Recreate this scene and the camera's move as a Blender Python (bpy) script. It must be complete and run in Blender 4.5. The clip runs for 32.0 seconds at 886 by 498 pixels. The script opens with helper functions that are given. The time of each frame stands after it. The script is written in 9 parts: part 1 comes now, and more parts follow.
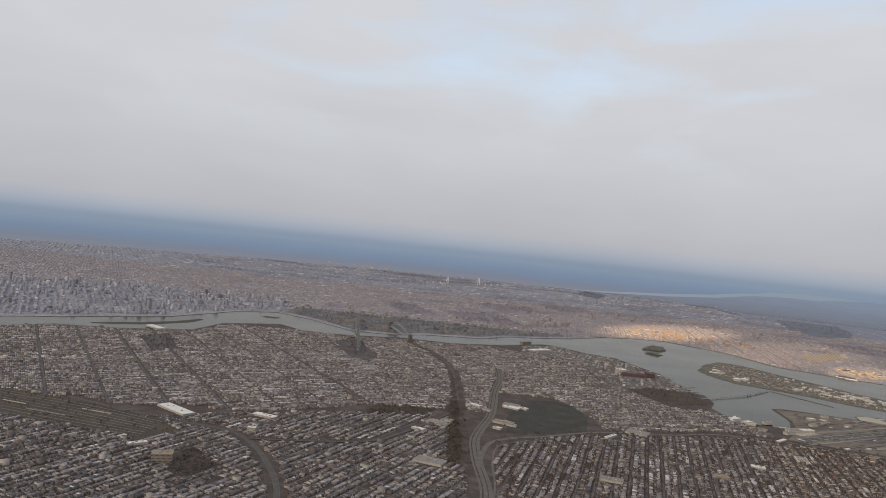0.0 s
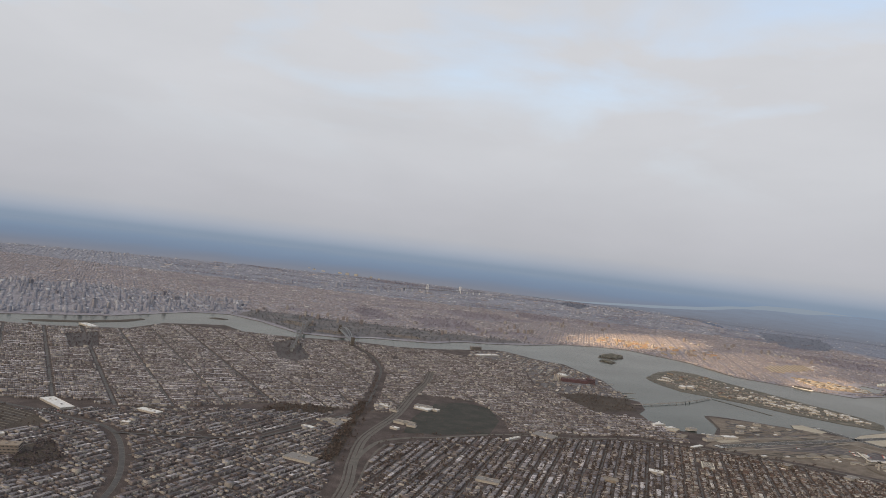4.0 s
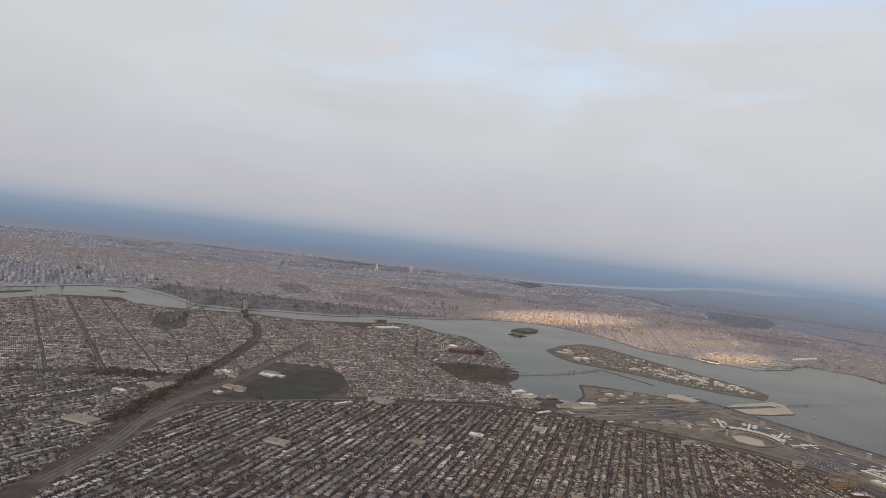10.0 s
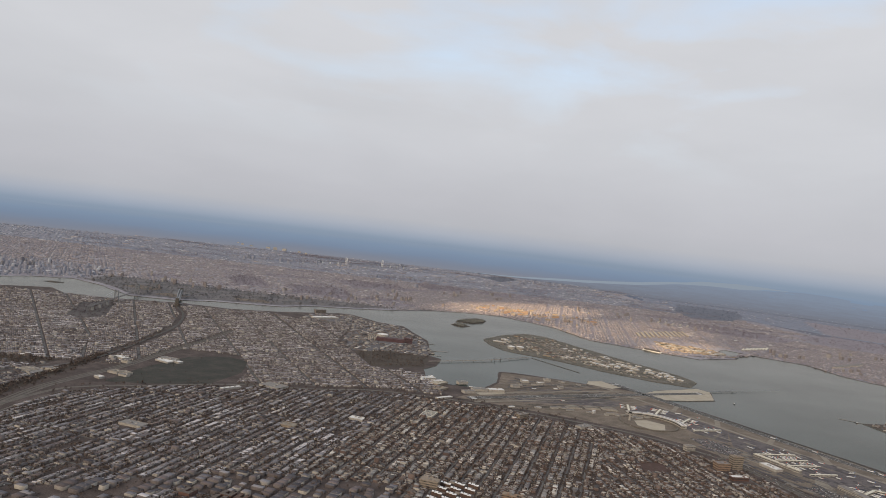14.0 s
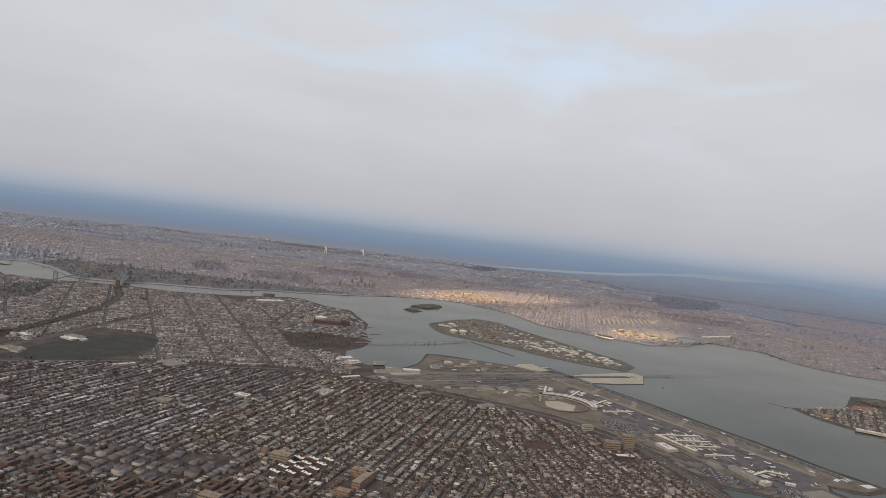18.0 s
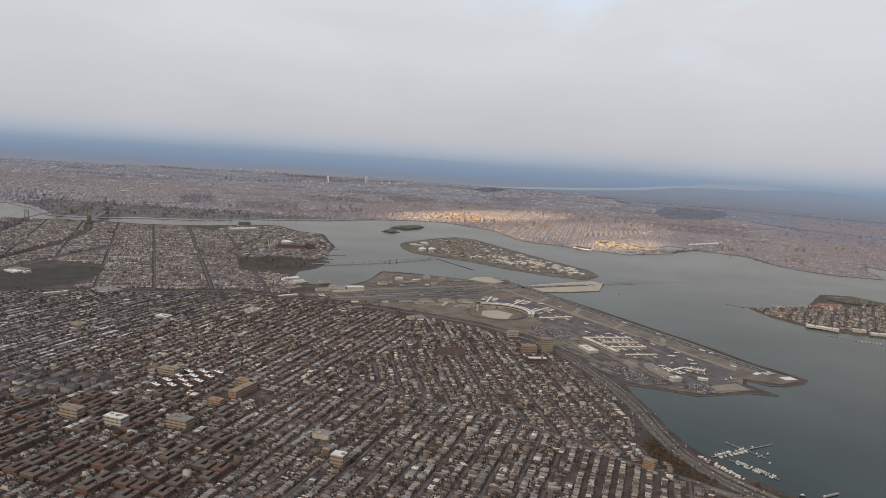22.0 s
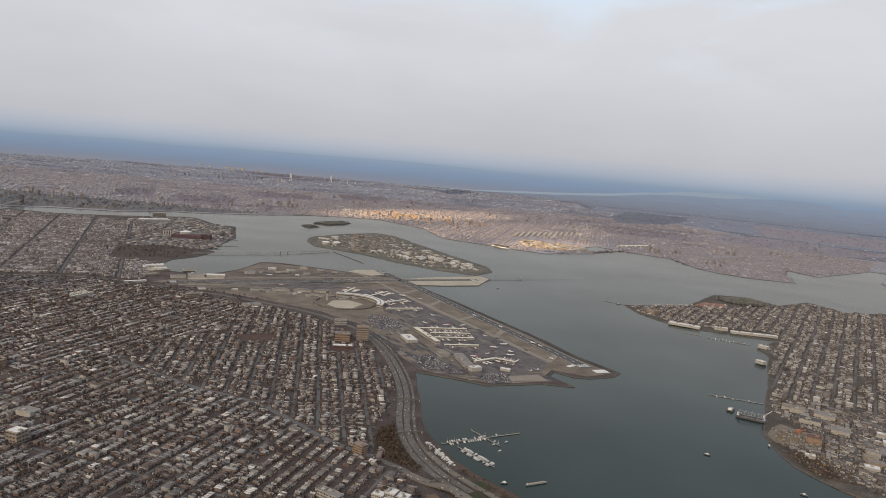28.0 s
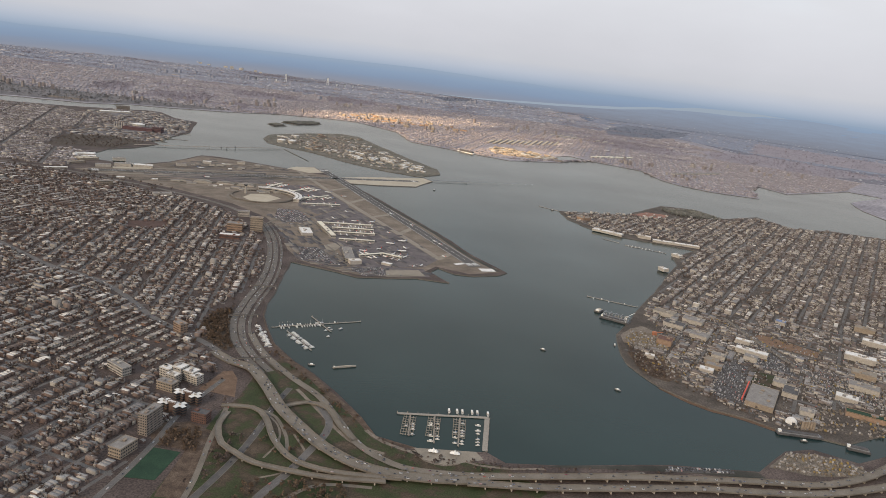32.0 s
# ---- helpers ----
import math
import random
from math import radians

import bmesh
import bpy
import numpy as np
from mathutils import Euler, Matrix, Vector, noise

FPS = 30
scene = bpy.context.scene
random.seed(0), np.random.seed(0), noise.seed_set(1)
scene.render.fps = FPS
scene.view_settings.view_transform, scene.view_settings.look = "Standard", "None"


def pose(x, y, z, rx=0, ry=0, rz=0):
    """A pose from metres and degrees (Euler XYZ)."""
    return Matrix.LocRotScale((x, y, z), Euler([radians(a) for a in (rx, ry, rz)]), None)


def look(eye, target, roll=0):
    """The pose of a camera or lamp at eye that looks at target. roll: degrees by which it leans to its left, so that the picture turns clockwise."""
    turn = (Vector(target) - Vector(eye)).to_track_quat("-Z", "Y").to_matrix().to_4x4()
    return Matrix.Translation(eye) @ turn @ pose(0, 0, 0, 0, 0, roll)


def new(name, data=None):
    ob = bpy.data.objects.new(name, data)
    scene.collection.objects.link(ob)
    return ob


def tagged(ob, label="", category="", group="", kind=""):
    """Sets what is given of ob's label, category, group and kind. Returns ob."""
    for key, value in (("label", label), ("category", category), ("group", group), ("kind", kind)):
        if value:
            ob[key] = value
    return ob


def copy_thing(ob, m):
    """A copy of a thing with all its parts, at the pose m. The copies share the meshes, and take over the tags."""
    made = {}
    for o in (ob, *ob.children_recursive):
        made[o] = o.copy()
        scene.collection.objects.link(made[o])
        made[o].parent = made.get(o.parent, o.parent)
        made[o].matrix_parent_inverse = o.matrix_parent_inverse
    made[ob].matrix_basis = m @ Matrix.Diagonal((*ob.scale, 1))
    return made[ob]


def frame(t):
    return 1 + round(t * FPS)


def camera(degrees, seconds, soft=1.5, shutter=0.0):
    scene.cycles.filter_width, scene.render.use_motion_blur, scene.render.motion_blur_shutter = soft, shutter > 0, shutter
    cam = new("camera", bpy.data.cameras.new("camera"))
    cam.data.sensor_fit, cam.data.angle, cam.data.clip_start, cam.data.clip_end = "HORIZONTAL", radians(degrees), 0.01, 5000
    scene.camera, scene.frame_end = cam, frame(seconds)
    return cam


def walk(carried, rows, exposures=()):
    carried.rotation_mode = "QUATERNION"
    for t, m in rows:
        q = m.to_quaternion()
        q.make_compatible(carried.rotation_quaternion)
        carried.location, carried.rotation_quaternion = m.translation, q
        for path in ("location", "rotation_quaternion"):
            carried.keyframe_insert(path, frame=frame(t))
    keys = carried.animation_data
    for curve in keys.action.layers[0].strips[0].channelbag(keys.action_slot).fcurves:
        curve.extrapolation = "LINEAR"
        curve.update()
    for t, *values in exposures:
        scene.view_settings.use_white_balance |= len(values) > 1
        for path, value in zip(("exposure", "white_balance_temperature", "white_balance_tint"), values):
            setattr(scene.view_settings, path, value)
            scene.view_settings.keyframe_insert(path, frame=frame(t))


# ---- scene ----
# The place is modelled at one fifth of its true size throughout: 1 unit = 5 m of city.
cam = camera(63.0, 32.0, soft=0.7)
METRES, EYE, TILT, LEAN, TURN = 768.0, 173.6, -0.8, -6.0, 0.0
ROWS = [
    (0.0, 0.0, 0.0, 0.0, 0.0, 0.0, -0.0),
    (0.5, 0.0174, 0.0026, -0.0017, 0.0, 0.31, 0.03),
    (1.0, 0.0334, 0.0056, -0.0044, 0.23, 0.61, -0.05),
    (1.5, 0.0497, 0.0081, -0.0067, 0.25, 0.73, -0.02),
    (2.0, 0.0657, 0.0107, -0.0096, 0.48, 0.73, -0.06),
    (2.5, 0.081, 0.0135, -0.0126, 0.61, 0.86, -0.29),
    (3.0, 0.0983, 0.0153, -0.0146, 0.73, 0.77, -0.4),
    (3.5, 0.1144, 0.0179, -0.0168, 0.48, 0.84, -0.73),
    (5.5, 0.1776, 0.0273, -0.0257, 0.46, 1.09, -0.53),
    (6.0, 0.1938, 0.0299, -0.0281, -0.09, 1.14, -1.03),
    (6.5, 0.2087, 0.033, -0.0312, 0.0, 0.89, -1.22),
    (7.0, 0.2247, 0.0358, -0.0333, -0.06, 0.73, -1.13),
    (7.5, 0.2402, 0.0379, -0.036, -0.12, 0.57, -1.15),
    (8.0, 0.2557, 0.0408, -0.0382, -0.32, 0.38, -1.09),
    (8.5, 0.2717, 0.0428, -0.0403, -0.37, 0.33, -1.06),
    (9.0, 0.287, 0.0451, -0.0428, -0.28, 0.19, -0.84),
    (9.5, 0.3029, 0.0471, -0.0448, -0.41, 0.12, -0.72),
    (10.0, 0.3181, 0.0494, -0.0471, -0.54, -0.25, -0.8),
    (10.5, 0.334, 0.051, -0.0491, -0.58, -0.61, -0.91),
    (11.0, 0.3489, 0.0533, -0.0517, -0.64, -0.56, -0.98),
    (11.5, 0.3648, 0.0554, -0.0536, -0.79, -0.51, -0.94),
    (12.0, 0.38, 0.0571, -0.0559, -1.11, -0.5, -0.91),
    (12.5, 0.3958, 0.0588, -0.0579, -1.06, -0.7, -0.84),
    (13.0, 0.4104, 0.0617, -0.0604, -1.15, -0.64, -0.86),
    (13.5, 0.4268, 0.0635, -0.062, -1.11, -0.54, -0.69),
    (14.0, 0.4417, 0.0657, -0.0652, -0.96, -0.43, -0.66),
    (14.5, 0.4572, 0.0676, -0.0672, -1.18, -0.52, -0.83),
    (16.5, 0.5168, 0.0775, -0.0775, -0.94, -0.53, -0.75),
    (17.0, 0.5324, 0.0796, -0.0796, -1.03, -0.58, -0.77),
    (17.5, 0.5478, 0.0817, -0.0818, -0.84, -0.86, -0.86),
    (18.0, 0.5627, 0.0837, -0.0845, -0.63, -0.98, -0.92),
    (18.5, 0.5777, 0.0858, -0.0874, -0.2, -1.56, -0.43),
    (19.0, 0.5918, 0.0884, -0.0896, 0.72, -3.5, 0.59),
    (19.5, 0.6075, 0.0891, -0.0931, 0.23, -5.71, 1.08),
    (20.0, 0.6222, 0.0909, -0.095, 0.59, -6.36, 1.62),
    (20.5, 0.6376, 0.093, -0.0975, 0.56, -6.69, 1.81),
    (21.0, 0.6521, 0.0948, -0.1, 1.0, -6.96, 1.86),
    (21.5, 0.6667, 0.0969, -0.1021, 1.47, -7.01, 2.16),
    (22.0, 0.6823, 0.0987, -0.1046, 1.42, -6.75, 2.14),
    (22.5, 0.6974, 0.1006, -0.1067, 1.34, -6.74, 1.61),
    (23.0, 0.7111, 0.1028, -0.1092, 1.17, -6.52, 1.56),
    (23.5, 0.7269, 0.1046, -0.1112, 0.69, -6.25, 1.64),
    (24.0, 0.7413, 0.1066, -0.1139, 0.74, -6.26, 1.72),
    (24.5, 0.7563, 0.1084, -0.1161, 1.17, -6.3, 1.8),
    (25.0, 0.7708, 0.1105, -0.1184, 0.9, -6.03, 1.43),
    (25.5, 0.7862, 0.1123, -0.1203, 1.35, -6.0, 1.62),
    (27.5, 0.8458, 0.1182, -0.1295, 1.66, -6.03, 1.3),
    (28.0, 0.8605, 0.1207, -0.1317, 1.43, -6.32, 1.02),
    (28.5, 0.8755, 0.1223, -0.1338, 1.62, -6.46, 0.7),
    (29.0, 0.8906, 0.1238, -0.1358, 1.93, -7.09, 0.8),
    (29.5, 0.905, 0.1254, -0.138, 2.09, -7.58, 0.72),
    (30.0, 0.9191, 0.127, -0.1406, 1.89, -7.76, 0.16),
    (30.5, 0.935, 0.1277, -0.1424, 2.27, -8.66, -0.05),
    (31.0, 0.9492, 0.1291, -0.1449, 2.55, -10.22, -0.3),
    (31.5, 0.9644, 0.1291, -0.1469, 3.0, -11.84, -0.23),
    (32.0, 0.9792, 0.1314, -0.1489, 3.18, -13.29, -0.81),
]
walk(cam, [(t, pose(0, 0, EYE, TILT, LEAN, TURN) @ pose(METRES * x, METRES * y, METRES * z, 90 + pitch, roll, yaw)) for t, x, y, z, yaw, pitch, roll in ROWS],
     exposures=((0.0, 0.0), (17.0, 0.03), (20.0, -0.02), (21.0, 0.10), (23.0, 0.14), (30.0, 0.14), (31.0, 0.15), (31.5, 0.24), (32.0, 0.35)))

# ---- sky and sun ----
SUN_ELEV, SUN_ROT = 26.0, 215.0   # low in the south-west, behind cloud
world = bpy.data.worlds.new("sky")
scene.world = world
world.use_nodes = True
wn, wl = world.node_tree.nodes, world.node_tree.links
wn.clear()


def wnode(kind, ins=(), stops=(), operation="", data_type=""):
    n = wn.new(kind)
    if operation:
        n.operation = operation
    if data_type:
        n.data_type = data_type
    for i in ins:
        n.inputs[i].default_value = ins[i]
    if stops:
        el = n.color_ramp.elements
        while len(el) < len(stops):
            el.new(0.5)
        for e, (p, c) in zip(el, stops):
            e.position, e.color = p, (*c, 1)
    return n


w_out, w_bg = wn.new("ShaderNodeOutputWorld"), wn.new("ShaderNodeBackground")
w_bg.inputs[1].default_value = 1.0
w_sky = wn.new("ShaderNodeTexSky")
w_sky.sky_type, w_sky.sun_disc = "NISHITA", False
w_sky.sun_elevation, w_sky.sun_rotation = radians(SUN_ELEV), radians(SUN_ROT)
w_co, w_sep = wn.new("ShaderNodeTexCoord"), wn.new("ShaderNodeSeparateXYZ")
wl.new(w_co.outputs["Generated"], w_sep.inputs[0])
# grey stratus: colour by height above the horizon, from haze up to the bright middle of the deck
w_el = wn.new("ShaderNodeMapRange")
w_el.inputs[1].default_value, w_el.inputs[2].default_value = -0.06, 0.44
wl.new(w_sep.outputs[2], w_el.inputs[0])
w_grad = wnode("ShaderNodeValToRGB", stops=[
    (0.0, (0.198, 0.250, 0.334)), (0.092, (0.243, 0.305, 0.395)), (0.104, (0.308, 0.360, 0.445)), (0.122, (0.387, 0.420, 0.486)), (0.150, (0.466, 0.475, 0.511)),
    (0.20, (0.506, 0.510, 0.546)), (0.40, (0.595, 0.605, 0.638)), (0.70, (0.645, 0.655, 0.688)), (1.0, (0.595, 0.625, 0.678))])
wl.new(w_el.outputs[0], w_grad.inputs[0])
# flat layers of cloud: the noise is stretched along the horizon
w_map = wn.new("ShaderNodeMapping")
w_map.inputs["Scale"].default_value = (1.5, 1.5, 4.5)
wl.new(w_co.outputs["Generated"], w_map.inputs[0])
w_n1 = wnode("ShaderNodeTexNoise", ins={"Scale": 1.7, "Detail": 6.0, "Roughness": 0.5, "Distortion": 0.3})
w_n2 = wnode("ShaderNodeTexNoise", ins={"Scale": 2.6, "Detail": 5.0, "Roughness": 0.55, "Distortion": 0.2})
wl.new(w_map.outputs[0], w_n1.inputs[0])
wl.new(w_map.outputs[0], w_n2.inputs[0])
w_shade = wnode("ShaderNodeMapRange", ins={1: 0.3, 2: 0.7, 3: 0.965, 4: 1.035})
wl.new(w_n2.outputs[0], w_shade.inputs[0])
w_mul = wnode("ShaderNodeVectorMath", operation="SCALE")
wl.new(w_grad.outputs[0], w_mul.inputs[0])
wl.new(w_shade.outputs[0], w_mul.inputs["Scale"])
# thin blue gaps, only well above the horizon
w_gap = wnode("ShaderNodeMapRange", ins={1: 0.50, 2: 0.72, 3: 0.0, 4: 0.8})
wl.new(w_n1.outputs[0], w_gap.inputs[0])
w_high = wnode("ShaderNodeMapRange", ins={1: 0.10, 2: 0.26, 3: 0.0, 4: 1.0})
wl.new(w_sep.outputs[2], w_high.inputs[0])
w_gm = wnode("ShaderNodeMath", operation="MULTIPLY")
wl.new(w_gap.outputs[0], w_gm.inputs[0])
wl.new(w_high.outputs[0], w_gm.inputs[1])
w_blue = wnode("ShaderNodeVectorMath", operation="SCALE", ins={"Scale": 0.115})
wl.new(w_sky.outputs[0], w_blue.inputs[0])
w_lift = wnode("ShaderNodeVectorMath", operation="ADD", ins={1: (0.30, 0.36, 0.42)})
wl.new(w_blue.outputs[0], w_lift.inputs[0])
w_mix = wnode("ShaderNodeMix", data_type="RGBA")
wl.new(w_gm.outputs[0], w_mix.inputs[0])
wl.new(w_mul.outputs[0], w_mix.inputs[6])
wl.new(w_lift.outputs[0], w_mix.inputs[7])
wl.new(w_mix.outputs[2], w_bg.inputs[0])
wl.new(w_bg.outputs[0], w_out.inputs[0])

sun_data = bpy.data.lights.new("sun", "SUN")
sun_data.energy, sun_data.angle, sun_data.color = 1.6, radians(10), (1.0, 0.765, 0.51)
sun = new("sun", sun_data)
# sun_rotation turns clockwise from +y
_sd = Vector((math.sin(radians(SUN_ROT)) * math.cos(radians(SUN_ELEV)), math.cos(radians(SUN_ROT)) * math.cos(radians(SUN_ELEV)), math.sin(radians(SUN_ELEV))))
sun.matrix_world = look(_sd * 3000, (0, 0, 0))
# spot lamps added to stand in for sun through cloud gaps over the far shore
def cloud_gap_spot(target, width, power, squash):
    data = bpy.data.lights.new("sunbeam_spot", "SPOT")
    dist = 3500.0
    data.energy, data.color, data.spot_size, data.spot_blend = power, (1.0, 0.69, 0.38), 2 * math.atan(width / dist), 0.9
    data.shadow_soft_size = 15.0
    beam = new("sunbeam_spot", data)
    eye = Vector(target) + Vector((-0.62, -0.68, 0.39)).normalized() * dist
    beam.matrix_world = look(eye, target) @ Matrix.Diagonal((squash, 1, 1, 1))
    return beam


cloud_gap_spot((585, 1795, 0), 145.0, 0.95e9, 1.0)
cloud_gap_spot((770, 1580, 0), 170.0, 0.34e9, 1.0)
cloud_gap_spot((835, 1390, 0), 72.0, 0.80e9, 1.0)

# ---- materials ----
def material(name, stops, rough=0.9, scale=0.4, fine=6.0, vary="position", amount=0.25, bump=0.0, metal=0.0, spec=0.3):
    """Colour ramp by noise, by the thing's own random number or by each loose piece's; grain over it at a second scale."""
    m = bpy.data.materials.new(name)
    m.use_nodes = True
    nt = m.node_tree
    bs = nt.nodes["Principled BSDF"]
    bs.inputs["Roughness"].default_value, bs.inputs["Metallic"].default_value = rough, metal
    bs.inputs["Specular IOR Level"].default_value = spec
    geo = nt.nodes.new("ShaderNodeNewGeometry")
    ramp = nt.nodes.new("ShaderNodeValToRGB")
    el = ramp.color_ramp.elements
    while len(el) < len(stops):
        el.new(0.5)
    for e, (p, c) in zip(el, stops):
        e.position, e.color = p, (*c, 1)
    if vary == "island":
        nt.links.new(geo.outputs["Random Per Island"], ramp.inputs[0])
        ramp.color_ramp.interpolation = "LINEAR"
    elif vary == "object":
        oi = nt.nodes.new("ShaderNodeObjectInfo")
        nt.links.new(oi.outputs["Random"], ramp.inputs[0])
    else:
        n0 = nt.nodes.new("ShaderNodeTexNoise")
        n0.inputs["Scale"].default_value, n0.inputs["Detail"].default_value, n0.inputs["Roughness"].default_value = scale, 7.0, 0.62
        nt.links.new(geo.outputs["Position"], n0.inputs["Vector"])
        mr = nt.nodes.new("ShaderNodeMapRange")
        mr.inputs[1].default_value, mr.inputs[2].default_value = 0.3, 0.7
        nt.links.new(n0.outputs[0], mr.inputs[0])
        nt.links.new(mr.outputs[0], ramp.inputs[0])
    n1 = nt.nodes.new("ShaderNodeTexNoise")
    n1.inputs["Scale"].default_value, n1.inputs["Detail"].default_value = fine, 3.0
    nt.links.new(geo.outputs["Position"], n1.inputs["Vector"])
    g = nt.nodes.new("ShaderNodeMapRange")
    g.inputs[1].default_value, g.inputs[2].default_value, g.inputs[3].default_value, g.inputs[4].default_value = 0.3, 0.7, 1 - amount, 1 + amount
    nt.links.new(n1.outputs[0], g.inputs[0])
    sc = nt.nodes.new("ShaderNodeVectorMath")
    sc.operation = "SCALE"
    nt.links.new(ramp.outputs[0], sc.inputs[0])
    nt.links.new(g.outputs[0], sc.inputs["Scale"])
    nt.links.new(sc.outputs[0], bs.inputs["Base Color"])
    if bump:
        b = nt.nodes.new("ShaderNodeBump")
        b.inputs["Strength"].default_value, b.inputs["Distance"].default_value = bump, 0.2
        nt.links.new(n1.outputs[0], b.inputs["Height"])
        nt.links.new(b.outputs[0], bs.inputs["Normal"])
    return m


M_YARD = material("yards_and_soil", [(0, (0.0433, 0.033, 0.03)), (0.5, (0.0714, 0.0546, 0.049)), (1, (0.1211, 0.0948, 0.0849))], scale=0.06, fine=1.4, amount=0.5)
M_POINT = material("pale_yards", [(0, (0.046, 0.037, 0.031)), (0.5, (0.076, 0.063, 0.053)), (1, (0.125, 0.105, 0.088))], scale=0.08, fine=1.2, amount=0.5)
# next three: far ground and woods with haze painted in, paler and bluer
M_FAR = material("haze_tinted_ground", [(0, (0.1822, 0.1726, 0.1945)), (0.35, (0.2253, 0.2116, 0.2338)), (0.6, (0.2609, 0.2455, 0.2663)), (1, (0.3232, 0.3056, 0.3245))], scale=0.012, fine=0.16, amount=0.35)
M_FBUSH = material("haze_greyed_woodland", [(0, (0.1866, 0.1699, 0.1942)), (1, (0.2677, 0.2394, 0.263))], scale=0.02, fine=0.2, amount=0.3)
M_FWOODS = material("haze_blued_woodland", [(0, (0.1449, 0.1628, 0.2098)), (1, (0.2139, 0.2291, 0.2829))], scale=0.02, fine=0.2, amount=0.3)
M_ROCK = material("riprap_stone", [(0, (0.06, 0.055, 0.047)), (1, (0.14, 0.122, 0.103))], scale=0.8, fine=4, amount=0.4, bump=0.5)
M_ASPH = material("asphalt", [(0, (0.066, 0.063, 0.063)), (0.6, (0.092, 0.087, 0.084)), (1, (0.13, 0.122, 0.114))], scale=0.25, fine=5, amount=0.15)
M_STREET = material("street_asphalt", [(0, (0.09, 0.085, 0.083)), (1, (0.15, 0.141, 0.136))], scale=0.1, fine=3, amount=0.25)
M_ROAD = material("worn_concrete_roadway", [(0, (0.128, 0.112, 0.093)), (1, (0.20, 0.176, 0.147))], scale=0.15, fine=3, amount=0.18)
M_CONC = material("pale_concrete", [(0, (0.34, 0.31, 0.27)), (1, (0.46, 0.42, 0.37))], scale=0.2, fine=3, amount=0.15)
M_GRASS = material("winter_grass", [(0, (0.030, 0.031, 0.026)), (0.5, (0.044, 0.043, 0.036)), (1, (0.068, 0.060, 0.050))], scale=0.06, fine=2, amount=0.3)
M_FIELD = material("airfield_turf", [(0, (0.1069, 0.0865, 0.0682)), (0.5, (0.1577, 0.1285, 0.1022)), (1, (0.2246, 0.1849, 0.1482))], scale=0.07, fine=1.5, amount=0.35)
M_ISLE = material("island_scrub", [(0, (0.0744, 0.0725, 0.055)), (0.5, (0.1214, 0.1101, 0.0892)), (1, (0.1859, 0.1658, 0.1373))], scale=0.06, fine=1.2, amount=0.4)
M_LAWN = material("green_turf", [(0, (0.014, 0.036, 0.022)), (1, (0.024, 0.055, 0.032))], scale=0.2, fine=4, amount=0.2)
# far walls and roofs: haze put into the colours, bluest in the second pair
M_FWALL = material("haze_tinted_walls", [(0, (0.2333, 0.2087, 0.2185)), (0.45, (0.2583, 0.2312, 0.2402)), (0.8, (0.2874, 0.2583, 0.2648)), (1, (0.3852, 0.3501, 0.3465))], vary="island", fine=1, amount=0.15)
M_FROOF = material("haze_tinted_roofs", [(0, (0.2589, 0.2407, 0.2541)), (0.45, (0.2905, 0.2696, 0.2817)), (0.82, (0.3242, 0.3016, 0.3126)), (1, (0.5136, 0.4836, 0.4858))], vary="island", fine=1, amount=0.15)
M_HWALL = material("haze_blued_walls", [(0, (0.199, 0.2036, 0.2375)), (0.5, (0.2375, 0.24, 0.2784)), (0.85, (0.2721, 0.2748, 0.3124)), (1, (0.4067, 0.4084, 0.4348))], vary="island", fine=1, amount=0.15)
M_HROOF = material("haze_blued_roofs", [(0, (0.2285, 0.235, 0.2692)), (0.5, (0.2649, 0.2712, 0.3095)), (0.88, (0.3, 0.3058, 0.3428)), (1, (0.5368, 0.5507, 0.5806))], vary="island", fine=1, amount=0.15)
M_TWIG = material("bare_twigs", [(0, (0.0588, 0.044, 0.0388)), (0.5, (0.0945, 0.072, 0.0611)), (1, (0.1418, 0.106, 0.0873))], vary="island", fine=1.5, amount=0.3)
M_WOODS = material("bare_woodland", [(0, (0.045, 0.036, 0.030)), (1, (0.09, 0.072, 0.056))], scale=0.05, fine=0.8, amount=0.4)

M_WATER = bpy.data.materials.new("bay_water")
M_WATER.use_nodes = True
nt = M_WATER.node_tree
nt.nodes.remove(nt.nodes["Principled BSDF"])
geo = nt.nodes.new("ShaderNodeNewGeometry")
n0 = nt.nodes.new("ShaderNodeTexNoise")
n0.inputs["Scale"].default_value, n0.inputs["Detail"].default_value = 0.008, 5.0
nt.links.new(geo.outputs["Position"], n0.inputs["Vector"])
# silty green body of the water
rp = nt.nodes.new("ShaderNodeValToRGB")
rp.color_ramp.elements[0].position, rp.color_ramp.elements[0].color = 0.3, (0.0070, 0.0225, 0.0242, 1)
rp.color_ramp.elements[1].position, rp.color_ramp.elements[1].color = 0.7, (0.0135, 0.0345, 0.0350, 1)
nt.links.new(n0.outputs[0], rp.inputs[0])
# surface film, a little dull, in drifting patches
fl = nt.nodes.new("ShaderNodeValToRGB")
fl.color_ramp.elements[0].position, fl.color_ramp.elements[0].color = 0.35, (0.765, 0.724, 0.667, 1)
fl.color_ramp.elements[1].position, fl.color_ramp.elements[1].color = 0.65, (0.85, 0.805, 0.744, 1)
nt.links.new(n0.outputs[0], fl.inputs[0])
n1 = nt.nodes.new("ShaderNodeTexNoise")
n1.inputs["Scale"].default_value, n1.inputs["Detail"].default_value = 1.1, 4.0
nt.links.new(geo.outputs["Position"], n1.inputs["Vector"])
bp = nt.nodes.new("ShaderNodeBump")
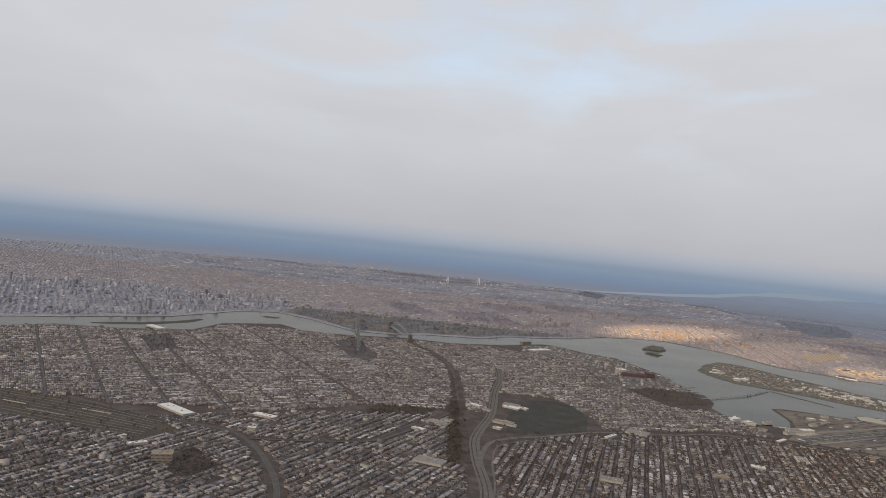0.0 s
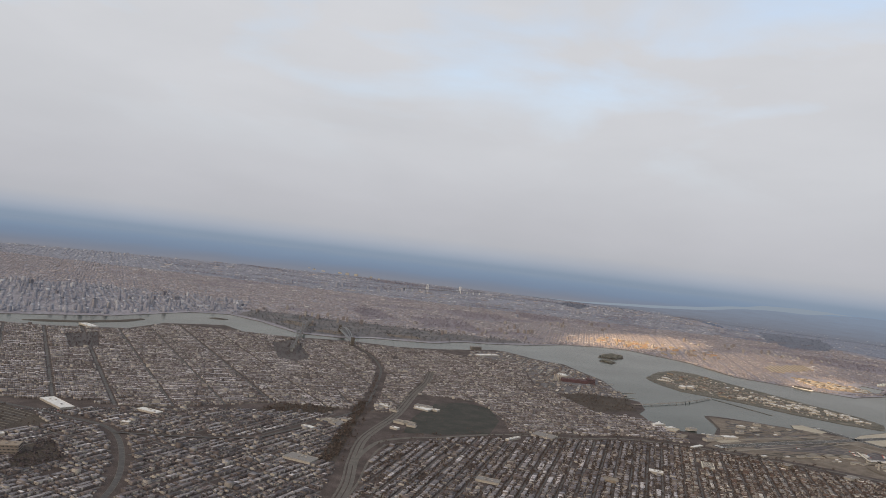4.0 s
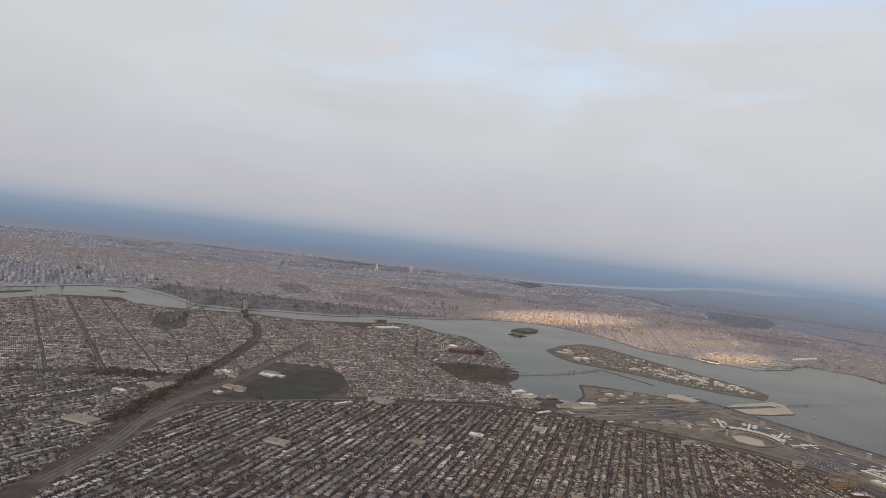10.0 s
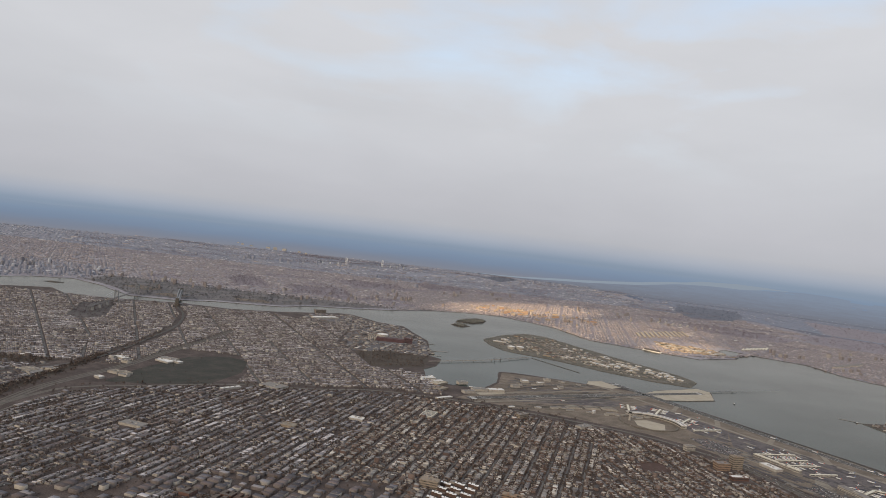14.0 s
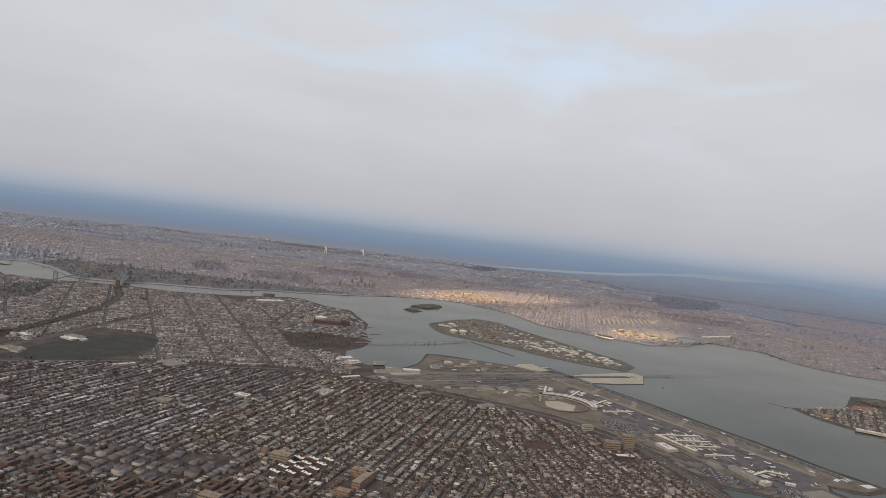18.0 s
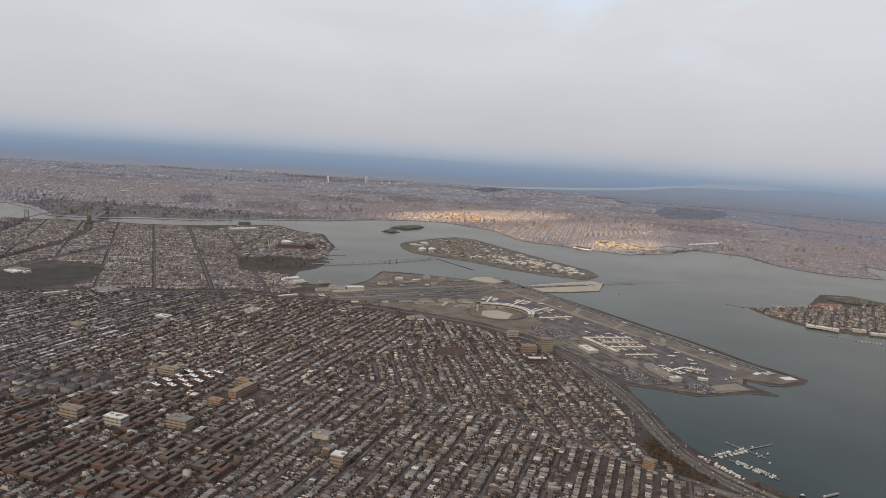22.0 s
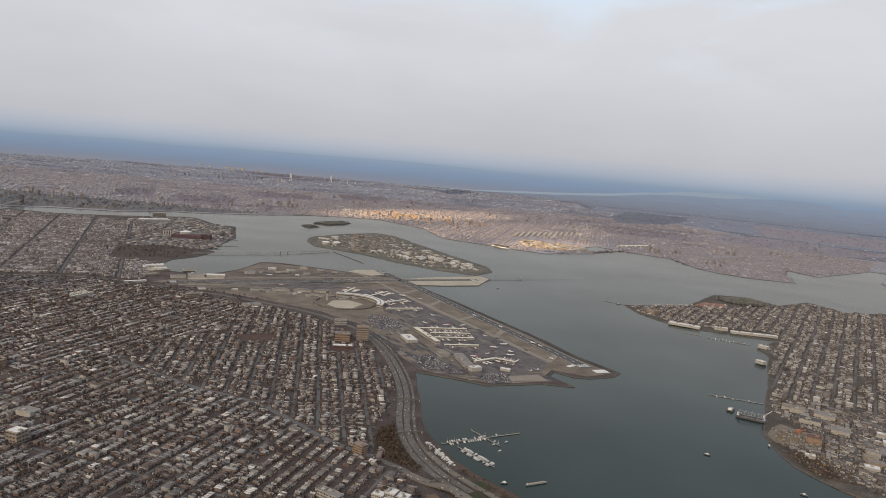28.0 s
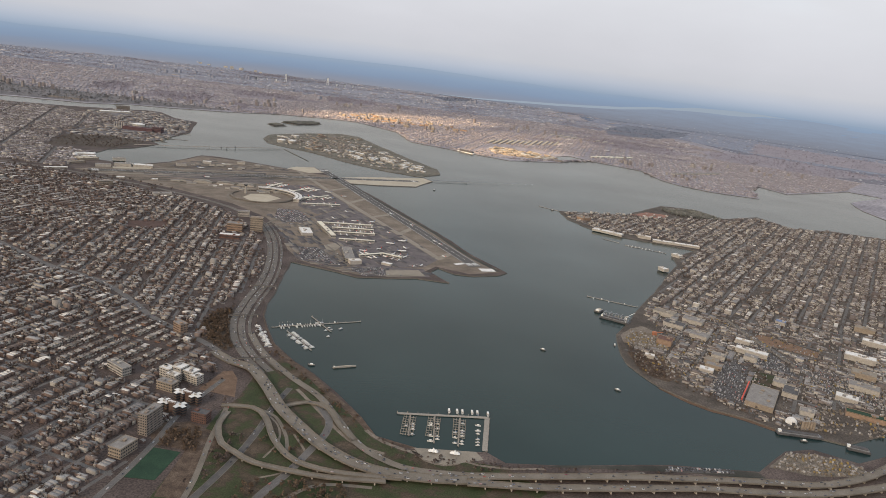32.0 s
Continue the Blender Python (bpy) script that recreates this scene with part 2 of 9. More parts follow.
bp.inputs["Strength"].default_value, bp.inputs["Distance"].default_value = 0.10, 0.25
nt.links.new(n1.outputs[0], bp.inputs["Height"])
body = nt.nodes.new("ShaderNodeBsdfDiffuse")
gloss = nt.nodes.new("ShaderNodeBsdfGlossy")
gloss.inputs["Roughness"].default_value = 0.2
fres = nt.nodes.new("ShaderNodeFresnel")
fres.inputs["IOR"].default_value = 1.33
both = nt.nodes.new("ShaderNodeMixShader")
nt.links.new(rp.outputs[0], body.inputs["Color"])
nt.links.new(fl.outputs[0], gloss.inputs["Color"])
nt.links.new(bp.outputs[0], gloss.inputs["Normal"])
nt.links.new(bp.outputs[0], fres.inputs["Normal"])
nt.links.new(fres.outputs[0], both.inputs[0])
nt.links.new(body.outputs[0], both.inputs[1])
nt.links.new(gloss.outputs[0], both.inputs[2])
nt.links.new(both.outputs[0], nt.nodes["Material Output"].inputs[0])


# ---- mesh helpers ----
def mesh_ob(name, verts, faces, mats, parent=None, mat_index=None, label=""):
    me = bpy.data.meshes.new(name)
    me.from_pydata([tuple(v) for v in verts], [], faces)
    for m in (mats if isinstance(mats, (list, tuple)) else [mats]):
        me.materials.append(m)
    if mat_index is not None:
        me.polygons.foreach_set("material_index", list(mat_index))
    me.update()
    ob = new(name, me)
    if parent:
        ob.parent = parent
    return tagged(ob, label)


def wobble(pts, step=12.0, amp=2.0, closed=True):
    """A plan line cut into short steps, made uneven as a shore is."""
    out, n = [], len(pts)
    for i in range(n if closed else n - 1):
        a, b = Vector(pts[i]), Vector(pts[(i + 1) % n])
        d = (b - a).length
        k = max(1, min(60, int(d / step)))
        nrm = Vector((-(b - a).y, (b - a).x)) / max(d, 1e-6)
        for j in range(k):
            p = a.lerp(b, j / k)
            if j:
                p = p + nrm * noise.noise((p.x * 0.05, p.y * 0.05, 3.1)) * min(amp, d * 0.08)
            out.append((p.x, p.y))
    if not closed:
        out.append(tuple(pts[-1]))
    return out


def land(name, outline, mat, z=0.0, depth=1.2, step=12.0, amp=2.0, edge=1.0, shore=None):
    """A sheet of land with a sloping stone edge down to the water."""
    from mathutils.geometry import tessellate_polygon
    pts = wobble(outline, step, amp)
    n = len(pts)
    area = sum(pts[i][0] * pts[(i + 1) % n][1] - pts[(i + 1) % n][0] * pts[i][1] for i in range(n))
    if area < 0:
        pts.reverse()
    tris = tessellate_polygon([[Vector((x, y, 0)) for x, y in pts]])
    verts = [(x, y, z) for x, y in pts]
    faces, mi = [], []
    for a, b, c in tris:
        A, B, C = pts[a], pts[b], pts[c]
        up = (B[0] - A[0]) * (C[1] - A[1]) - (B[1] - A[1]) * (C[0] - A[0])
        faces.append((a, b, c) if up > 0 else (a, c, b))
        mi.append(0)
    for i in range(n):
        p, q, r = pts[i - 1], pts[i], pts[(i + 1) % n]
        t = Vector((r[0] - p[0], r[1] - p[1]))
        t = t.normalized() if t.length else Vector((1, 0))
        verts.append((q[0] + t.y * edge, q[1] - t.x * edge, z - depth))
    for i in range(n):
        j = (i + 1) % n
        faces.append((i, i + n, j + n, j))
        mi.append(1)
    return mesh_ob(name, verts, faces, [mat, shore or M_ROCK], mat_index=mi)


def inside(px, py, poly):
    px, py = np.asarray(px, float), np.asarray(py, float)
    res = np.zeros(px.shape, bool)
    n = len(poly)
    for i in range(n):
        x1, y1 = poly[i]
        x2, y2 = poly[(i + 1) % n]
        if y1 == y2:
            continue
        c = ((y1 > py) != (y2 > py)) & (px < (x2 - x1) * (py - y1) / (y2 - y1) + x1)
        res ^= c
    return res


def near_line(px, py, line, w):
    res = np.zeros(np.shape(px), bool)
    for (x1, y1), (x2, y2) in zip(line, line[1:]):
        dx, dy = x2 - x1, y2 - y1
        t = np.clip(((px - x1) * dx + (py - y1) * dy) / (dx * dx + dy * dy + 1e-9), 0, 1)
        res |= (px - x1 - t * dx) ** 2 + (py - y1 - t * dy) ** 2 < w * w
    return res


KEEP_OUT = []      # plan areas and corridors where no ordinary house or tree stands


def free(px, py):
    ok = np.ones(np.shape(px), bool)
    for kind, a, w in KEEP_OUT:
        ok &= ~(inside(px, py, a) if kind == "area" else near_line(px, py, a, w))
    return ok


def boxes(name, x, y, z, w, d, h, ang, mats, gable=None, parent=None, walls=None, roofs=None):
    """Many plain-walled buildings in one mesh: walls and roof of each are one loose piece; gable: a mask of those with ridged roofs."""
    n = len(x)
    ang = np.broadcast_to(ang, (n,))
    c, s = np.cos(ang), np.sin(ang)
    sx, sy = np.array([-1, 1, 1, -1]) * 0.5, np.array([-1, -1, 1, 1]) * 0.5
    lx, ly = w[:, None] * sx, d[:, None] * sy
    X = x[:, None] + lx * c[:, None] - ly * s[:, None]
    Y = y[:, None] + lx * s[:, None] + ly * c[:, None]
    z = np.broadcast_to(z, (n,))
    g = np.zeros(n, bool) if gable is None else gable
    V = np.zeros((n, 10, 3))
    V[:, 0:4, 0], V[:, 0:4, 1], V[:, 0:4, 2] = X, Y, z[:, None] - 0.05
    V[:, 4:8, 0], V[:, 4:8, 1], V[:, 4:8, 2] = X, Y, (z + np.where(g, h * 0.68, h))[:, None]
    # ridge ends, over the middle of the short sides
    V[:, 8, 0], V[:, 8, 1] = (X[:, 0] + X[:, 3]) / 2, (Y[:, 0] + Y[:, 3]) / 2
    V[:, 9, 0], V[:, 9, 1] = (X[:, 1] + X[:, 2]) / 2, (Y[:, 1] + Y[:, 2]) / 2
    V[:, 8:, 2] = (z + h)[:, None]
    # flat-roofed: the spare ridge points sit a little below the roof, unused
    flat = np.array([[0, 1, 5, 4], [1, 2, 6, 5], [2, 3, 7, 6], [3, 0, 4, 7], [4, 5, 6, 7]])
    gab = np.array([[0, 1, 5, 4], [2, 3, 7, 6], [4, 5, 9, 8], [6, 7, 8, 9]])
    gab5 = np.array([[1, 2, 6, 9, 5], [3, 0, 4, 8, 7]])
    idx = np.arange(n) * 10
    fi, gi = idx[~g], idx[g]
    f4 = (fi[:, None, None] + flat[None]).reshape(-1, 4)
    g4 = (gi[:, None, None] + gab[None]).reshape(-1, 4)
    g5 = (gi[:, None, None] + gab5[None]).reshape(-1, 5)
    loops = np.concatenate([f4.ravel(), g4.ravel(), g5.ravel()])
    total = np.concatenate([np.full(len(f4), 4), np.full(len(g4), 4), np.full(len(g5), 5)])
    start = np.concatenate([[0], np.cumsum(total)[:-1]])
    wi = np.zeros(n, int) if walls is None else walls
    ri = np.ones(n, int) if roofs is None else roofs
    wf, rf, wg, rg = wi[~g], ri[~g], wi[g], ri[g]
    mi = np.concatenate([np.stack([wf, wf, wf, wf, rf], 1).ravel(), np.stack([wg, wg, rg, rg], 1).ravel(), np.repeat(wg, 2)])
    used = np.ones((n, 10), bool)
    used[~g, 8:] = False
    remap = np.cumsum(used.ravel()) - 1
    loops = remap[loops]
    verts = V.reshape(-1, 3)[used.ravel()]
    return raw_mesh(name, verts, loops, start, total, mi, mats, parent)


def raw_mesh(name, verts, loops, start, total, mi, mats, parent=None):
    me = bpy.data.meshes.new(name)
    me.vertices.add(len(verts))
    me.vertices.foreach_set("co", np.ascontiguousarray(verts, dtype=np.float32).ravel())
    me.loops.add(len(loops))
    me.loops.foreach_set("vertex_index", loops.astype(np.int32))
    me.polygons.add(len(start))
    me.polygons.foreach_set("loop_start", start.astype(np.int32))
    me.polygons.foreach_set("loop_total", total.astype(np.int32))
    for m in mats:
        me.materials.append(m)
    me.polygons.foreach_set("material_index", mi.astype(np.int32))
    me.update(calc_edges=True)
    ob = new(name, me)
    ob.parent = parent
    return ob


def lots(poly, angle, rows, frontage, length, cross, seed, skip=0.06, anchor=None):
    """House sites of a street grid. angle: degrees by which its long streets turn clockwise from +y; rows: offsets across one period and the period; anchor: a point on a cross street."""
    rng = np.random.default_rng(seed)
    a = radians(-angle)
    xs, ys = [p[0] for p in poly], [p[1] for p in poly]
    cx, cy = sum(xs) / len(xs), sum(ys) / len(ys)
    r = max(math.hypot(x - cx, y - cy) for x, y in poly)
    offs, period = rows
    nb = int(2 * r / period) + 2
    v = (np.arange(nb) - nb / 2)[:, None] * period + np.array(offs)[None]
    side = np.arange(nb * len(offs))
    v = v.ravel()
    u = np.arange(-r, r, frontage)
    s0 = -(anchor[0] - cx) * math.sin(a) + (anchor[1] - cy) * math.cos(a) - cross / 2 if anchor else 0.0
    blk = np.floor((u - s0) / length)
    keep = (u - s0 - blk * length) > cross
    u, blk = u[keep], blk[keep].astype(int) + 500
    U, W = np.meshgrid(u, v)
    S = np.repeat(side[:, None], len(u), 1)
    K = np.repeat(blk[None], len(v), 0)
    U, W, S, K = U.ravel(), W.ravel(), S.ravel(), K.ravel()
    x = cx + W * math.cos(a) - U * math.sin(a)
    y = cy + W * math.sin(a) + U * math.cos(a)
    ok = inside(x, y, poly) & free(x, y) & (rng.random(len(x)) > skip)
    return x[ok], y[ok], S[ok], K[ok], rng


def trees_stuff(name, x, y, size, seed, label, mat=None, tris=12, z=0.0):
    """Bare winter trees: a thin trunk and a crown of loose twig sheaves each."""
    rng = np.random.default_rng(seed)
    n = len(x)
    h = size
    k = tris
    th, ph = rng.random((n, k)) * 2 * np.pi, np.arccos(rng.uniform(-0.75, 1, (n, k)))
    rad = rng.uniform(0.35, 1.0, (n, k)) * (h * 0.5)[:, None]
    cx = x[:, None] + rad * np.sin(ph) * np.cos(th)
    cy = y[:, None] + rad * np.sin(ph) * np.sin(th)
    cz = z + (h * 0.62)[:, None] + rad * np.cos(ph) * 0.75
    ctr = np.stack([cx, cy, cz], -1)
    d1 = rng.normal(size=(n, k, 3))
    d1 /= np.linalg.norm(d1, axis=-1, keepdims=True)
    d2 = np.cross(d1, rng.normal(size=(n, k, 3)))
    d2 /= np.linalg.norm(d2, axis=-1, keepdims=True) + 1e-6
    s = (h * 0.26)[:, None, None] * rng.uniform(0.6, 1.25, (n, k, 1))
    A, B, C = ctr + d1 * s, ctr - d1 * s * 0.5 + d2 * s * 0.8, ctr - d1 * s * 0.5 - d2 * s * 0.8
    crown = np.stack([A, B, C], 2).reshape(-1, 3)
    # trunk: one three-sided spike
    q = np.arange(3) * 2 * np.pi / 3
    base = np.stack([x[:, None] + 0.05 * h[:, None] * np.cos(q), y[:, None] + 0.05 * h[:, None] * np.sin(q), np.full((n, 3), z - 0.05)], -1)
    tip = np.stack([x, y, z + h * 0.75], -1)[:, None]
    trunk = np.concatenate([base, tip], 1).reshape(-1, 3)
    verts = np.concatenate([crown, trunk])
    i0 = len(crown) + np.arange(n)[:, None, None] * 4
    tf = (i0 + np.array([[0, 1, 3], [1, 2, 3], [2, 0, 3]])[None]).reshape(-1)
    loops = np.concatenate([np.arange(len(crown)), tf])
    nf = len(loops) // 3
    ob = raw_mesh(name, verts, loops, np.arange(nf) * 3, np.full(nf, 3), np.zeros(nf, int), [mat or M_TWIG])
    return tagged(ob, label, "trees", kind="stuff")


def scatter(poly, count, seed, keep=True):
    rng = np.random.default_rng(seed)
    xs, ys = np.array([p[0] for p in poly]), np.array([p[1] for p in poly])
    x, y = rng.uniform(xs.min(), xs.max(), count), rng.uniform(ys.min(), ys.max(), count)
    ok = inside(x, y, poly)
    if keep:
        ok &= free(x, y)
    return x[ok], y[ok], rng


def ribbon(name, line, width, z, mat, parent=None, smooth=True, thick=0.0):
    """A road or track along a plan line, with sides where it stands above the ground; z may be one height or one for each point."""
    pts = [Vector((*p, zz)) for p, zz in zip(line, z if isinstance(z, (list, tuple)) else [z] * len(line))]
    if smooth and len(pts) > 2:
        out = []
        for i in range(len(pts) - 1):
            p0, p1, p2, p3 = pts[max(i - 1, 0)], pts[i], pts[i + 1], pts[min(i + 2, len(pts) - 1)]
            k = max(2, min(16, int((p2 - p1).length / 4)))
            for j in range(k):
                t = j / k
                out.append(0.5 * (2 * p1 + (p2 - p0) * t + (2 * p0 - 5 * p1 + 4 * p2 - p3) * t * t + (3 * p1 - p0 - 3 * p2 + p3) * t ** 3))
        out.append(pts[-1])
        pts = out
    verts, faces = [], []
    for i, p in enumerate(pts):
        d = pts[min(i + 1, len(pts) - 1)] - pts[max(i - 1, 0)]
        nrm = Vector((-d.y, d.x, 0)).normalized() * width / 2
        verts += [p + nrm, p - nrm]
        if thick:
            verts += [p + nrm - Vector((0, 0, thick)), p - nrm - Vector((0, 0, thick))]
    st = 4 if thick else 2
    for i in range(len(pts) - 1):
        a, b = i * st, (i + 1) * st
        faces.append((a + 1, b + 1, b, a))
        if thick:
            faces += [(a, b, b + 2, a + 2), (a + 3, b + 3, b + 1, a + 1), (a + 2, b + 2, b + 3, a + 3)]
    return mesh_ob(name, verts, faces, mat, parent), pts


def thing(name, label, category, group="", x=0, y=0, z=0, turn=0):
    e = new(name)
    e.empty_display_size = 0.5
    e.matrix_world = pose(x, y, z, 0, 0, turn)
    return tagged(e, label, category, group)


def part(name, bm, mat, parent, label=""):
    me = bpy.data.meshes.new(name)
    bm.to_mesh(me)
    bm.free()
    me.materials.append(mat)
    ob = new(name, me)
    ob.parent = parent
    return tagged(ob, label)


def slab(w, d, h, x=0, y=0, z=0, turn=0, bevel=0.0, bm=None):
    """A block of w x d x h standing on z."""
    b = bm or bmesh.new()
    r = bmesh.ops.create_cube(b, size=1.0, matrix=pose(x, y, z + h / 2, 0, 0, turn) @ Matrix.Diagonal((w, d, h, 1)))
    if bevel:
        bmesh.ops.bevel(b, geom=list({e for v in r["verts"] for e in v.link_edges}), offset=bevel, segments=1, affect="EDGES")
    return b

# ---- land and water ----
QUEENS = [(-1500, -900), (-1150, -300), (-950, 300), (-760, 700), (-526, 1005), (-451, 1022), (-359, 1080), (-342, 1175), (-262, 1235), (-210, 1180),
          (-138, 1190), (-45, 1222), (35, 1219), (103, 1249), (158, 1290), (198, 1323), (223, 1323), (271, 1265), (316, 1245), (340, 1166), (357, 1113), (358, 1035), (345, 1013),
          (352, 992), (374, 974), (368, 925), (352, 893), (356, 846), (373, 823), (416, 816)]
AIRPORT = [(436, 862), (445, 930), (462, 934), (510, 924), (552, 912), (556, 935), (575, 945), (600, 905), (617, 896), (635, 920), (704, 969), (716, 952), (701, 900), (660, 878), (632, 868),
           (664, 815), (707, 742), (738, 690), (768, 630), (794, 592), (788, 583), (770, 573), (758, 572), (746, 582), (741, 570), (755, 550), (734, 551), (697, 537), (682, 543), (650, 552)]
BAYSIDE = [(652, 540), (656, 500), (659, 468), (663, 449), (669.8, 433), (677.6, 416.5), (684, 408.5), (692, 399), (703, 389), (716, 374), (729, 357), (737, 343), (758, 337), (779, 342),
           (786, 336), (808, 340), (850, 351), (885, 355), (903, 375), (916, 380), (932, 373), (949, 383), (985, 392), (1010, 380), (1040, 330), (1020, 200), (1000, -900)]
POINT = [(1060, -900), (1060, 200), (1075, 330), (1040, 400), (990, 410), (961, 405), (934, 389), (908, 395), (898, 402), (882.4, 407.7), (872.9, 414.8), (863.5, 423.9), (856.8, 436.7), (852.1, 448.8), (851.3, 462.4), (852.5, 479.8), (854.3, 492.8), (860, 504.8),
         (869, 524.4), (882.3, 556.8), (892, 578), (904, 605), (923, 650), (938, 682), (941, 711), (972, 748), (944, 760), (907, 767), (881, 788), (863, 823), (858, 863), (897, 874), (937, 894),
         (996, 985), (1038, 988), (1060, 946), (1116, 992), (1136, 939), (1189, 955), (1248, 944), (1500, 1000), (2500, 1100), (3600, 1000), (3600, -900)]
BRONX = [(-1700, -900), (-1350, -300), (-1150, 350), (-900, 780), (-557, 1068), (-434, 1188), (-360, 1355), (-300, 1390), (-222, 1335), (-142, 1245), (-68, 1250), (-15, 1290), (98, 1325),
         (144, 1385), (210, 1415), (285, 1467), (360, 1545), (449, 1583), (510, 1590), (575, 1525), (610, 1485), (650, 1350), (710, 1315), (780, 1275), (817, 1255), (840, 1275), (908, 1318),
         (906, 1400), (934, 1440), (975, 1395), (1047, 1345), (1058, 1250), (1076, 1212), (1118, 1178), (1184, 1170), (1195, 1250), (1240, 1325), (1265, 1268), (1435, 1422),
         (1480, 1389), (1360, 1257), (1339, 1175), (1338, 1113), (1500, 1080), (1900, 1250), (2600, 1400), (4300, 1500), (3600, 3000), (2000, 4100), (380, 4560), (-1300, 4100), (-2900, 3000), (-4000, 900), (-4000, -900)]
RIKERS = [(452, 1150), (446, 1203), (484, 1280), (531, 1334), (565, 1320), (618, 1220), (668, 1130), (715, 1055), (721, 1012), (700, 975), (651, 988), (594, 1025), (545, 1068), (500, 1092), (470, 1110)]

sea = mesh_ob("water", [(380 + 4560 * math.cos(i * math.pi / 48), 50 + 4560 * math.sin(i * math.pi / 48), -0.55) for i in range(96)], [tuple(range(96))], M_WATER)
tagged(sea, "calm grey-green bay and river water", "water", kind="structure")
bed = mesh_ob("ground", [(380 + 4580 * math.cos(i * math.pi / 48), 50 + 4580 * math.sin(i * math.pi / 48), -3.0) for i in range(96)], [tuple(range(96))], M_WOODS)
tagged(bed, "sea bed and earth under the land", "ground", kind="structure")
tagged(land("land_near_shore", QUEENS + AIRPORT + BAYSIDE, M_YARD), "brown winter ground of the dense housing district", "ground", kind="structure")
tagged(land("land_peninsula", POINT, M_POINT), "brown winter ground of the peninsula across the bay", "ground", kind="structure")
tagged(land("land_far_shore", BRONX, M_FAR, step=30, amp=5), "built-up land across the river, greyed by painted haze", "ground", kind="structure")
tagged(land("island_prison", RIKERS, M_ISLE, amp=3), "low island with grass and pale buildings", "island", kind="structure")
tagged(land("island_wooded", [(408, 1405), (425, 1445), (450, 1480), (470, 1462), (462, 1425), (440, 1395)], M_WOODS), "small dark wooded island", "island", kind="structure")
tagged(land("island_islet", [(398, 1350), (410, 1378), (432, 1352), (417, 1326)], M_WOODS), "tiny dark wooded islet", "island", kind="structure")

tagged(land("island_strip", [(-496, 1048), (-478, 1070), (-440, 1098), (-405, 1150), (-388, 1196), (-380, 1192), (-388, 1150), (-425, 1092), (-470, 1056)], M_WOODS), "long narrow built-up island in the river", "island", kind="structure")
tagged(land("island_rock", [(-311, 1305), (-287, 1301), (-281, 1316), (-305, 1319)], M_WOODS), "low dark rock islet in the river", "island", kind="structure")


# distant wooded hills that close the view, blue haze painted on as glow
def hill_point(a, q, lift=0.0):
    """A point of the hills: a is the bearing, q runs from their foot (0) to the skyline (1)."""
    rad = 3350 + 1200 * q
    x, y = 380 + rad * math.cos(a), 50 + rad * math.sin(a)
    rise = 92 * max(q, 0.0) ** 1.35
    z = rise * (0.86 + 0.22 * noise.noise((x * 0.0016, y * 0.0016, 0.3))) + 7 * q * noise.noise((x * 0.006, y * 0.006, 1.7)) - 0.4 * (q <= 0)
    return x, y, z + 0.3 + lift


def hills():
    M = bpy.data.materials.new("painted_haze_hills")
    M.use_nodes = True
    t = M.node_tree
    b = t.nodes["Principled BSDF"]
    b.inputs["Roughness"].default_value = 1.0
    b.inputs["Specular IOR Level"].default_value = 0.0
    g = t.nodes.new("ShaderNodeNewGeometry")
    sep = t.nodes.new("ShaderNodeSeparateXYZ")
    t.links.new(g.outputs["Position"], sep.inputs[0])
    s = t.nodes.new("ShaderNodeMapping")
    s.inputs["Scale"].default_value = (0.0035, 0.0012, 0.02)
    n = t.nodes.new("ShaderNodeTexNoise")
    n.inputs["Scale"].default_value, n.inputs["Detail"].default_value = 1.0, 6.0
    t.links.new(g.outputs["Position"], s.inputs[0])
    t.links.new(s.outputs[0], n.inputs["Vector"])
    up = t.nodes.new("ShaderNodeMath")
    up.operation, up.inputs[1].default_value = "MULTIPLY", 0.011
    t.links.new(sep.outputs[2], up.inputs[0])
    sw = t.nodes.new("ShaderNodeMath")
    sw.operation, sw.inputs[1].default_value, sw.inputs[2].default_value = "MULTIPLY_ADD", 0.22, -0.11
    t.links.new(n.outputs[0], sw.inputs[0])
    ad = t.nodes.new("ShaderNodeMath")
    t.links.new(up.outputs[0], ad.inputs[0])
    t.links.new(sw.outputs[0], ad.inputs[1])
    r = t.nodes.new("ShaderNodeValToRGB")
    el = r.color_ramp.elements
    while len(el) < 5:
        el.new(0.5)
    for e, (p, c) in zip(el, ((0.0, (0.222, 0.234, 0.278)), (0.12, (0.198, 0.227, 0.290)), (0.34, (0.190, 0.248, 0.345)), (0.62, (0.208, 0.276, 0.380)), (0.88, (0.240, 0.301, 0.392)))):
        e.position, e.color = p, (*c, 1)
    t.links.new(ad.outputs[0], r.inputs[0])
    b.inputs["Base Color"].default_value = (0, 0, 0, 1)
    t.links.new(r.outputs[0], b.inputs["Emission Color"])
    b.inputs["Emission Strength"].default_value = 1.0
    verts, faces = [], []
    na, nr = 180, 16
    for i in range(na):
        a = i / na * 2 * math.pi
        for j in range(nr + 1):
            q = j / nr
            verts.append(hill_point(a, q))
    for i in range(na):
        for j in range(nr):
            a, b2 = i * (nr + 1) + j, ((i + 1) % na) * (nr + 1) + j
            faces.append((a, a + 1, b2 + 1, b2))
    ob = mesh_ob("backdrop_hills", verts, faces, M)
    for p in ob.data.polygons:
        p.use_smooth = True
    return tagged(ob, "distant wooded hills, blue haze painted on as glow", "hills", kind="structure")


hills()


